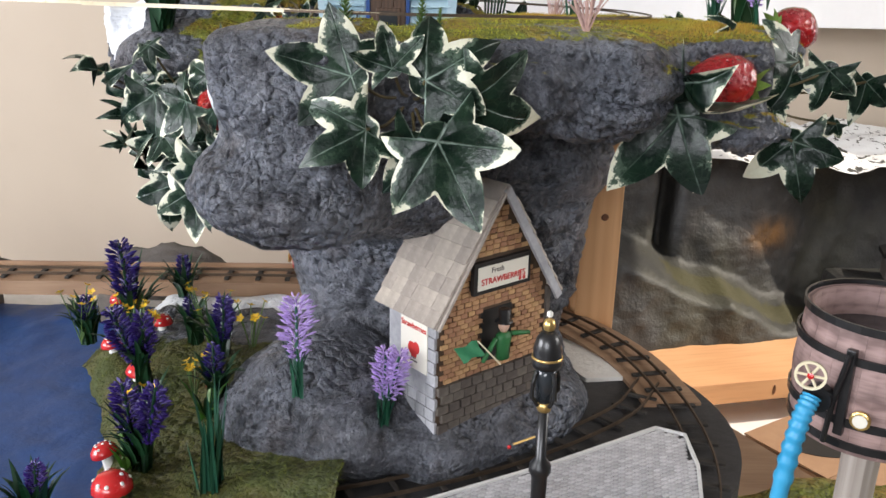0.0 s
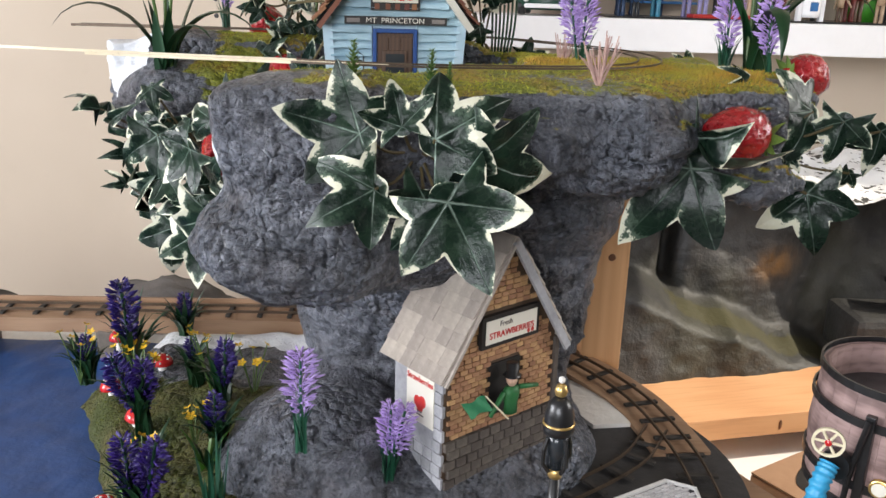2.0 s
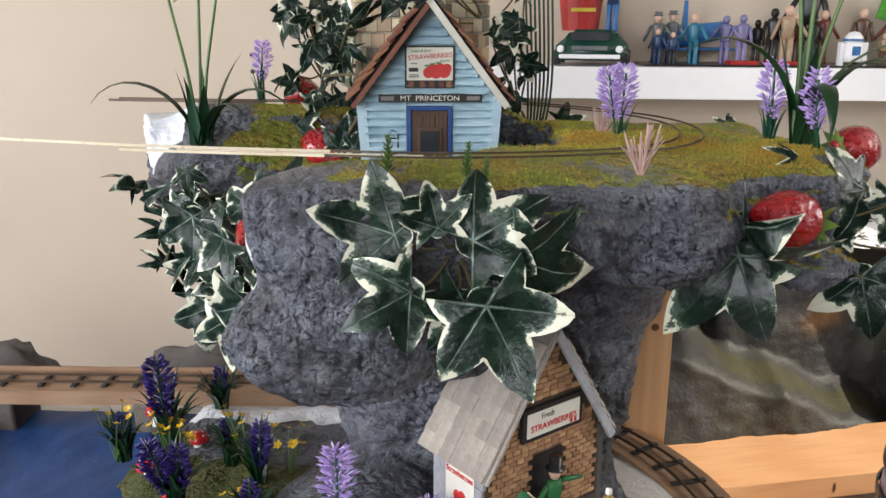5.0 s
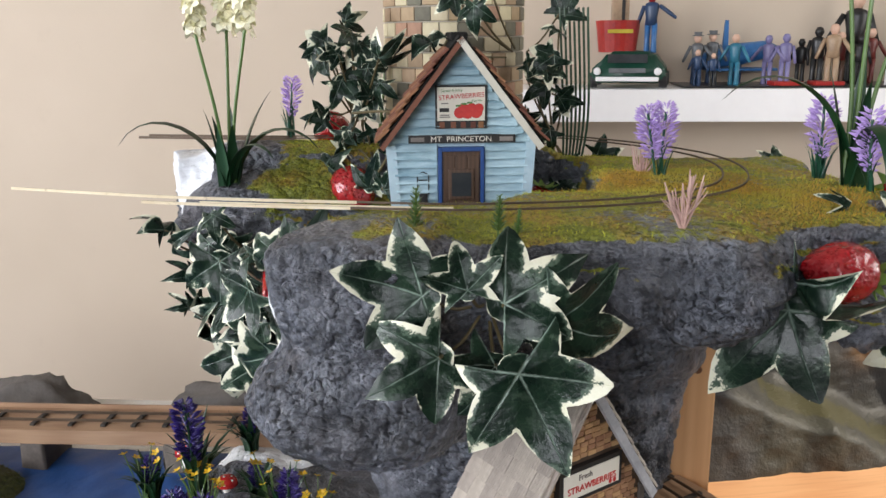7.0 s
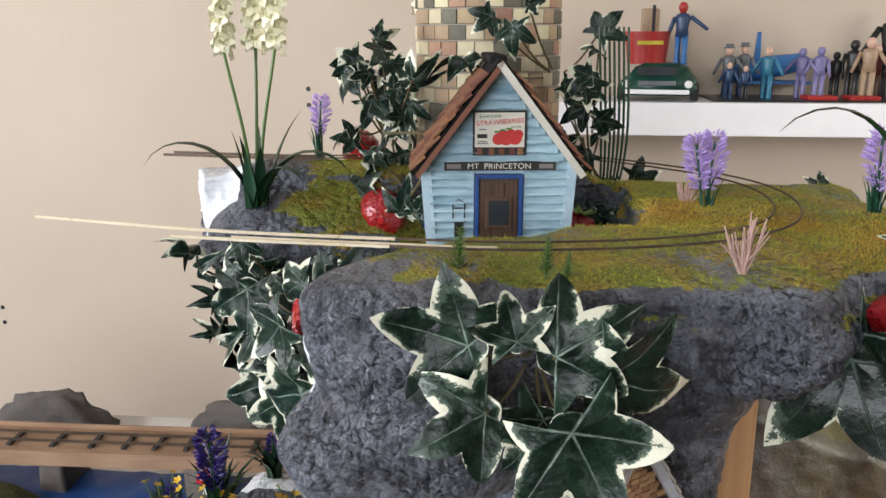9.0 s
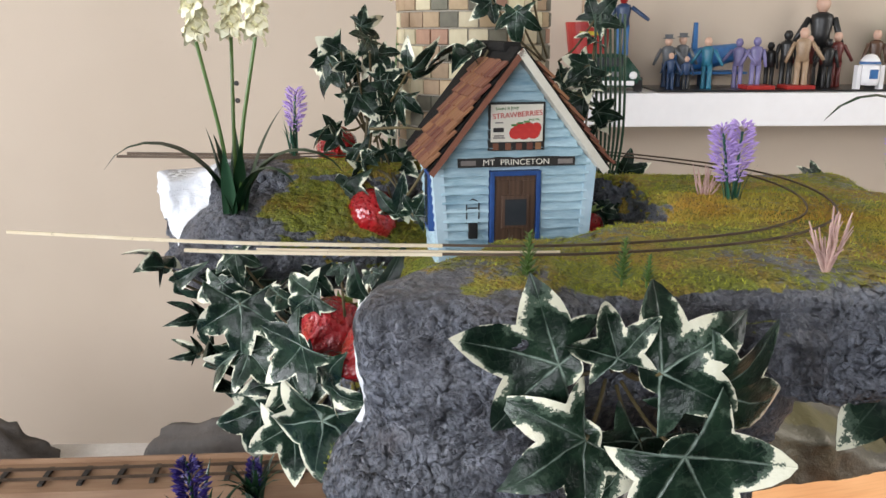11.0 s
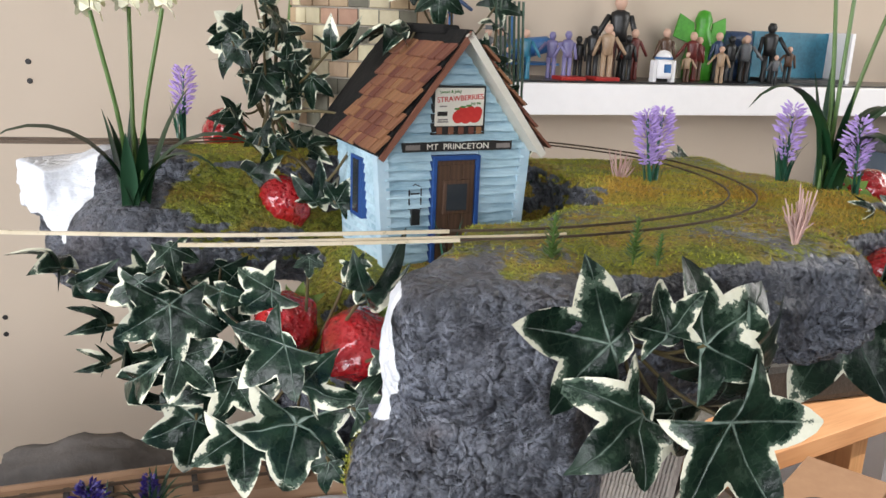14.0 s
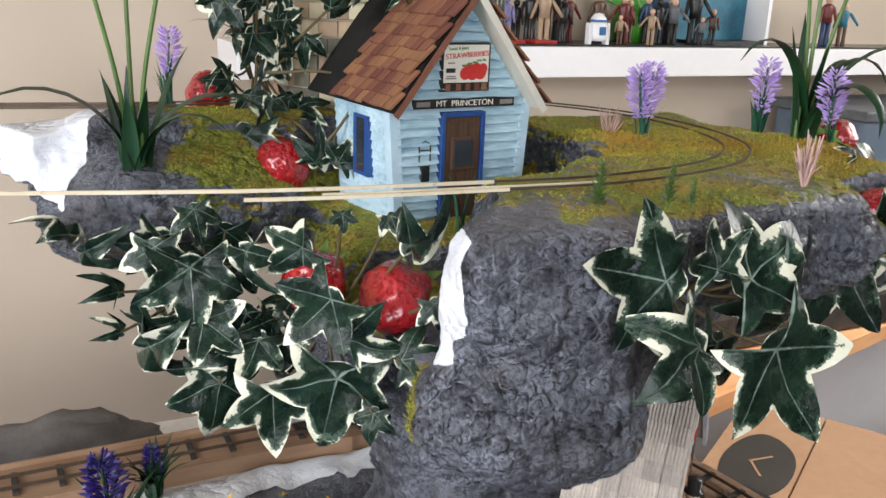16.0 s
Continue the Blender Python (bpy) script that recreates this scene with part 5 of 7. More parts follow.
part("arm", tube([(0, -0.003, 0.048), (-0.004, -0.004, 0.02), (-0.006, -0.003, -0.006)], 0.0016, 8), BLACK, bracket)
valve = part("valve_wheel", lathe([(0.0068, -0.0008), (0.0082, -0.0008), (0.0082, 0.0008), (0.0068, 0.0008), (0.0068, -0.0008)], 24), IVORY, tub, "ivory valve wheel with red hub", at=pose(-0.0545, -0.033, 0.133, 90, 0, -30))
for k in range(3):
    part("spoke", tube([(0.0074 * math.cos(k * math.pi / 3), 0.0074 * math.sin(k * math.pi / 3), 0), (-0.0074 * math.cos(k * math.pi / 3), -0.0074 * math.sin(k * math.pi / 3), 0)], 0.0008, 6), IVORY, valve)
part("hub", lathe([(0, -0.001), (0.0018, -0.0008), (0.0018, 0.0012), (0, 0.0018)], 10), TOAD_RED, valve)
dial = part("dial", lathe([(0, 0), (0.0052, 0), (0.0052, 0.002), (0.0044, 0.0024), (0, 0.0024)], 20), GOLD, tub, "small brass gauge", at=pose(-0.0265, -0.0385, 0.110, 90, 0, -35))
part("face", lathe([(0, 0.0026), (0.0038, 0.0026), (0, 0.0029)], 16), PAPER, dial)
elbow = part("elbow", lathe([(0, 0), (0.008, 0), (0.008, 0.006), (0, 0.006)], 14), BLACK, tub, at=pose(-0.044, -0.026, 0.118, 90, 0, -45))
hose = thing("blue_hose", pose(0.1985, 0.398, 1.018), "ribbed sky blue plastic water hose", "hose")
bm = bmesh.new()
curve = spline([(-0.010, 0, 0.0), (-0.009, 0, 0.04), (-0.006, 0, 0.085), (-0.002, 0.001, 0.112), (0.004, 0.006, 0.122)], 16)
rings = []
for i, p in enumerate(curve):
    d = (curve[min(i + 1, len(curve) - 1)] - curve[max(i - 1, 0)]).normalized()
    sd = d.cross(Vector((0, 1, 0))).normalized()
    up = sd.cross(d)
    r = 0.0045 + (0.0009 if (i % 4 < 2 and p.z > 0.07) else 0)
    rings.append([bm.verts.new(p + r * (math.cos(2 * math.pi * k / 12) * sd + math.sin(2 * math.pi * k / 12) * up)) for k in range(12)])
for a, b in zip(rings, rings[1:]):
    for k in range(12):
        bm.faces.new((a[k], a[(k + 1) % 12], b[(k + 1) % 12], b[k]))
bmesh.ops.recalc_face_normals(bm, faces=bm.faces)
part("hose", bm, PIPE, hose, smooth=True)
part("spout", lathe([(0, -0.002), (0.006, -0.002), (0.006, 0.006), (0.0046, 0.008), (0, 0.008)], 14), PIPE, hose, at=pose(-0.010, 0, 0.0))

# ---- ivy ----
LOBES = ((0, 1.04), (58, 0.94), (122, 0.62))
DIPS = ((29, 0.53), (90, 0.43), (180, 0.22))


def leaf_radius(a):
    """The outline of a five-lobed ivy leaf: pointed lobes, rounded dips."""
    a = abs((a + 180) % 360 - 180)
    for t, rt in LOBES:
        for d, rd in DIPS:
            lo, hi = min(t, d), max(t, d)
            if hi - lo < 53 and lo <= a <= hi:
                s = 1 - abs(a - t) / (hi - lo)
                return rd + (rt - rd) * s ** 1.15
    return 0.2


def ivy_leaf_mesh(seed, droop, fold, twist):
    rnd = random.Random(seed)
    stretch = {k: rnd.uniform(0.86, 1.1) if k else 1.0 for k in (0, 58, 122, -58, -122)}
    marks = sorted({a for a in list(range(-180, 180, 8)) + [0, 58, -58, 122, -122, 29, -29, 90, -90]})
    bm = bmesh.new()
    uv = bm.loops.layers.uv.new("UVMap")
    edge = bm.verts.layers.float.new("edge")
    fracs = (0.22, 0.45, 0.66, 0.82, 0.92, 1.0)
    flat = {}

    def shaped(x, y):
        r, a = math.hypot(x, y), math.degrees(math.atan2(y, x))
        near = min(abs((a - k + 180) % 360 - 180) for k in (0, 58, -58, 122, -122))
        z = fold * r * near / 33 - droop * r * r + 0.11 * math.sin(4.2 * x + seed) * math.cos(3.6 * y + 2 * seed) + twist * x * y
        return Vector((x, y, z))

    mid = bm.verts.new((0, 0, 0))
    flat[mid] = (0.0, 0.0)
    rings = []
    for f in fracs:
        ring = []
        for a in marks:
            near = min(stretch, key=lambda k: abs((a - k + 180) % 360 - 180))
            r = f * leaf_radius(a) * (1 + (stretch[near] - 1) * max(0, 1 - abs(a - near) / 30))
            if f > 0.9:
                r *= 1 + 0.02 * math.sin(a * 0.7 + seed)
            x, y = r * math.cos(radians(a)), r * math.sin(radians(a))
            v = bm.verts.new(shaped(x, y))
            dip = min(abs((a - k + 180) % 360 - 180) for k in (0, 58, -58, 122, -122)) / 31
            v[edge] = f + 0.14 * (min(dip, 1.0) - 0.5) * f
            flat[v] = (x, y)
            ring.append(v)
        rings.append(ring)
    n = len(marks)
    for k in range(n):
        bm.faces.new((mid, rings[0][k], rings[0][(k + 1) % n]))
    for a, b in zip(rings, rings[1:]):
        for k in range(n):
            bm.faces.new((a[k], b[k], b[(k + 1) % n], a[(k + 1) % n]))
    for f in bm.faces:
        for l in f.loops:
            l[uv].uv = flat[l.vert]
    return finish(bm, "leaf", LEAF, True)


LEAF_KINDS = [ivy_leaf_mesh(3, 0.18, 0.07, 0.15), ivy_leaf_mesh(8, 0.36, 0.05, -0.3), ivy_leaf_mesh(14, 0.28, 0.11, 0.35), ivy_leaf_mesh(21, 0.5, 0.09, -0.2), ivy_leaf_mesh(5, -0.15, 0.09, 0.25)]
LEAF_KINDS += [ivy_leaf_mesh(44, 0.75, 0.28, 0.5), ivy_leaf_mesh(52, 0.6, 0.34, -0.55)]
CURLED = [ivy_leaf_mesh(31, 0.55, 0.55, 0.3), ivy_leaf_mesh(37, 0.7, 0.45, -0.4)]


def leaf_pose(j, t, roll, toward):
    """A leaf with its stalk end at j and its main tip at t, facing about toward."""
    j, t = Vector(j), Vector(t)
    x = (t - j).normalized()
    z = Vector(toward) - j
    z = (z - x * z.dot(x)).normalized()
    z = Matrix.Rotation(radians(roll), 3, x) @ z
    y = z.cross(x)
    m = Matrix((x, y, z)).transposed().to_4x4()
    m.translation = j
    size = (t - j).length
    return m @ Matrix.Diagonal((size, size * (0.85 if abs(roll) > 45 else 1.0), size, 1))


def ivy(name, rows, root, label, toward, kinds=(0, 1, 2, 3), grow=1.0):
    plant = thing(name, pose(*root), label, "ivy", "ivy sprigs on the rock")
    root = Vector(root)
    for i, (jx, jy, jz, tx, ty, tz, roll) in enumerate(rows):
        j, t = Vector((jx, jy, jz)), Vector((tx, ty, tz))
        t = j + (t - j) * grow
        mesh = CURLED[i % 2] if abs(roll) > 45 else LEAF_KINDS[kinds[i % len(kinds)]]
        part("leaf", mesh, None, plant, at=Matrix.Translation(-root) @ leaf_pose(j, t, roll, toward))
        back = (j - Vector(toward)).normalized()
        mid = j.lerp(root, 0.45) + back * 0.008 + Vector((0, 0, -0.004))
        end = j.lerp(root, 0.85) + back * 0.015
        part("stalk", tube([p - root for p in spline([j + back * 0.0006, mid, end], 5)], 0.0009, 6), TWINE, plant)
    return plant


FRONT_LEAVES = [
    (-0.001, 0.423, 1.270, 0.021, 0.408, 1.228, 0),
    (-0.038, 0.430, 1.274, -0.070, 0.419, 1.258, 0),
    (-0.008, 0.436, 1.299, 0.029, 0.440, 1.321, 0),
    (-0.025, 0.440, 1.304, -0.031, 0.443, 1.327, 0),
    (-0.047, 0.446, 1.299, -0.089, 0.441, 1.311, -5),
    (0.014, 0.442, 1.288, 0.055, 0.448, 1.269, 25),
    (-0.012, 0.446, 1.264, -0.029, 0.444, 1.236, -20),
]
SIDE_LEAVES = [
    (0.146, 0.515, 1.272, 0.108, 0.503, 1.233, 0),
    (0.227, 0.535, 1.254, 0.236, 0.530, 1.217, 0),
    (0.236, 0.565, 1.302, 0.199, 0.548, 1.302, 0),
    (0.253, 0.556, 1.297, 0.244, 0.550, 1.272, 15),
    (0.290, 0.580, 1.288, 0.280, 0.575, 1.262, 30),
    (0.129, 0.500, 1.303, 0.109, 0.490, 1.309, 60),
    (0.140, 0.495, 1.294, 0.174, 0.480, 1.272, 72),
    (0.184, 0.550, 1.321, 0.175, 0.545, 1.332, 55),
    (0.274, 0.580, 1.259, 0.266, 0.580, 1.249, 20),
    (0.223, 0.560, 1.273, 0.229, 0.555, 1.265, -30),
]
LOW_LEAVES = [
    (-0.182, 0.605, 1.195, -0.182, 0.599, 1.159, 0),
    (-0.158, 0.561, 1.219, -0.166, 0.567, 1.175, 0),
    (-0.132, 0.537, 1.236, -0.117, 0.522, 1.244, 0),
    (-0.120, 0.524, 1.270, -0.118, 0.517, 1.257, 10),
    (-0.165, 0.548, 1.269, -0.186, 0.554, 1.247, 0),
    (-0.156, 0.556, 1.243, -0.148, 0.536, 1.264, 0),
    (-0.129, 0.535, 1.297, -0.113, 0.521, 1.316, 48),
    (-0.165, 0.600, 1.280, -0.185, 0.606, 1.266, 0),
    (-0.147, 0.586, 1.301, -0.148, 0.580, 1.293, 0),
    (-0.128, 0.565, 1.304, -0.127, 0.557, 1.295, 20),
    (-0.144, 0.544, 1.205, -0.149, 0.541, 1.190, 30),
    (-0.179, 0.632, 1.199, -0.169, 0.611, 1.213, 20),
]
OUTER_LEAVES = [
    (-0.218, 0.645, 1.260, -0.218, 0.639, 1.227, 0),
    (-0.234, 0.669, 1.267, -0.235, 0.664, 1.245, 10),
    (-0.213, 0.641, 1.229, -0.200, 0.621, 1.221, 0),
    (-0.206, 0.634, 1.191, -0.212, 0.634, 1.159, -10),
    (-0.243, 0.666, 1.216, -0.228, 0.648, 1.227, 25),
    (-0.271, 0.691, 1.261, -0.256, 0.679, 1.251, 62),
    (-0.279, 0.695, 1.271, -0.295, 0.696, 1.286, 60),
    (-0.255, 0.684, 1.236, -0.263, 0.682, 1.250, 55),
    (-0.241, 0.664, 1.207, -0.215, 0.638, 1.194, 66),
    (-0.216, 0.634, 1.297, -0.214, 0.626, 1.284, 0),
    (-0.190, 0.625, 1.273, -0.185, 0.612, 1.254, 50),
    (-0.256, 0.675, 1.214, -0.261, 0.671, 1.225, 50),
    (-0.188, 0.643, 1.229, -0.198, 0.648, 1.205, 15),
]
TOWER_LEAVES = [
    (-0.109, 0.730, 1.402, -0.095, 0.720, 1.410, 35),
    (-0.149, 0.780, 1.383, -0.135, 0.775, 1.366, -15),
    (-0.153, 0.800, 1.402, -0.160, 0.795, 1.394, 0),
    (-0.144, 0.800, 1.415, -0.136, 0.800, 1.420, 20),
    (-0.146, 0.790, 1.431, -0.132, 0.790, 1.436, 10),
    (-0.124, 0.770, 1.370, -0.130, 0.765, 1.383, 30),
    (-0.141, 0.760, 1.339, -0.145, 0.755, 1.325, 50),
    (-0.161, 0.760, 1.314, -0.166, 0.745, 1.280, 40),
    (-0.120, 0.730, 1.299, -0.114, 0.725, 1.318, 15),
    (-0.107, 0.720, 1.300, -0.100, 0.715, 1.315, -10),
    (-0.167, 0.790, 1.355, -0.181, 0.780, 1.353, 65),
    (-0.132, 0.780, 1.391, -0.118, 0.775, 1.398, 20),
    (-0.115, 0.770, 1.381, -0.119, 0.765, 1.365, 25),
]
EAVE_LEAVES = [
    (0.029, 0.790, 1.402, 0.009, 0.785, 1.388, 10),
    (0.033, 0.800, 1.435, 0.048, 0.800, 1.452, -20),
    (0.023, 0.780, 1.378, 0.005, 0.775, 1.371, 25),
    (0.034, 0.780, 1.367, 0.052, 0.775, 1.362, 40),
    (0.027, 0.790, 1.340, 0.013, 0.785, 1.327, -10),
    (-0.051, 0.745, 1.448, -0.064, 0.740, 1.437, 0),
    (-0.035, 0.730, 1.441, -0.038, 0.725, 1.421, 30),
    (-0.024, 0.740, 1.456, -0.012, 0.740, 1.458, 20),
    (-0.066, 0.715, 1.414, -0.093, 0.715, 1.417, 55),
]
BACK_LEAVES = [
    (0.073, 0.850, 1.308, 0.094, 0.845, 1.313, 35),
    (0.053, 0.830, 1.303, 0.031, 0.820, 1.299, 20),
    (0.067, 0.820, 1.296, 0.058, 0.815, 1.276, 0),
    (0.224, 0.800, 1.310, 0.206, 0.800, 1.321, 40),
]
ivy("ivy_sprig", FRONT_LEAVES, (-0.018, 0.468, 1.285), "large variegated ivy sprig fixed on the rock face", (-0.05, 0.0, 1.40), (0, 2, 1, 4, 0, 3, 2), 1.0)
ivy("ivy_sprig", SIDE_LEAVES, (0.19, 0.55, 1.285), "variegated ivy sprig around a strawberry", (0.02, 0.05, 1.45), (0, 2, 1, 4), 1.08)
ivy("ivy_sprig", LOW_LEAVES, (-0.15, 0.60, 1.235), "glossy variegated ivy hanging below the valley", (-0.25, 0.1, 1.5), (0, 2, 1, 3), 1.08)
ivy("ivy_sprig", OUTER_LEAVES, (-0.20, 0.68, 1.245), "trailing variegated ivy under the rear ledge", (-0.25, 0.1, 1.42), (2, 3, 0, 1), 1.25)
ivy("ivy_sprig", TOWER_LEAVES, (-0.14, 0.80, 1.36), "variegated ivy climbing the brick tower", (-0.12, 0.1, 1.5), (5, 2, 6, 0), 1.2)
ivy("ivy_sprig", EAVE_LEAVES, (0.0, 0.785, 1.40), "variegated ivy hanging round the tower", (-0.02, 0.1, 1.5), (1, 2, 3, 0), 1.1)
ivy("ivy_sprig", BACK_LEAVES, (0.04, 0.815, 1.29), "dark ivy lying behind the blue house", (-0.02, 0.1, 1.6), (1, 2, 3, 0), 1.1)


def wild_rows(n, seed, lo, hi, size, outward):
    """Leaves grown at random through a box, tips hanging down and outward."""
    rnd = random.Random(seed)
    rows = []
    for i in range(n):
        j = Vector([rnd.uniform(a, b) for a, b in zip(lo, hi)])
        d = (Vector(outward) + Vector((rnd.uniform(-1, 1), rnd.uniform(-0.5, 0.5), rnd.uniform(-1, 0.7))) * 0.9).normalized()
        t = j + d * rnd.uniform(*size)
        rows.append((*j, *t, rnd.uniform(-44, 44)))
    return rows


ivy("ivy_sprig", wild_rows(10, 3, (-0.245, 0.69, 1.20), (-0.175, 0.72, 1.265), (0.022, 0.034), (-0.3, -0.3, -0.5)), (-0.19, 0.70, 1.24), "dense dark ivy in the shade of the rear ledge", (-0.2, 0.1, 1.42), (5, 3, 6, 0))
ivy("ivy_sprig", wild_rows(7, 4, (-0.195, 0.625, 1.20), (-0.15, 0.65, 1.245), (0.02, 0.03), (-0.2, -0.4, -0.6)), (-0.16, 0.64, 1.23), "dense dark ivy under the strawberries", (-0.25, 0.1, 1.45), (0, 2, 3, 1))
ivy("ivy_sprig", wild_rows(15, 6, (-0.172, 0.765, 1.30), (-0.115, 0.80, 1.44), (0.017, 0.028), (-0.2, -0.3, -0.5)), (-0.14, 0.80, 1.34), "dark ivy crowding the tower's side", (-0.12, 0.1, 1.5), (3, 2, 1, 0))
ivy("ivy_sprig", wild_rows(12, 8, (0.002, 0.775, 1.29), (0.055, 0.80, 1.44), (0.015, 0.026), (0.2, -0.3, -0.5)), (0.03, 0.80, 1.33), "dark ivy beside the tower and roof", (-0.02, 0.1, 1.5), (3, 2, 1, 0))
ivy("ivy_sprig", wild_rows(9, 12, (0.02, 0.75, 1.282), (0.10, 0.80, 1.305), (0.016, 0.028), (0.3, -0.3, 0.0)), (0.05, 0.79, 1.28), "dark ivy in the hollow behind the house", (-0.02, 0.1, 1.7), (1, 2, 3, 0))
creeper = thing("climbing_vine", pose(-0.14, 0.79, 1.27), "bare brown vine climbing round the tower and roof", "vine")
for path in ([(0.0, 0, 0.0), (-0.006, 0.005, 0.06), (-0.002, 0.01, 0.11), (-0.012, 0.012, 0.17)], [(0.005, -0.02, 0.02), (0.03, -0.06, 0.045), (0.06, -0.075, 0.10), (0.085, -0.07, 0.145)],
             [(0.0, -0.01, 0.085), (0.03, -0.03, 0.088), (0.055, -0.045, 0.085)], [(-0.01, 0.0, 0.05), (0.01, -0.03, 0.055), (0.025, -0.05, 0.04)]):
    part("stem", tube(spline(path, 8), 0.0013, 7, taper=0.6), TWINE, creeper)
rails = thing("ivy_canes", pose(0.045, 0.80, 1.29), "tall thin green cane bunch behind the house", "canes")
for k in range(7):
    x = (k - 3) * 0.0035
    part("cane", tube(spline([(x * 0.5, 0.004 * (k % 2), 0), (x + 0.004, 0, 0.06), (x * 1.1, 0, 0.15)], 6), 0.0011, 6), STRAP, rails)


# ---- strawberries ----
def berry_mesh(seed, lump):
    bm = bmesh.new()
    bmesh.ops.create_uvsphere(bm, u_segments=72, v_segments=48, radius=1)
    for v in bm.verts:
        z = v.co.z
        w = 0.80 * (1 - 0.42 * max(0, -z) ** 1.6 + 0.06 * z)
        n = noise.noise(v.co * 1.7 + Vector((seed, 0, 0))) * lump + 0.02 * noise.noise(v.co * 7 + Vector((seed, 3, 0)))
        a = math.atan2(v.co.y, v.co.x)
        crease = 0.05 * lump * math.cos(3 * a + seed)
        row = math.acos(max(-1, min(1, z))) / math.pi * 11
        k = a / (2 * math.pi) * 13 + 0.5 * (round(row) % 2)
        seedpit = math.exp(-((row - round(row)) / 0.26) ** 2 - ((k - round(k)) / 0.26) ** 2) * math.sqrt(max(0, 1 - z * z))
        crease -= 0.05 * seedpit
        v.co = Vector((v.co.x * w, v.co.y * w, z * 1.0 - 0.18 * max(0, z - 0.7))) * (1 + n + crease)
    return finish(bm, "fruit", BERRY, True)


def sepal_mesh():
    bm = bmesh.new()
    rows = []
    for i in range(5):
        f = i / 4
        w = 0.16 * math.sin(math.pi * (0.25 + 0.75 * f)) + 0.004
        rows.append([bm.verts.new((0.7 * f, w * u, 0.90 + 0.10 * f + 0.15 * f * f - 0.05 * abs(u))) for u in (-1, 0, 1)])
    for p, q in zip(rows, rows[1:]):
        for j in range(2):
            bm.faces.new((p[j], p[j + 1], q[j + 1], q[j]))
    return finish(bm, "sepal", CALYX, True)


SEPAL = sepal_mesh()
BERRIES = [berry_mesh(1, 0.06), berry_mesh(5, 0.14), berry_mesh(9, 0.10)]


def strawberry(at, size, kind, label, calyx=True):
    s = thing("strawberry", at, label, "strawberry", "strawberries on the rock")
    part("fruit", BERRIES[kind], None, s, at=Matrix.Scale(size, 4))
    if calyx:
        for k in range(7):
            part("sepal", SEPAL, None, s, "small green sepal", at=pose(0, 0, 0, 0, 0, k * 51.4) @ Matrix.Diagonal((size * (0.8 + 0.3 * (k % 3) / 2), size, size, 1)))
    return s


strawberry(pose(0.172, 0.52, 1.293, 0, 100, 0), 0.0215, 0, "shiny red foil strawberry lying on the side ledge")
strawberry(pose(0.255, 0.627, 1.318, 0, -80, 20), 0.0205, 0, "red strawberry lying behind the purple flower")
strawberry(pose(-0.137, 0.752, 1.292, 10, -10, 0), 0.0238, 2, "glossy red strawberry standing beside the blue house", False)
strawberry(pose(-0.172, 0.84, 1.331, 15, 15, 0), 0.0215, 2, "glossy red strawberry at the back by the tower", False)
strawberry(pose(-0.157, 0.607, 1.256, -30, 70, 30), 0.0225, 1, "lumpy red strawberry hanging in the ivy")
strawberry(pose(-0.127, 0.562, 1.259, -20, 75, 20), 0.0240, 1, "large lumpy red strawberry in the ivy")
strawberry(pose(0.018, 0.735, 1.283, 0, 10, 0), 0.019, 2, "dark red strawberry in shade behind the house")


# ---- flowers ----
def blade(bm, root, lean, length, width, bend, fold=0.25, n=7):
    """One strap leaf: root, heading in degrees, length, width, how far it arches over (degrees)."""
    head = radians(lean)
    out = Vector((math.cos(head), math.sin(head), 0))
    side = Vector((-out.y, out.x, 0))
    p, ang = Vector(root), radians(6)
    rows = []
    for i in range(n + 1):
        f = i / n
        w = width * (1 - 0.25 * f) * (1 if f < 0.55 else max(0.04, 1 - ((f - 0.55) / 0.45) ** 1.8))
        up = Vector((0, 0, 1))
        nrm = (up * math.sin(ang) - out * math.cos(ang))
        rows.append([bm.verts.new(p + side * w * u / 2 + nrm * (abs(u) * w * fold * -0.5)) for u in (-1, 0, 1)])
        p = p + (out * math.sin(ang) + up * math.cos(ang)) * (length / n)
        ang += radians(bend) / n * (0.4 + 1.2 * f)
    for a, b in zip(rows, rows[1:]):
        for j in range(2):
            bm.faces.new((a[j], a[j + 1], b[j + 1], b[j]))


def spike(n, height, radius, floret, seed, droop=0.0):
    """A flower spike of many small pointed florets round a stem, wide below and narrow at the tip."""
    rnd = random.Random(seed)
    bm = bmesh.new()
    for i in range(n):
        f = i / n
        a = i * 2.39996 + rnd.uniform(-0.3, 0.3)
        r = radius * (0.35 + 0.65 * math.sin(math.pi * min(1, (1 - f) * 0.85 + 0.12)))
        z = height * f + rnd.uniform(-0.02, 0.02) * height
        d = Vector((math.cos(a), math.sin(a), rnd.uniform(0.15, 0.9) - droop)).normalized()
        c = Vector((0, 0, z)) + Vector((d.x, d.y, 0)) * r * 0.25
        ln = r * rnd.uniform(0.65, 1.05)
        u = d.cross(Vector((0, 0, 1))).normalized() * floret
        w = d.cross(u).normalized() * floret
        root, tip = bm.verts.new(c), bm.verts.new(c + d * ln)
        ring = [bm.verts.new(c + d * ln * rnd.uniform(0.55, 0.8) + q) for q in (u, w, -u, -w)]
        for k in range(4):
            bm.faces.new((root, ring[(k + 1) % 4], ring[k]))
            bm.faces.new((ring[k], ring[(k + 1) % 4], tip))
    return bm


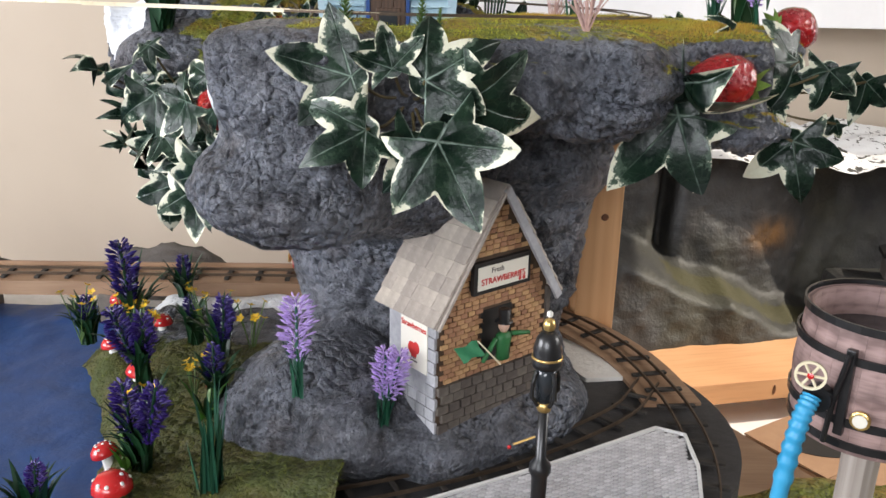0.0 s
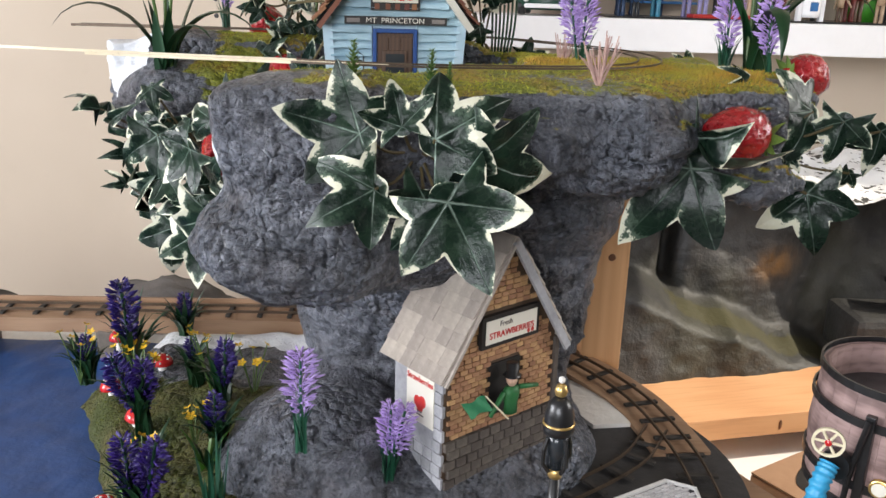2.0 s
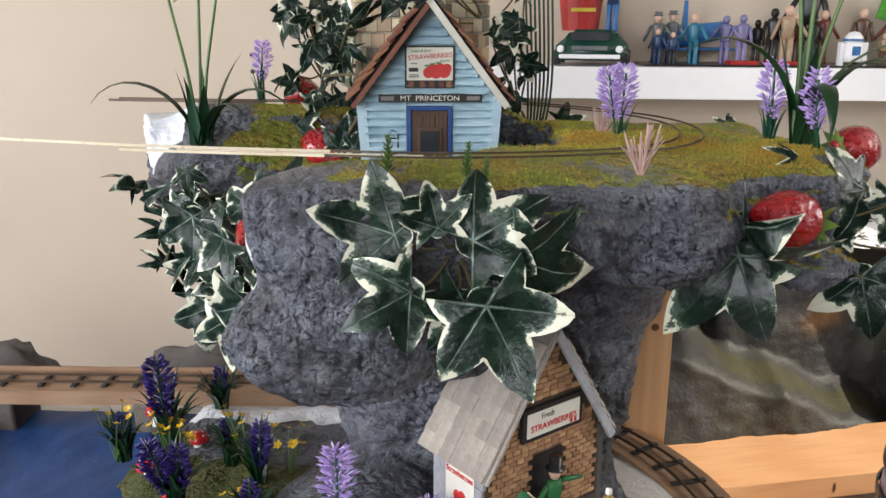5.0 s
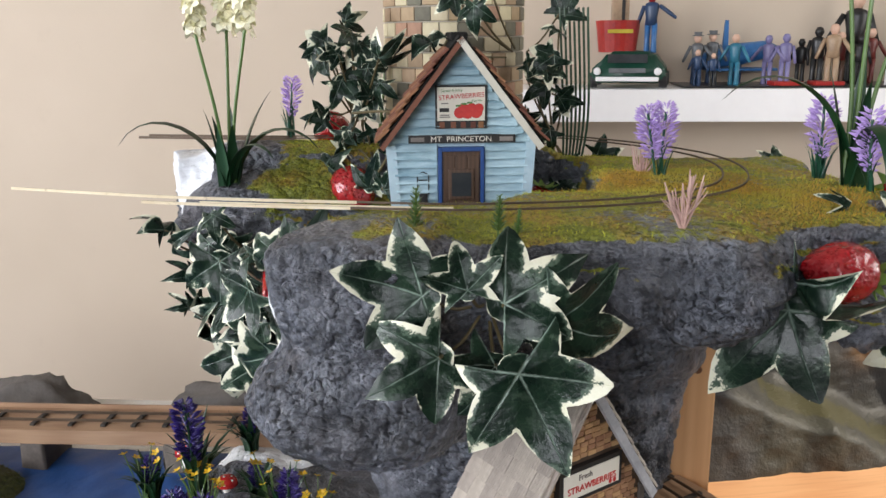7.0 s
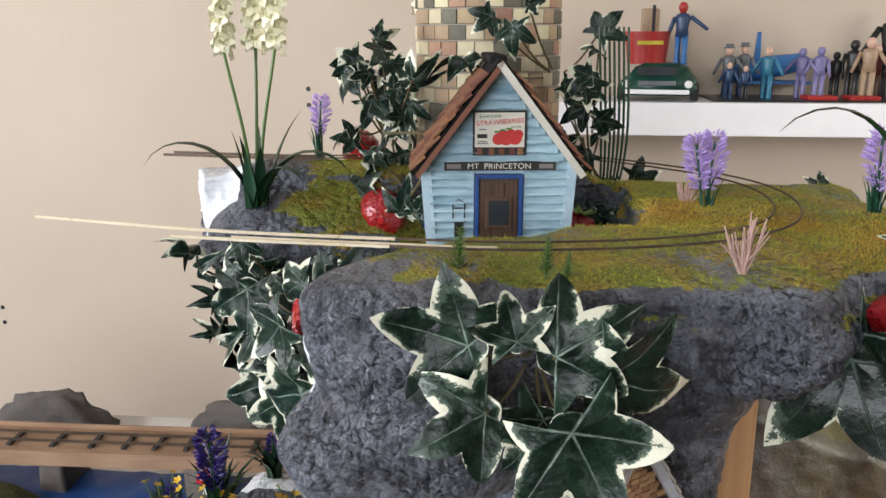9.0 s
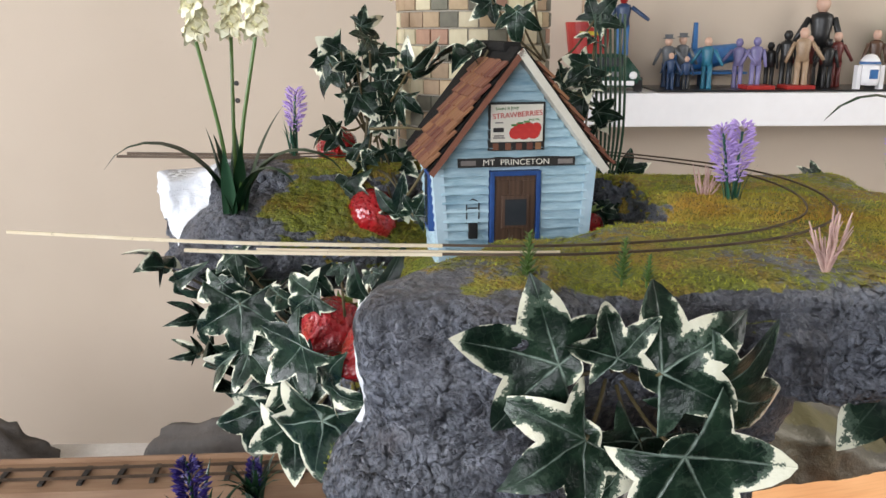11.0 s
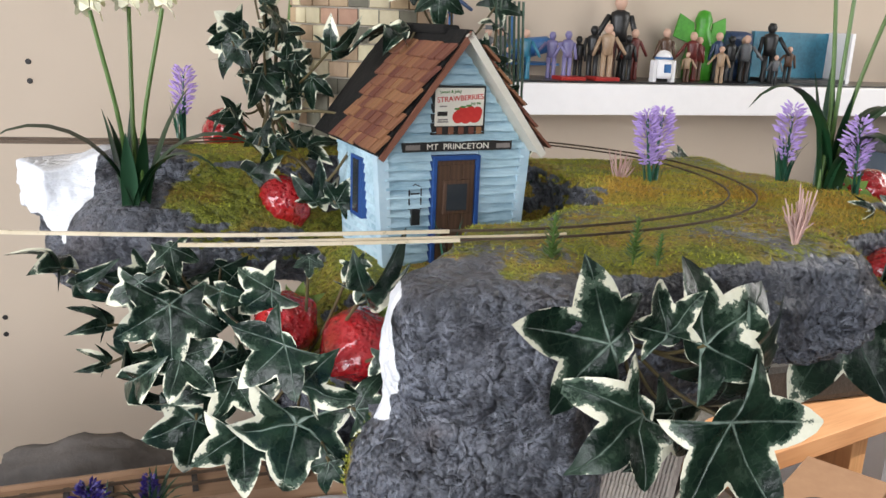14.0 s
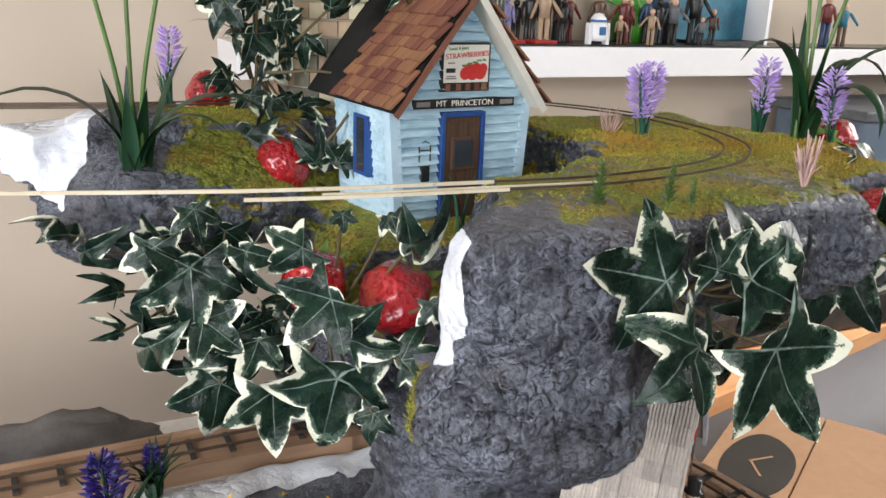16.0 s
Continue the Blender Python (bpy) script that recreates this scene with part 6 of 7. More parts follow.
def lilac_plant(at, tall, heads, blades, seed, label):
    rnd = random.Random(seed)
    p = thing("lilac_flower", at, label, "artificial flower", "lilac flowers on the rock")
    for i in range(heads):
        tilt = pose(0, 0, 0, rnd.uniform(-4, 4), rnd.uniform(-4, 4) + (i - (heads - 1) / 2) * 12, 0)
        part("stem", tube([(0, 0, 0), (0, 0, tall * 0.9)], 0.0009, 6), BLADE, p, at=tilt)
        part("flower_head", spike(150, tall * 0.62, tall * 0.185, tall * 0.0135, seed + i), LILAC, p, at=tilt @ pose(0, 0, tall * 0.36))
    for i in range(blades):
        bm = bmesh.new()
        blade(bm, (rnd.uniform(-1, 1) * 0.003, rnd.uniform(-1, 1) * 0.003, 0), rnd.uniform(0, 360), tall * rnd.uniform(0.4, 0.72), 0.0021, rnd.uniform(14, 55), n=5)
        part("blade", bm, BLADE, p)
    return p


lilac_plant(pose(-0.087, 0.482, 1.092), 0.068, 1, 16, 3, "lilac plastic flower growing from the rock foot")
lilac_plant(pose(-0.033, 0.488, 1.068, 0, 4, 0), 0.056, 2, 18, 8, "short lilac plastic flower beside the kiosk")
lilac_plant(pose(0.096, 0.655, 1.313), 0.060, 2, 14, 15, "lilac plastic flower on the mossy mound")
lilac_plant(pose(0.205, 0.655, 1.313), 0.064, 1, 34, 22, "lilac plastic flower in dense blue-green grass")
lilac_plant(pose(0.216, 0.60, 1.313, 0, -2, 0), 0.060, 1, 6, 29, "pale lilac flower at the plateau's edge")
lilac_plant(pose(-0.205, 0.815, 1.328), 0.056, 1, 16, 36, "lilac flower on the rear mossy ledge")


def violet_plant(at, tall, heads, seed, label):
    rnd = random.Random(seed)
    p = thing("violet_flower", at, label, "artificial flower", "violet flowers on the river bank")
    for i in range(heads):
        tilt = pose(0, 0, 0, rnd.uniform(-5, 5), rnd.uniform(-6, 6) + (i - (heads - 1) / 2) * 20, 0)
        h = tall * rnd.uniform(0.85, 1)
        part("stem", tube([(0, 0, 0), (0, 0, h)], 0.0011, 6), STRAP, p, at=tilt)
        part("flower_head", spike(180, h * 0.64, h * 0.165, h * 0.0165, seed + i), VIOLET, p, at=tilt @ pose(0, 0, h * 0.36))
    for i in range(24):
        bm = bmesh.new()
        blade(bm, (rnd.uniform(-1, 1) * 0.004, rnd.uniform(-1, 1) * 0.004, 0), rnd.uniform(0, 360), 0.016 + tall * rnd.uniform(0.4, 0.75), 0.0062, rnd.uniform(40, 120), n=6)
        part("leaf", bm, STRAP, p)
    return p


violet_plant(pose(-0.268, 0.69, 1.038), 0.088, 1, 101, "tall dark violet flower in front of the bridge")
violet_plant(pose(-0.308, 0.685, 1.032), 0.05, 1, 102, "small violet flower with strap leaves at the shore")
violet_plant(pose(-0.222, 0.583, 1.040, 0, -4, 0), 0.075, 2, 103, "double violet flower spike on the mossy bank")
violet_plant(pose(-0.172, 0.622, 1.046), 0.062, 1, 104, "violet flower spike near the rock foot")
violet_plant(pose(-0.205, 0.66, 1.046), 0.045, 1, 105, "short violet flower in the shade of the rock")
violet_plant(pose(-0.190, 0.478, 1.036), 0.078, 2, 106, "pair of violet spikes close to the water")
violet_plant(pose(-0.160, 0.55, 1.044), 0.050, 1, 107, "violet flower behind the green grass")
violet_plant(pose(-0.243, 0.44, 1.020), 0.045, 1, 108, "violet flower at the water's edge")
violet_plant(pose(-0.238, 0.745, 1.046), 0.052, 1, 109, "violet flower beside the bridge")


def toadstool(at, h, label):
    t = thing("toadstool", at, label, "toadstool", "red toadstools on the bank")
    part("stalk", lathe([(0, 0), (h * 0.22, 0), (h * 0.2, h * 0.1), (h * 0.16, h * 0.5), (h * 0.15, h * 0.72), (0, h * 0.72)], 14), TOAD_WHITE, t, smooth=True)
    part("cap", lathe([(0, h * 0.58), (h * 0.40, h * 0.56), (h * 0.46, h * 0.60), (h * 0.42, h * 0.76), (h * 0.28, h * 0.93), (0.0, h)], 20), TOAD_RED, t, smooth=True)
    rnd = random.Random(int(h * 1e5))
    spot = finish(lathe([(0, 0), (h * 0.05, 0), (h * 0.035, h * 0.02), (0, h * 0.028)], 8), "spot", TOAD_WHITE)
    for i in range(9):
        a, e = i * 2.4, rnd.uniform(0.15, 1.0)
        r, z = h * 0.43 * math.cos(e * 1.35), h * (0.64 + 0.35 * math.sin(e * 1.5))
        part("spot", spot, None, t, at=pose(r * math.cos(a), r * math.sin(a), z, 0, 80 - 75 * e, math.degrees(a)))
    return t


for x, y, z, h, s in ((-0.244, 0.692, 1.038, 0.021, 2), (-0.272, 0.652, 1.034, 0.020, -8), (-0.236, 0.60, 1.034, 0.022, 12), (-0.216, 0.492, 1.030, 0.020, -16), (-0.196, 0.445, 1.030, 0.028, 0), (-0.163, 0.563, 1.046, 0.018, 8), (-0.30, 0.745, 1.036, 0.022, 0)):
    toadstool(pose(x, y, z, 0, s, 0), h, "white-spotted red toadstool standing on the mossy bank")


def yellow_plant(at, h, n, seed):
    rnd = random.Random(seed)
    p = thing("yellow_flower", at, "small yellow flower cluster on thin stems", "artificial flower", "yellow flowers on the bank")
    for i in range(n):
        a = rnd.uniform(0, 6.28)
        top = Vector((math.cos(a) * h * 0.28, math.sin(a) * h * 0.28, h * rnd.uniform(0.75, 1.05)))
        part("stem", tube([(0, 0, 0), top * 0.6 + Vector((0, 0, h * 0.05)), top], 0.0005, 5), STEM, p)
        bm = bmesh.new()
        for k in range(5):
            b = 2 * math.pi * k / 5
            c = Vector((math.cos(b), math.sin(b), 0.35))
            u = Vector((-c.y, c.x, 0)) * 0.0014
            vs = [bm.verts.new(q) for q in ((0, 0, 0), c * 0.0024 + u, c * 0.0042, c * 0.0024 - u)]
            bm.faces.new(vs)
        part("blossom", bm, YELLOW, p, at=pose(*top, rnd.uniform(-40, 40), rnd.uniform(-40, 40)))
    return p


for i, (x, y, z, h) in enumerate(((-0.312, 0.68, 1.034, 0.05), (-0.262, 0.67, 1.036, 0.046), (-0.185, 0.64, 1.044, 0.062), (-0.178, 0.56, 1.044, 0.036), (-0.205, 0.53, 1.038, 0.034), (-0.15, 0.63, 1.05, 0.046), (-0.247, 0.655, 1.036, 0.042))):
    yellow_plant(pose(x, y, z), h, 7, 200 + i)

grass = thing("green_grass_tuft", pose(-0.138, 0.452, 1.034), "tuft of upright blue-green plastic grass", "artificial grass")
rnd = random.Random(5)
for i in range(22):
    bm = bmesh.new()
    blade(bm, (rnd.uniform(-1, 1) * 0.006, rnd.uniform(-1, 1) * 0.004, 0), rnd.uniform(0, 360), rnd.uniform(0.045, 0.085), 0.0042, rnd.uniform(2, 14), 0.6, 5)
    part("blade", bm, BLADE, grass)
STRAP_PALE = plain("bright_strap_leaf", (0.045, 0.13, 0.015), (0.12, 0.26, 0.04), 90, 0.4, 0.25, vary=0.4, stretch=(1, 1, 0.2))
for x, y, z, n in ((-0.196, 0.479, 1.026, 14), (-0.161, 0.535, 1.034, 8)):
    clump = thing("strap_leaf_clump", pose(x, y, z), "bright green plastic strap leaves spreading on the bank", "artificial plant", "strap leaf clumps on the bank")
    rnd = random.Random(n)
    for i in range(n):
        bm = bmesh.new()
        blade(bm, (rnd.uniform(-1, 1) * 0.004, rnd.uniform(-1, 1) * 0.004, 0), 360 * i / n + rnd.uniform(-12, 12), rnd.uniform(0.028, 0.048), 0.0062, rnd.uniform(55, 115), 0.5, 6)
        part("leaf", bm, STRAP_PALE if i % 3 else STRAP, clump)
fern = thing("fern_leaf", pose(0.252, 0.375, 1.02), "bright green plastic fern frond", "artificial plant")
for i in range(9):
    bm = bmesh.new()
    blade(bm, (0.0, 0, 0.006 * i), 20 + 140 * (i % 2), 0.03 - 0.002 * i, 0.008, 70, 0.3, 5)
    part("leaflet", bm, STEM, fern)
part("stem", tube([(0, 0, 0), (0.002, 0, 0.06)], 0.0011, 6), STEM, fern)


# ---- bulbs with cream flowers ----
def narcissus_head(seed, blooms, spread):
    rnd = random.Random(seed)
    bm = bmesh.new()
    for i in range(blooms):
        a, h = i * 2.4, spread * i / max(1, blooms - 1)
        d = Vector((math.cos(a), math.sin(a), 0.5)).normalized() if blooms > 1 else Vector((0.2, -0.6, 0.7)).normalized()
        c = Vector((0, 0, h)) + d * 0.003
        q = d.to_track_quat("Z", "Y")
        for k in range(6):
            b = 2 * math.pi * k / 6
            out = Vector((math.cos(b), math.sin(b), 0))
            sd = Vector((-out.y, out.x, 0))
            ln = 0.0100 * rnd.uniform(0.85, 1.1)
            rows = [c + q @ (out * ln * f + sd * w + Vector((0, 0, z))) for f, w, z in ((0.1, 0.0, 0), (0.6, 0.0034, 0.0016), (1.0, 0.001, 0.0006), (1.0, -0.001, 0.0006), (0.6, -0.0034, 0.0016))]
            bm.faces.new([bm.verts.new(v) for v in rows])
        ring = [[bm.verts.new(c + q @ Vector((r * math.cos(b * math.pi / 4), r * math.sin(b * math.pi / 4), z))) for b in range(8)] for r, z in ((0.0012, 0.0), (0.0022, 0.0035))]
        for b in range(8):
            bm.faces.new((ring[0][b], ring[0][(b + 1) % 8], ring[1][(b + 1) % 8], ring[1][b]))
    return bm


def bulb_plant(at, stems, leaves, label):
    p = thing("bulb_flower", at, label, "artificial flower", "bulb flowers on the rock")
    for i, (dx, dy, h, blooms) in enumerate(stems):
        part("stem", tube(spline([(0.004 * (i - 1), 0, 0), (dx * 0.3, dy * 0.4, h * 0.45), (dx, dy, h)], 8), 0.0016, 8, taper=0.8), STEM, p)
        part("flower_head", narcissus_head(i + 3, blooms, 0.04 if blooms > 3 else 0.003), CREAM, p, "cream flower head", at=pose(dx, dy, h))
    for i, (lean, ln, w, bend) in enumerate(leaves):
        bm = bmesh.new()
        blade(bm, (0.003 * math.cos(i * 2), 0.003 * math.sin(i * 2), -0.004), lean, ln, w, bend, 0.35, 12)
        part("leaf", bm, STRAP, p, smooth=True)
    return p


bulb_plant(pose(-0.236, 0.735, 1.283), [(-0.020, 0, 0.138, 14), (0.002, 0.01, 0.141, 14), (0.022, -0.006, 0.141, 14)],
           [(185, 0.145, 0.013, 165), (200, 0.085, 0.015, 16), (345, 0.135, 0.014, 160), (10, 0.105, 0.014, 40), (90, 0.085, 0.010, 6), (265, 0.07, 0.012, 8), (150, 0.08, 0.011, 25), (300, 0.075, 0.012, 20), (320, 0.11, 0.010, 150)],
           "cream bulb flowers with dark strap leaves on the rear ledge")
bulb_plant(pose(0.212, 0.622, 1.316), [(-0.012, 0.006, 0.150, 2), (0.004, 0.004, 0.165, 2), (0.028, -0.01, 0.148, 2)],
           [(195, 0.150, 0.010, 150), (0, 0.135, 0.011, 170), (330, 0.15, 0.010, 155), (262, 0.125, 0.015, 215), (60, 0.10, 0.010, 20), (160, 0.09, 0.011, 15), (20, 0.11, 0.010, 130), (280, 0.08, 0.011, 12)],
           "cream bulb flowers with arching dark leaves")
bulb_plant(pose(-0.125, 0.85, 1.33), [(0.008, 0, 0.125, 3)], [(170, 0.10, 0.006, 120), (40, 0.09, 0.006, 30)], "single cream bulb flower beside the tower")


def twig_bush(at, h, n, seed, label):
    rnd = random.Random(seed)
    t = thing("twig_bush", at, label, "dry twig", "pink dry twigs on the plateau")
    for i in range(n):
        a, s = rnd.uniform(0, 6.28), rnd.uniform(0.06, 0.36)
        top = Vector((math.cos(a) * h * s, math.sin(a) * h * s, h * rnd.uniform(0.6, 1.05)))
        midp = top * 0.5 + Vector((rnd.uniform(-1, 1), rnd.uniform(-1, 1), 0)) * h * 0.05
        part("twig", tube([(0, 0, 0), midp, top], 0.0007, 5, taper=0.5), PINK_TWIG, t)
        part("twig", tube([midp, midp + (top - midp) * 0.6 + Vector((rnd.uniform(-1, 1), rnd.uniform(-1, 1), 0)) * h * 0.15], 0.0005, 5, taper=0.5), PINK_TWIG, t)
    return t


twig_bush(pose(0.083, 0.497, 1.319), 0.031, 18, 1, "pinkish dry twig tuft at the plateau's front edge")
twig_bush(pose(0.088, 0.682, 1.311), 0.029, 14, 2, "pinkish dry twig tuft behind the mound")
twig_bush(pose(-0.093, 0.628, 1.266), 0.018, 9, 3, "small pinkish dry twigs in the valley")


def sprig(at, h, seed, label):
    rnd = random.Random(seed)
    s = thing("green_sprig", at, label, "artificial plant", "green sprigs along the track")
    part("stem", tube([(0, 0, 0), (0.001, 0, h)], 0.0006, 5), STEM, s)
    bm = bmesh.new()
    for i in range(60):
        f = 0.12 + 0.88 * i / 60
        a = i * 2.4
        d = Vector((math.cos(a), math.sin(a), 0.7)).normalized()
        c, ln = Vector((0.001 * f, 0, h * f)), h * 0.32 * (1.1 - f * 0.7)
        u = d.cross(Vector((0, 0, 1))).normalized() * ln * 0.18
        bm.faces.new([bm.verts.new(q) for q in (c, c + d * ln * 0.5 + u, c + d * ln, c + d * ln * 0.5 - u)])
    part("needles", bm, STEM, s)
    return s


for x, y, z, h, k in ((-0.055, 0.49, 1.317, 0.026, 1), (-0.012, 0.492, 1.317, 0.022, 2), (-0.006, 0.637, 1.268, 0.034, 3), (-0.026, 0.640, 1.268, 0.026, 4), (-0.002, 0.487, 1.318, 0.015, 5)):
    sprig(pose(x, y, z), h, k, "tiny fern-like green sprig beside the rails")
for x, y, z, n, h, k in ((-0.052, 0.632, 1.266, 9, 0.044, 1), (0.004, 0.634, 1.268, 12, 0.042, 2)):
    t = thing("grass_tuft", pose(x, y, z), "tuft of long green grass before the house", "artificial grass", "grass tufts by the house")
    rnd = random.Random(k)
    for i in range(n):
        bm = bmesh.new()
        blade(bm, (rnd.uniform(-1, 1) * 0.004, 0, 0), rnd.uniform(0, 360), h * rnd.uniform(0.6, 1.05), 0.0026, rnd.uniform(10, 60), n=5)
        part("blade", bm, BLADE, t)

# ---- wall shelf and its toys ----
shelf = solo("wall_shelf", boxed(-0.04, 1.6, 1.40, BACK - 0.001, 1.284, 1.334, bevel=0.002), WHITE, "thick white painted wall shelf full of toys", "shelf")
solo("shelf_runner", boxed(0.26, 1.5, 1.415, 1.54, 1.3345, 1.337), BLACK, "thin black mat lying on the shelf", "mat")
TOY = {}
for name, a, b in (("navy", (0.02, 0.05, 0.12), (0.04, 0.08, 0.18)), ("grey", (0.12, 0.13, 0.14), (0.2, 0.21, 0.22)), ("black", (0.012, 0.012, 0.012), (0.03, 0.03, 0.03)), ("brown", (0.09, 0.045, 0.025), (0.16, 0.085, 0.05)),
                   ("tan", (0.42, 0.28, 0.17), (0.54, 0.38, 0.24)), ("maroon", (0.13, 0.02, 0.018), (0.22, 0.04, 0.03)), ("lavender", (0.20, 0.18, 0.38), (0.30, 0.27, 0.50)), ("teal", (0.03, 0.18, 0.28), (0.05, 0.27, 0.40)),
                   ("green", (0.05, 0.32, 0.02), (0.10, 0.46, 0.04)), ("blue", (0.03, 0.14, 0.38), (0.06, 0.22, 0.52)), ("red", (0.40, 0.02, 0.02), (0.52, 0.04, 0.03)), ("bottle", (0.005, 0.045, 0.03), (0.012, 0.08, 0.05)), ("yellow", (0.6, 0.45, 0.03), (0.7, 0.55, 0.06))):
    TOY[name] = plain("toy_" + name, tuple(0.6 * v for v in a), tuple(0.9 * v for v in b), 160, 0.4, 0.2)
GR = "toys on the shelf"
Z0 = 1.337
cast = [("grey", "navy", 0.292, 1.49, 0.078, 1), ("grey", "navy", 0.318, 1.50, 0.080, 1), ("navy", "navy", 0.283, 1.44, 0.055, 0), ("navy", "black", 0.306, 1.435, 0.05, 0), ("teal", "teal", 0.342, 1.45, 0.078, 0),
        ("lavender", "lavender", 0.398, 1.47, 0.076, 0), ("lavender", "lavender", 0.422, 1.46, 0.078, 0), ("black", "black", 0.452, 1.48, 0.07, 0), ("black", "black", 0.474, 1.47, 0.088, 0), ("tan", "tan", 0.490, 1.45, 0.092, 0),
        ("maroon", "brown", 0.512, 1.48, 0.08, 0), ("black", "black", 0.535, 1.46, 0.075, 0), ("maroon", "maroon", 0.558, 1.48, 0.085, 0), ("brown", "black", 0.62, 1.48, 0.088, 0), ("tan", "brown", 0.640, 1.44, 0.05, 0),
        ("maroon", "maroon", 0.668, 1.47, 0.084, 0), ("maroon", "brown", 0.688, 1.48, 0.076, 0), ("tan", "tan", 0.700, 1.43, 0.062, 0), ("navy", "black", 0.728, 1.48, 0.085, 0), ("black", "black", 0.748, 1.47, 0.08, 0),
        ("grey", "black", 0.772, 1.46, 0.082, 0), ("navy", "brown", 0.79, 1.49, 0.078, 0), ("black", "black", 0.83, 1.47, 0.105, 0), ("grey", "black", 0.815, 1.43, 0.05, 0), ("brown", "black", 0.866, 1.46, 0.065, 0), ("maroon", "navy", 1.16, 1.46, 0.10, 0), ("teal", "brown", 1.22, 1.47, 0.085, 0)]
rnd = random.Random(11)
for a, b, x, y, h, cap in cast:
    doll("toy_figure", "small painted plastic figure in %s clothes on the shelf" % a, [TOY[a], TOY[b], SKIN if a not in ("black", "lavender") else TOY[a], TOY["grey"]], h,
         pose(x, y, Z0, 0, 0, rnd.uniform(-40, 10)), ((-1, rnd.uniform(5, 40)), (1, rnd.uniform(5, 40))), 0.07 if cap else 0.0, GR)
doll("large_toy_figure", "larger dark plastic figure on the shelf", [TOY["black"], TOY["black"], SKIN, TOY["grey"]], 0.14, pose(0.545, 1.515, Z0, 0, 0, -20), ((-1, 28), (1, 18)), 0, GR)
for x in (0.42, 0.482):
    solo("red_stand", boxed(x - 0.022, x + 0.022, 1.425, 1.465, Z0, Z0 + 0.006, bevel=0.001), TOY["red"], "flat red plastic display stand", "stand", group="stands on the shelf")
# dome-headed white robot toy as a plain shape
bot = thing("dome_toy", pose(0.588, 1.432, Z0), "white and blue dome-topped toy", "toy", GR)
part("body", lathe([(0, 0.006), (0.014, 0.006), (0.015, 0.012), (0.015, 0.034), (0.013, 0.036), (0, 0.036)], 18), WHITE, bot, smooth=True)
part("dome", lathe([(0, 0.036), (0.0148, 0.036), (0.0135, 0.044), (0.008, 0.051), (0, 0.053)], 18), WHITE, bot, smooth=True)
part("band", lathe([(0.0149, 0.0375), (0.0154, 0.038), (0.0152, 0.041), (0.0145, 0.0415)], 18), TOY["blue"], bot)
part("panel", boxed(-0.006, 0.006, -0.0165, -0.013, 0.016, 0.030, bevel=0.0006), TOY["blue"], bot)
for s in (-1, 1):
    part("leg", boxed(s * 0.018 - 0.0035, s * 0.018 + 0.0035, -0.006, 0.006, 0, 0.036, bevel=0.001), WHITE, bot)
# green toy car
car = thing("toy_car", pose(0.182, 1.462, 1.3345, 0, 0, -12), "dark green toy car with chrome bumper", "toy car")
body = bmesh.new()
prof = [(-0.058, 0.008), (0.058, 0.008), (0.06, 0.026), (0.05, 0.036), (0.036, 0.055), (-0.03, 0.056), (-0.046, 0.036), (-0.06, 0.028)]
slab(prof, -0.05, 0.06, body)
bmesh.ops.bevel(body, geom=list(body.edges), offset=0.006, segments=3, affect="EDGES")
part("body", body, TOY["bottle"], car, smooth=True)
part("bumper", boxed(-0.048, 0.048, -0.056, -0.0505, 0.011, 0.018, bevel=0.002), WHITE, car, "silver front bumper")
part("grille", boxed(-0.028, 0.028, -0.0555, -0.0505, 0.024, 0.031, bevel=0.001), TOY["grey"], car)
part("windscreen", boxed(-0.03, 0.03, -0.0535, -0.0505, 0.039, 0.052), GLASS_DARK, car)
for s in (-1, 1):
    part("headlight", lathe([(0, 0), (0.006, 0), (0.005, 0.003), (0, 0.004)], 12), WHITE, car, at=pose(s * 0.046, -0.0505, 0.026, 90))
    for y in (-0.035, 0.04):
        part("wheel", lathe([(0, -0.006), (0.011, -0.006), (0.012, 0), (0.011, 0.006), (0, 0.006)], 16), BLACK, car, at=pose(s * 0.054, y, 0.012, 0, 90))
# red bucket and a seated toy on the car
pail = thing("red_bucket", pose(0.165, 1.50, 1.388), "red printed snack bucket standing on the toy car", "bucket")
part("bucket", lathe([(0, 0), (0.030, 0), (0.036, 0.05), (0.033, 0.05), (0.028, 0.003), (0, 0.003)], 24), TOY["red"], pail)
part("print_bar", boxed(-0.02, 0.02, -0.0362, -0.0355, 0.03, 0.036), TOY["yellow"], pail)
part("packet", boxed(-0.012, 0.016, -0.012, 0.0, 0.03, 0.085, bevel=0.003), TOY["tan"], pail, "pale snack packet")
part("print_bar", boxed(0.004, 0.009, -0.0135, -0.0122, 0.05, 0.09), INK_AND_SHADE, pail)
doll("seated_toy_figure", "red and blue plastic figure standing on the toy car", [TOY["navy"], TOY["blue"], TOY["red"], TOY["red"]], 0.095, pose(0.214, 1.475, 1.387, 0, 0, -30), ((-1, 20), (1, 55)), 0, GR)
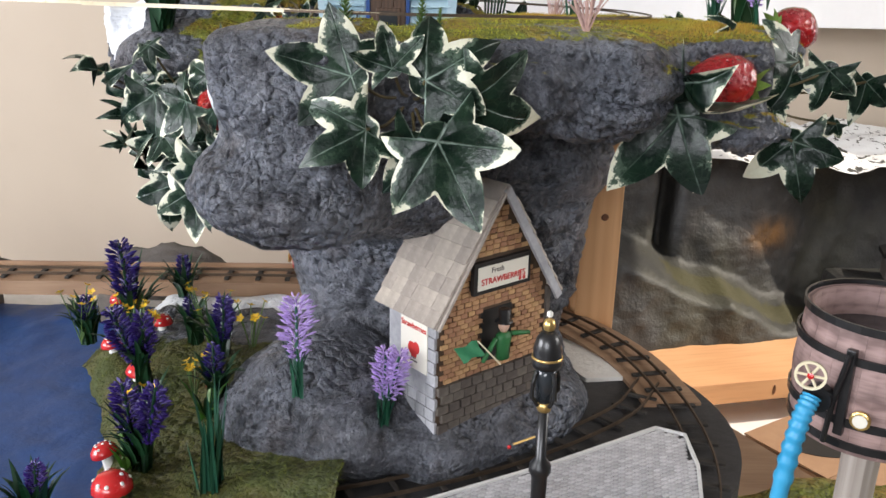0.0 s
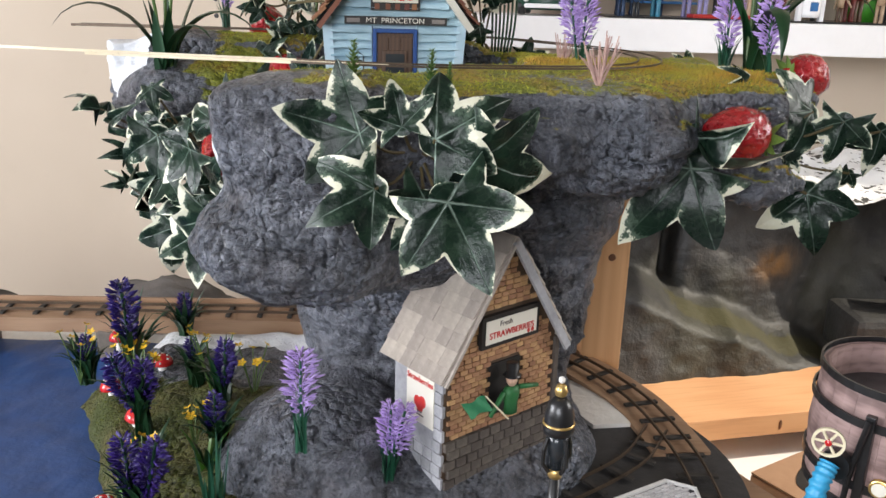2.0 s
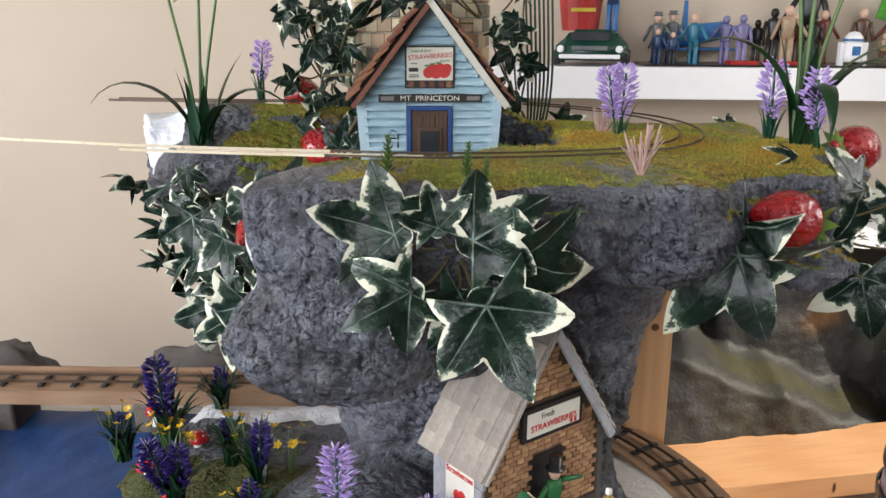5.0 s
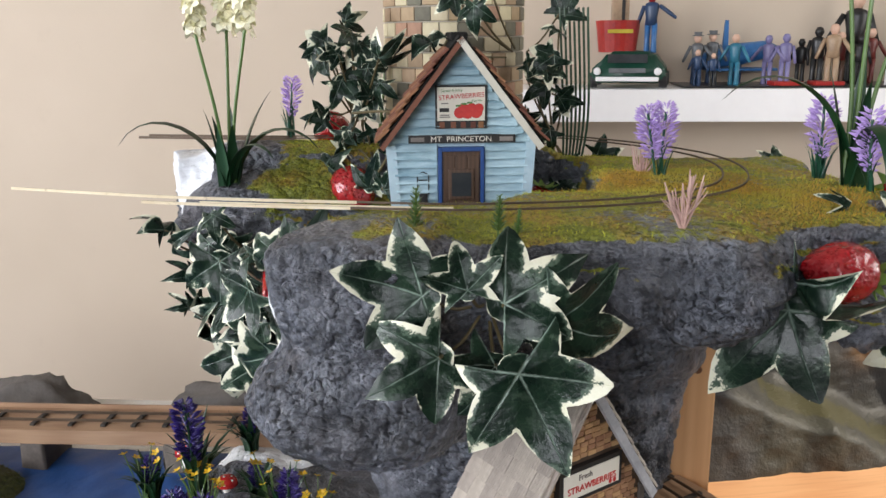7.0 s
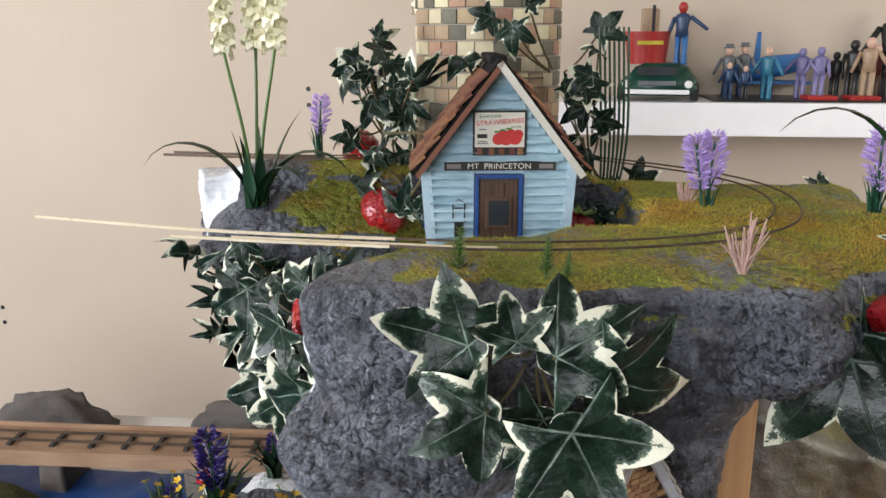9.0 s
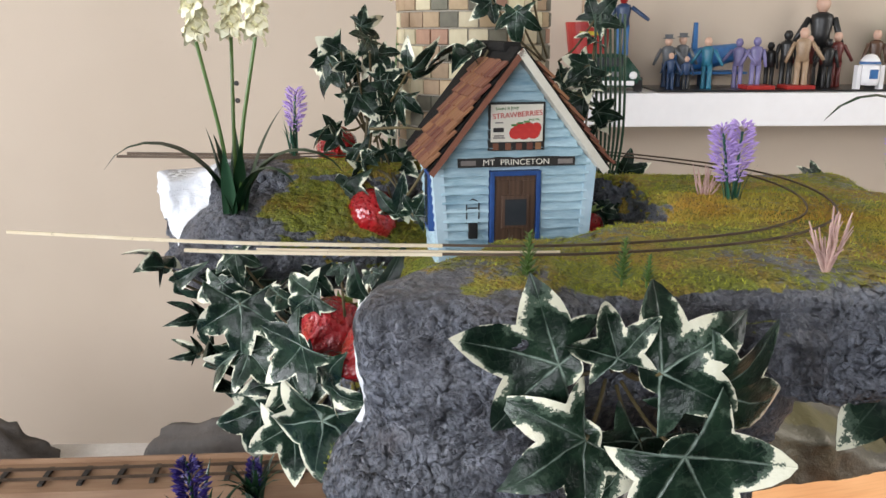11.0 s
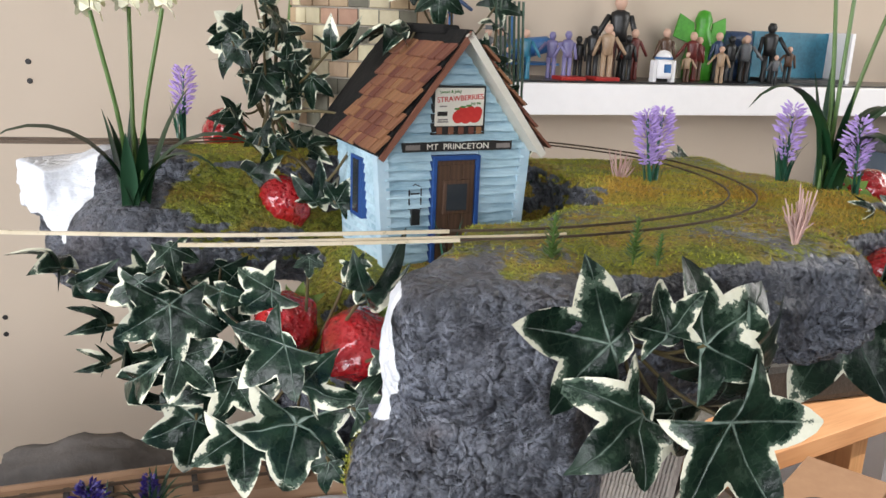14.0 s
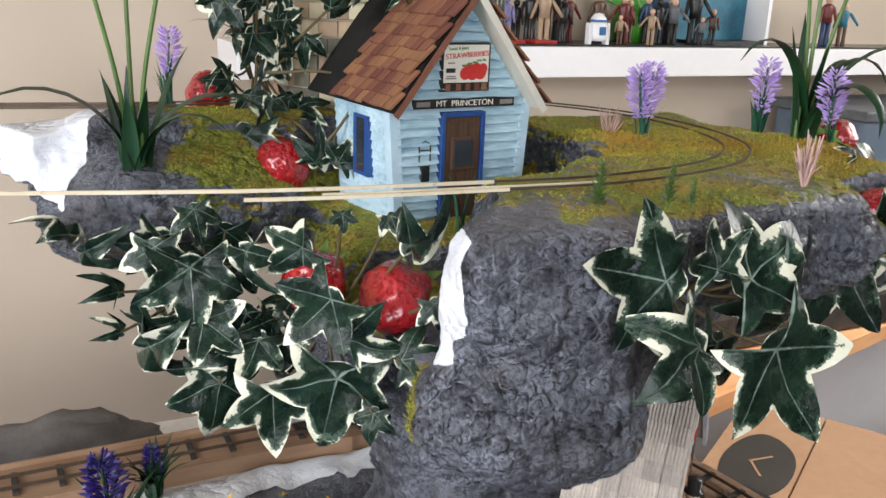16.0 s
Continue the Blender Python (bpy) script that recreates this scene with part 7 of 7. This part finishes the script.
# blue toy craft
jet = thing("toy_craft", pose(0.36, 1.515, Z0), "blue toy flying craft with a fin", "toy craft")
part("hull", lathe([(0, -0.07), (0.012, -0.06), (0.018, 0.0), (0.014, 0.05), (0, 0.07)], 14), TOY["blue"], jet, smooth=True, at=pose(0, 0, 0.045, 0, 80, 0))
part("wing", boxed(-0.05, 0.06, -0.03, 0.03, 0.020, 0.024, bevel=0.001), TOY["blue"], jet)
part("stand", boxed(-0.008, 0.008, -0.008, 0.008, 0, 0.03), TOY["navy"], jet)
part("fin", slab([(-0.024, 0.05), (-0.014, 0.05), (-0.016, 0.10), (-0.021, 0.10)], -0.003, 0.003), TOY["blue"], jet)
# green winged toy, kept plain
beast = thing("green_toy", pose(0.715, 1.515, Z0), "bright green winged plastic toy", "toy")
part("body", lathe([(0, 0), (0.03, 0), (0.034, 0.03), (0.022, 0.065), (0.013, 0.09), (0.016, 0.105), (0.01, 0.12), (0, 0.123)], 16), TOY["green"], beast, smooth=True)
part("wing", slab([(-0.015, 0.06), (-0.06, 0.075), (-0.05, 0.115), (-0.02, 0.10)], -0.002, 0.002), TOY["green"], beast)
part("wing", slab([(0.015, 0.06), (0.05, 0.07), (0.045, 0.11), (0.02, 0.10)], -0.002, 0.002), TOY["green"], beast)
lump = solo("blue_toy_mask", boxed(0.76, 0.82, 1.50, 1.545, Z0, Z0 + 0.088, bevel=0.014), TOY["navy"], "dark blue rounded plastic toy head", "toy", smooth=True)
case = thing("display_case", pose(0.925, 1.50, Z0), "clear-fronted toy display case with white edge", "display case")
part("back", boxed(-0.085, 0.085, 0.03, 0.04, 0, 0.09), TOY["teal"], case)
part("edge", boxed(0.086, 0.094, -0.03, 0.04, 0, 0.092), WHITE, case)
part("base", boxed(-0.085, 0.085, -0.03, 0.029, 0, 0.006), TOY["black"], case)
crate = thing("storage_tub", pose(1.35, 1.40, 0.95), "grey blue storage tub below the shelf", "tub")
part("tub", boxed(-0.25, 0.25, -0.12, 0.10, 0, 0.26, bevel=0.01), plain("grey_blue_plastic", (0.10, 0.14, 0.19), (0.15, 0.19, 0.24), 60, 0.5, 0.1), crate)
part("lid", boxed(-0.26, 0.26, -0.13, 0.105, 0.2605, 0.28, bevel=0.004), TOY["grey"], crate)
solo("tub_stand", boxed(1.05, 1.7, 1.26, 1.545, 0.0, 0.949), WHITE, "plain white cupboard under the tub", "cupboard")
for x, z in ((-0.404, 1.342), (-0.404, 1.314), (-0.469, 0.949), (-0.470, 0.921), (-1.026, 0.922), (-1.026, 0.892)):
    solo("screw_hole", lathe([(0, -0.0006), (0.0042, -0.0004), (0.0036, 0.0006), (0, 0.0007)], 12), INK_AND_SHADE, "dark screw hole in the cream wall", "hole", group="screw holes in the wall", at=pose(x, BACK - 0.0008, z, 90))

# ---- locomotive and strawberry wagon behind the kiosk ----
LOCO_AT, WAGON_AT = pose(-0.075, 0.789, 1.0658, 0, 0, -2), pose(0.040, 0.780, 1.059, 0, 3, -16)
loco = thing("locomotive", LOCO_AT, "grey decorated toy steam locomotive under the rock", "toy locomotive")
part("chassis", boxed(-0.06, 0.06, -0.017, 0.017, 0.012, 0.022, bevel=0.001), GREYLOCO, loco)
part("underframe", boxed(-0.045, 0.048, -0.013, 0.013, 0.004, 0.012), BLACK, loco)
for x in (-0.03, 0.0, 0.03):
    for y in (-0.0082, 0.0082):
        part("wheel", lathe([(0, -0.0015), (0.008, -0.0015), (0.0078, 0.0015), (0, 0.0015)], 18), BLACK, loco, at=pose(x, y, 0.008, 90))
part("boiler", lathe([(0, -0.05), (0.011, -0.05), (0.013, -0.045), (0.013, 0.012), (0, 0.012)], 18), GREYLOCO, loco, smooth=True, at=pose(0.0, 0, 0.040, 0, 90))
part("smokebox", lathe([(0, 0), (0.014, 0), (0.015, 0.012), (0.012, 0.03), (0.008, 0.036), (0, 0.036)], 16), GREYLOCO, loco, smooth=True, at=pose(-0.045, 0, 0.022))
stack = part("chimney", lathe([(0, 0.054), (0.007, 0.056), (0.0075, 0.064), (0.0055, 0.07), (0.008, 0.074), (0.005, 0.08), (0.0042, 0.09), (0.0042, 0.122), (0.0062, 0.124), (0.0066, 0.128), (0.0045, 0.13), (0, 0.13)], 16), GREYLOCO, loco, "tall turned chimney", smooth=True, at=pose(-0.045, 0, 0))
bm = bmesh.new()
bmesh.ops.create_icosphere(bm, subdivisions=4, radius=0.009)
for v in bm.verts:
    v.co = Vector((v.co.x * 1.25, v.co.y * 0.9, v.co.z * 0.8)) * (1 + 0.35 * noise.noise(v.co * 130))
part("smoke_tuft", bm, COTTON, loco, "white cotton smoke", smooth=True, at=pose(-0.043, 0, 0.134))
part("dome", lathe([(0, 0.052), (0.008, 0.053), (0.0075, 0.06), (0.0035, 0.066), (0.0062, 0.072), (0.0062, 0.077), (0.003, 0.082), (0.003, 0.088), (0.0055, 0.096), (0, 0.097)], 14), GREYLOCO, loco, smooth=True, at=pose(-0.020, 0, 0))
part("chimney_base", lathe([(0.0072, 0.056), (0.0078, 0.058), (0.0078, 0.064), (0.0072, 0.066)], 14), REDPAINT, loco, at=pose(-0.045, 0, 0))
part("cab", boxed(0.008, 0.034, -0.015, 0.015, 0.022, 0.052, bevel=0.001), GREYLOCO, loco)
part("cab_panel", boxed(0.012, 0.028, -0.0165, -0.0151, 0.027, 0.046, bevel=0.0006), GREYLOCO, loco)
part("pillar", boxed(0.006, 0.011, -0.004, 0.004, 0.052, 0.100), GREYLOCO, loco)
part("canopy", boxed(-0.008, 0.026, -0.012, 0.012, 0.100, 0.106, bevel=0.002), WHITE, loco, "pale curved canopy")
part("back_rest", slab([(0.044, 0.022), (0.058, 0.022), (0.062, 0.052), (0.056, 0.056), (0.05, 0.04)], -0.014, 0.014), GREYLOCO, loco)
for x in (-0.062, 0.062):
    part("buffer_beam", boxed(x - 0.003, x + 0.003, -0.018, 0.018, 0.010, 0.024, bevel=0.001), REDPAINT, loco)
    for y in (-0.010, 0.010):
        part("buffer", lathe([(0, 0), (0.0022, 0), (0.0022, 0.006), (0.0045, 0.0065), (0.0045, 0.008), (0, 0.0085)], 10), GOLD, loco, at=pose(x, y, 0.018, 0, 90 if x > 0 else -90))
part("crest", lathe([(0, 0), (0.004, 0.0), (0.003, 0.0012), (0, 0.0014)], 10), GOLD, loco, at=pose(-0.012, -0.0132, 0.043, 90))
part("bell", lathe([(0, 0), (0.004, 0), (0.0022, 0.005), (0, 0.0065)], 10), GOLD, loco, at=pose(-0.057, 0, 0.118))
part("bell_arm", tube([(-0.0575, 0, 0.121), (-0.047, 0, 0.121)], 0.0007, 6), GOLD, loco)
doll("driver_doll", "toy engine driver in dark coat and top hat", [TOY["navy"], TOY["navy"], SKIN, BLACK], 0.05, LOCO_AT @ pose(0.041, 0, 0.0225, 0, 0, -60), ((-1, 130), (1, 40)), 0.18)
wag = thing("wagon", WAGON_AT, "flat grey-green wagon carrying a strawberry", "toy wagon")
part("deck", boxed(-0.045, 0.045, -0.017, 0.017, 0.012, 0.020, bevel=0.001), WAGON, wag)
for x in (-0.026, 0.026):
    part("axle_box", boxed(x - 0.006, x + 0.006, -0.015, 0.015, 0.005, 0.012), WAGON, wag)
    for y in (-0.0082, 0.0082):
        part("wheel", lathe([(0, -0.0015), (0.0065, -0.0015), (0.0062, 0.0015), (0, 0.0015)], 16), BLACK, wag, at=pose(x, y, 0.0066, 90))
for x in (-0.046, 0.046):
    for y in (-0.010, 0.010):
        part("buffer", lathe([(0, 0), (0.002, 0), (0.002, 0.005), (0.004, 0.0055), (0.004, 0.007), (0, 0.0075)], 10), REDPAINT, wag, at=pose(x, y, 0.016, 0, 90 if x > 0 else -90))
strawberry(WAGON_AT @ pose(0.002, 0, 0.038, 0, 70, 0), 0.0195, 2, "dark red strawberry roped onto the wagon")
strap = thing("load_rope", WAGON_AT @ pose(0, 0, 0.0205), "thin black rope over the loaded strawberry", "rope")
part("rope", tube(spline([(-0.035, -0.015, 0), (-0.012, -0.008, 0.034), (0.012, 0.008, 0.036), (0.034, 0.015, 0)], 6), 0.0007, 6), BLACK, strap)

# ---- moss fibres over the rock, banks and mounds ----


def flock(name, pts, nrm, weight, material, count, tall, label, pick=None):
    rs = np.random.RandomState(4)
    w = np.clip(weight, 0, None) * (pick(pts) if pick is not None else 1)
    idx = rs.choice(len(pts), count, p=w / w.sum())
    p = pts[idx] + rs.normal(0, 0.0012, (count, 3)) * [1, 1, 0.1]
    d = nrm[idx] * 0.6 + rs.normal(0, 0.55, (count, 3))
    d[:, 2] = np.abs(d[:, 2]) + 0.25
    d /= np.linalg.norm(d, axis=1, keepdims=True)
    ln = tall * rs.uniform(0.4, 1.2, (count, 1))
    side = np.cross(d, rs.normal(0, 1, (count, 3)))
    side *= 0.00028 / np.linalg.norm(side, axis=1, keepdims=True)
    p = p - nrm[idx] * 0.0004
    v = np.stack([p - side, p + side, p + d * ln], 1).reshape(-1, 3)
    f = np.arange(count * 3).reshape(-1, 3)
    mesh = bpy.data.meshes.new(name)
    mesh.from_pydata(v.tolist(), [], f.tolist())
    mesh.materials.append(material)
    tagged(new(name, mesh), label, "moss", kind="stuff")


def island_material(name, a, b, c):
    m = Nodes(name)
    isl = m.tree.nodes.new("ShaderNodeNewGeometry").outputs["Random Per Island"]
    col = m.mix(isl, a, b)
    col = m.mix(m.ramp(m.noise(22, 3), 0.45, 0.62), col, c)
    return m.done(col, 0.9)


FIBRE = island_material("moss_fibre", (0.15, 0.18, 0.014), (0.62, 0.62, 0.055), (0.34, 0.34, 0.034))
# bank fibres darkened to match, shade put into their colour
BANK_FIBRE = island_material("shaded_bank_fibre", (0.055, 0.08, 0.008), (0.20, 0.22, 0.022), (0.10, 0.11, 0.014))
OCHRE_FIBRE = island_material("ochre_fibre", (0.24, 0.15, 0.022), (0.58, 0.34, 0.05), (0.36, 0.30, 0.04))
ochre_zone = lambda p: np.clip(np.exp(-((p[:, 0] - 0.085) / 0.045) ** 2 - ((p[:, 1] - 0.635) / 0.035) ** 2) + 0.8 * np.exp(-((p[:, 0] - 0.17) / 0.04) ** 2 - ((p[:, 1] - 0.58) / 0.04) ** 2), 0.0, 1)
flock("moss", rock_pts, rock_nrm, np.clip(rock_moss - 0.38, 0, 1), FIBRE, 42000, 0.0022, "fine yellow-green moss flock on the rock", lambda p: 1 - 0.8 * ochre_zone(p))
flock("dry_moss", rock_pts, rock_nrm, np.clip(rock_moss - 0.35, 0, 1), OCHRE_FIBRE, 16000, 0.0030, "ochre dry grass flock on the mounds", ochre_zone)
up = np.tile([0.0, 0.0, 1.0], (len(bank), 1))
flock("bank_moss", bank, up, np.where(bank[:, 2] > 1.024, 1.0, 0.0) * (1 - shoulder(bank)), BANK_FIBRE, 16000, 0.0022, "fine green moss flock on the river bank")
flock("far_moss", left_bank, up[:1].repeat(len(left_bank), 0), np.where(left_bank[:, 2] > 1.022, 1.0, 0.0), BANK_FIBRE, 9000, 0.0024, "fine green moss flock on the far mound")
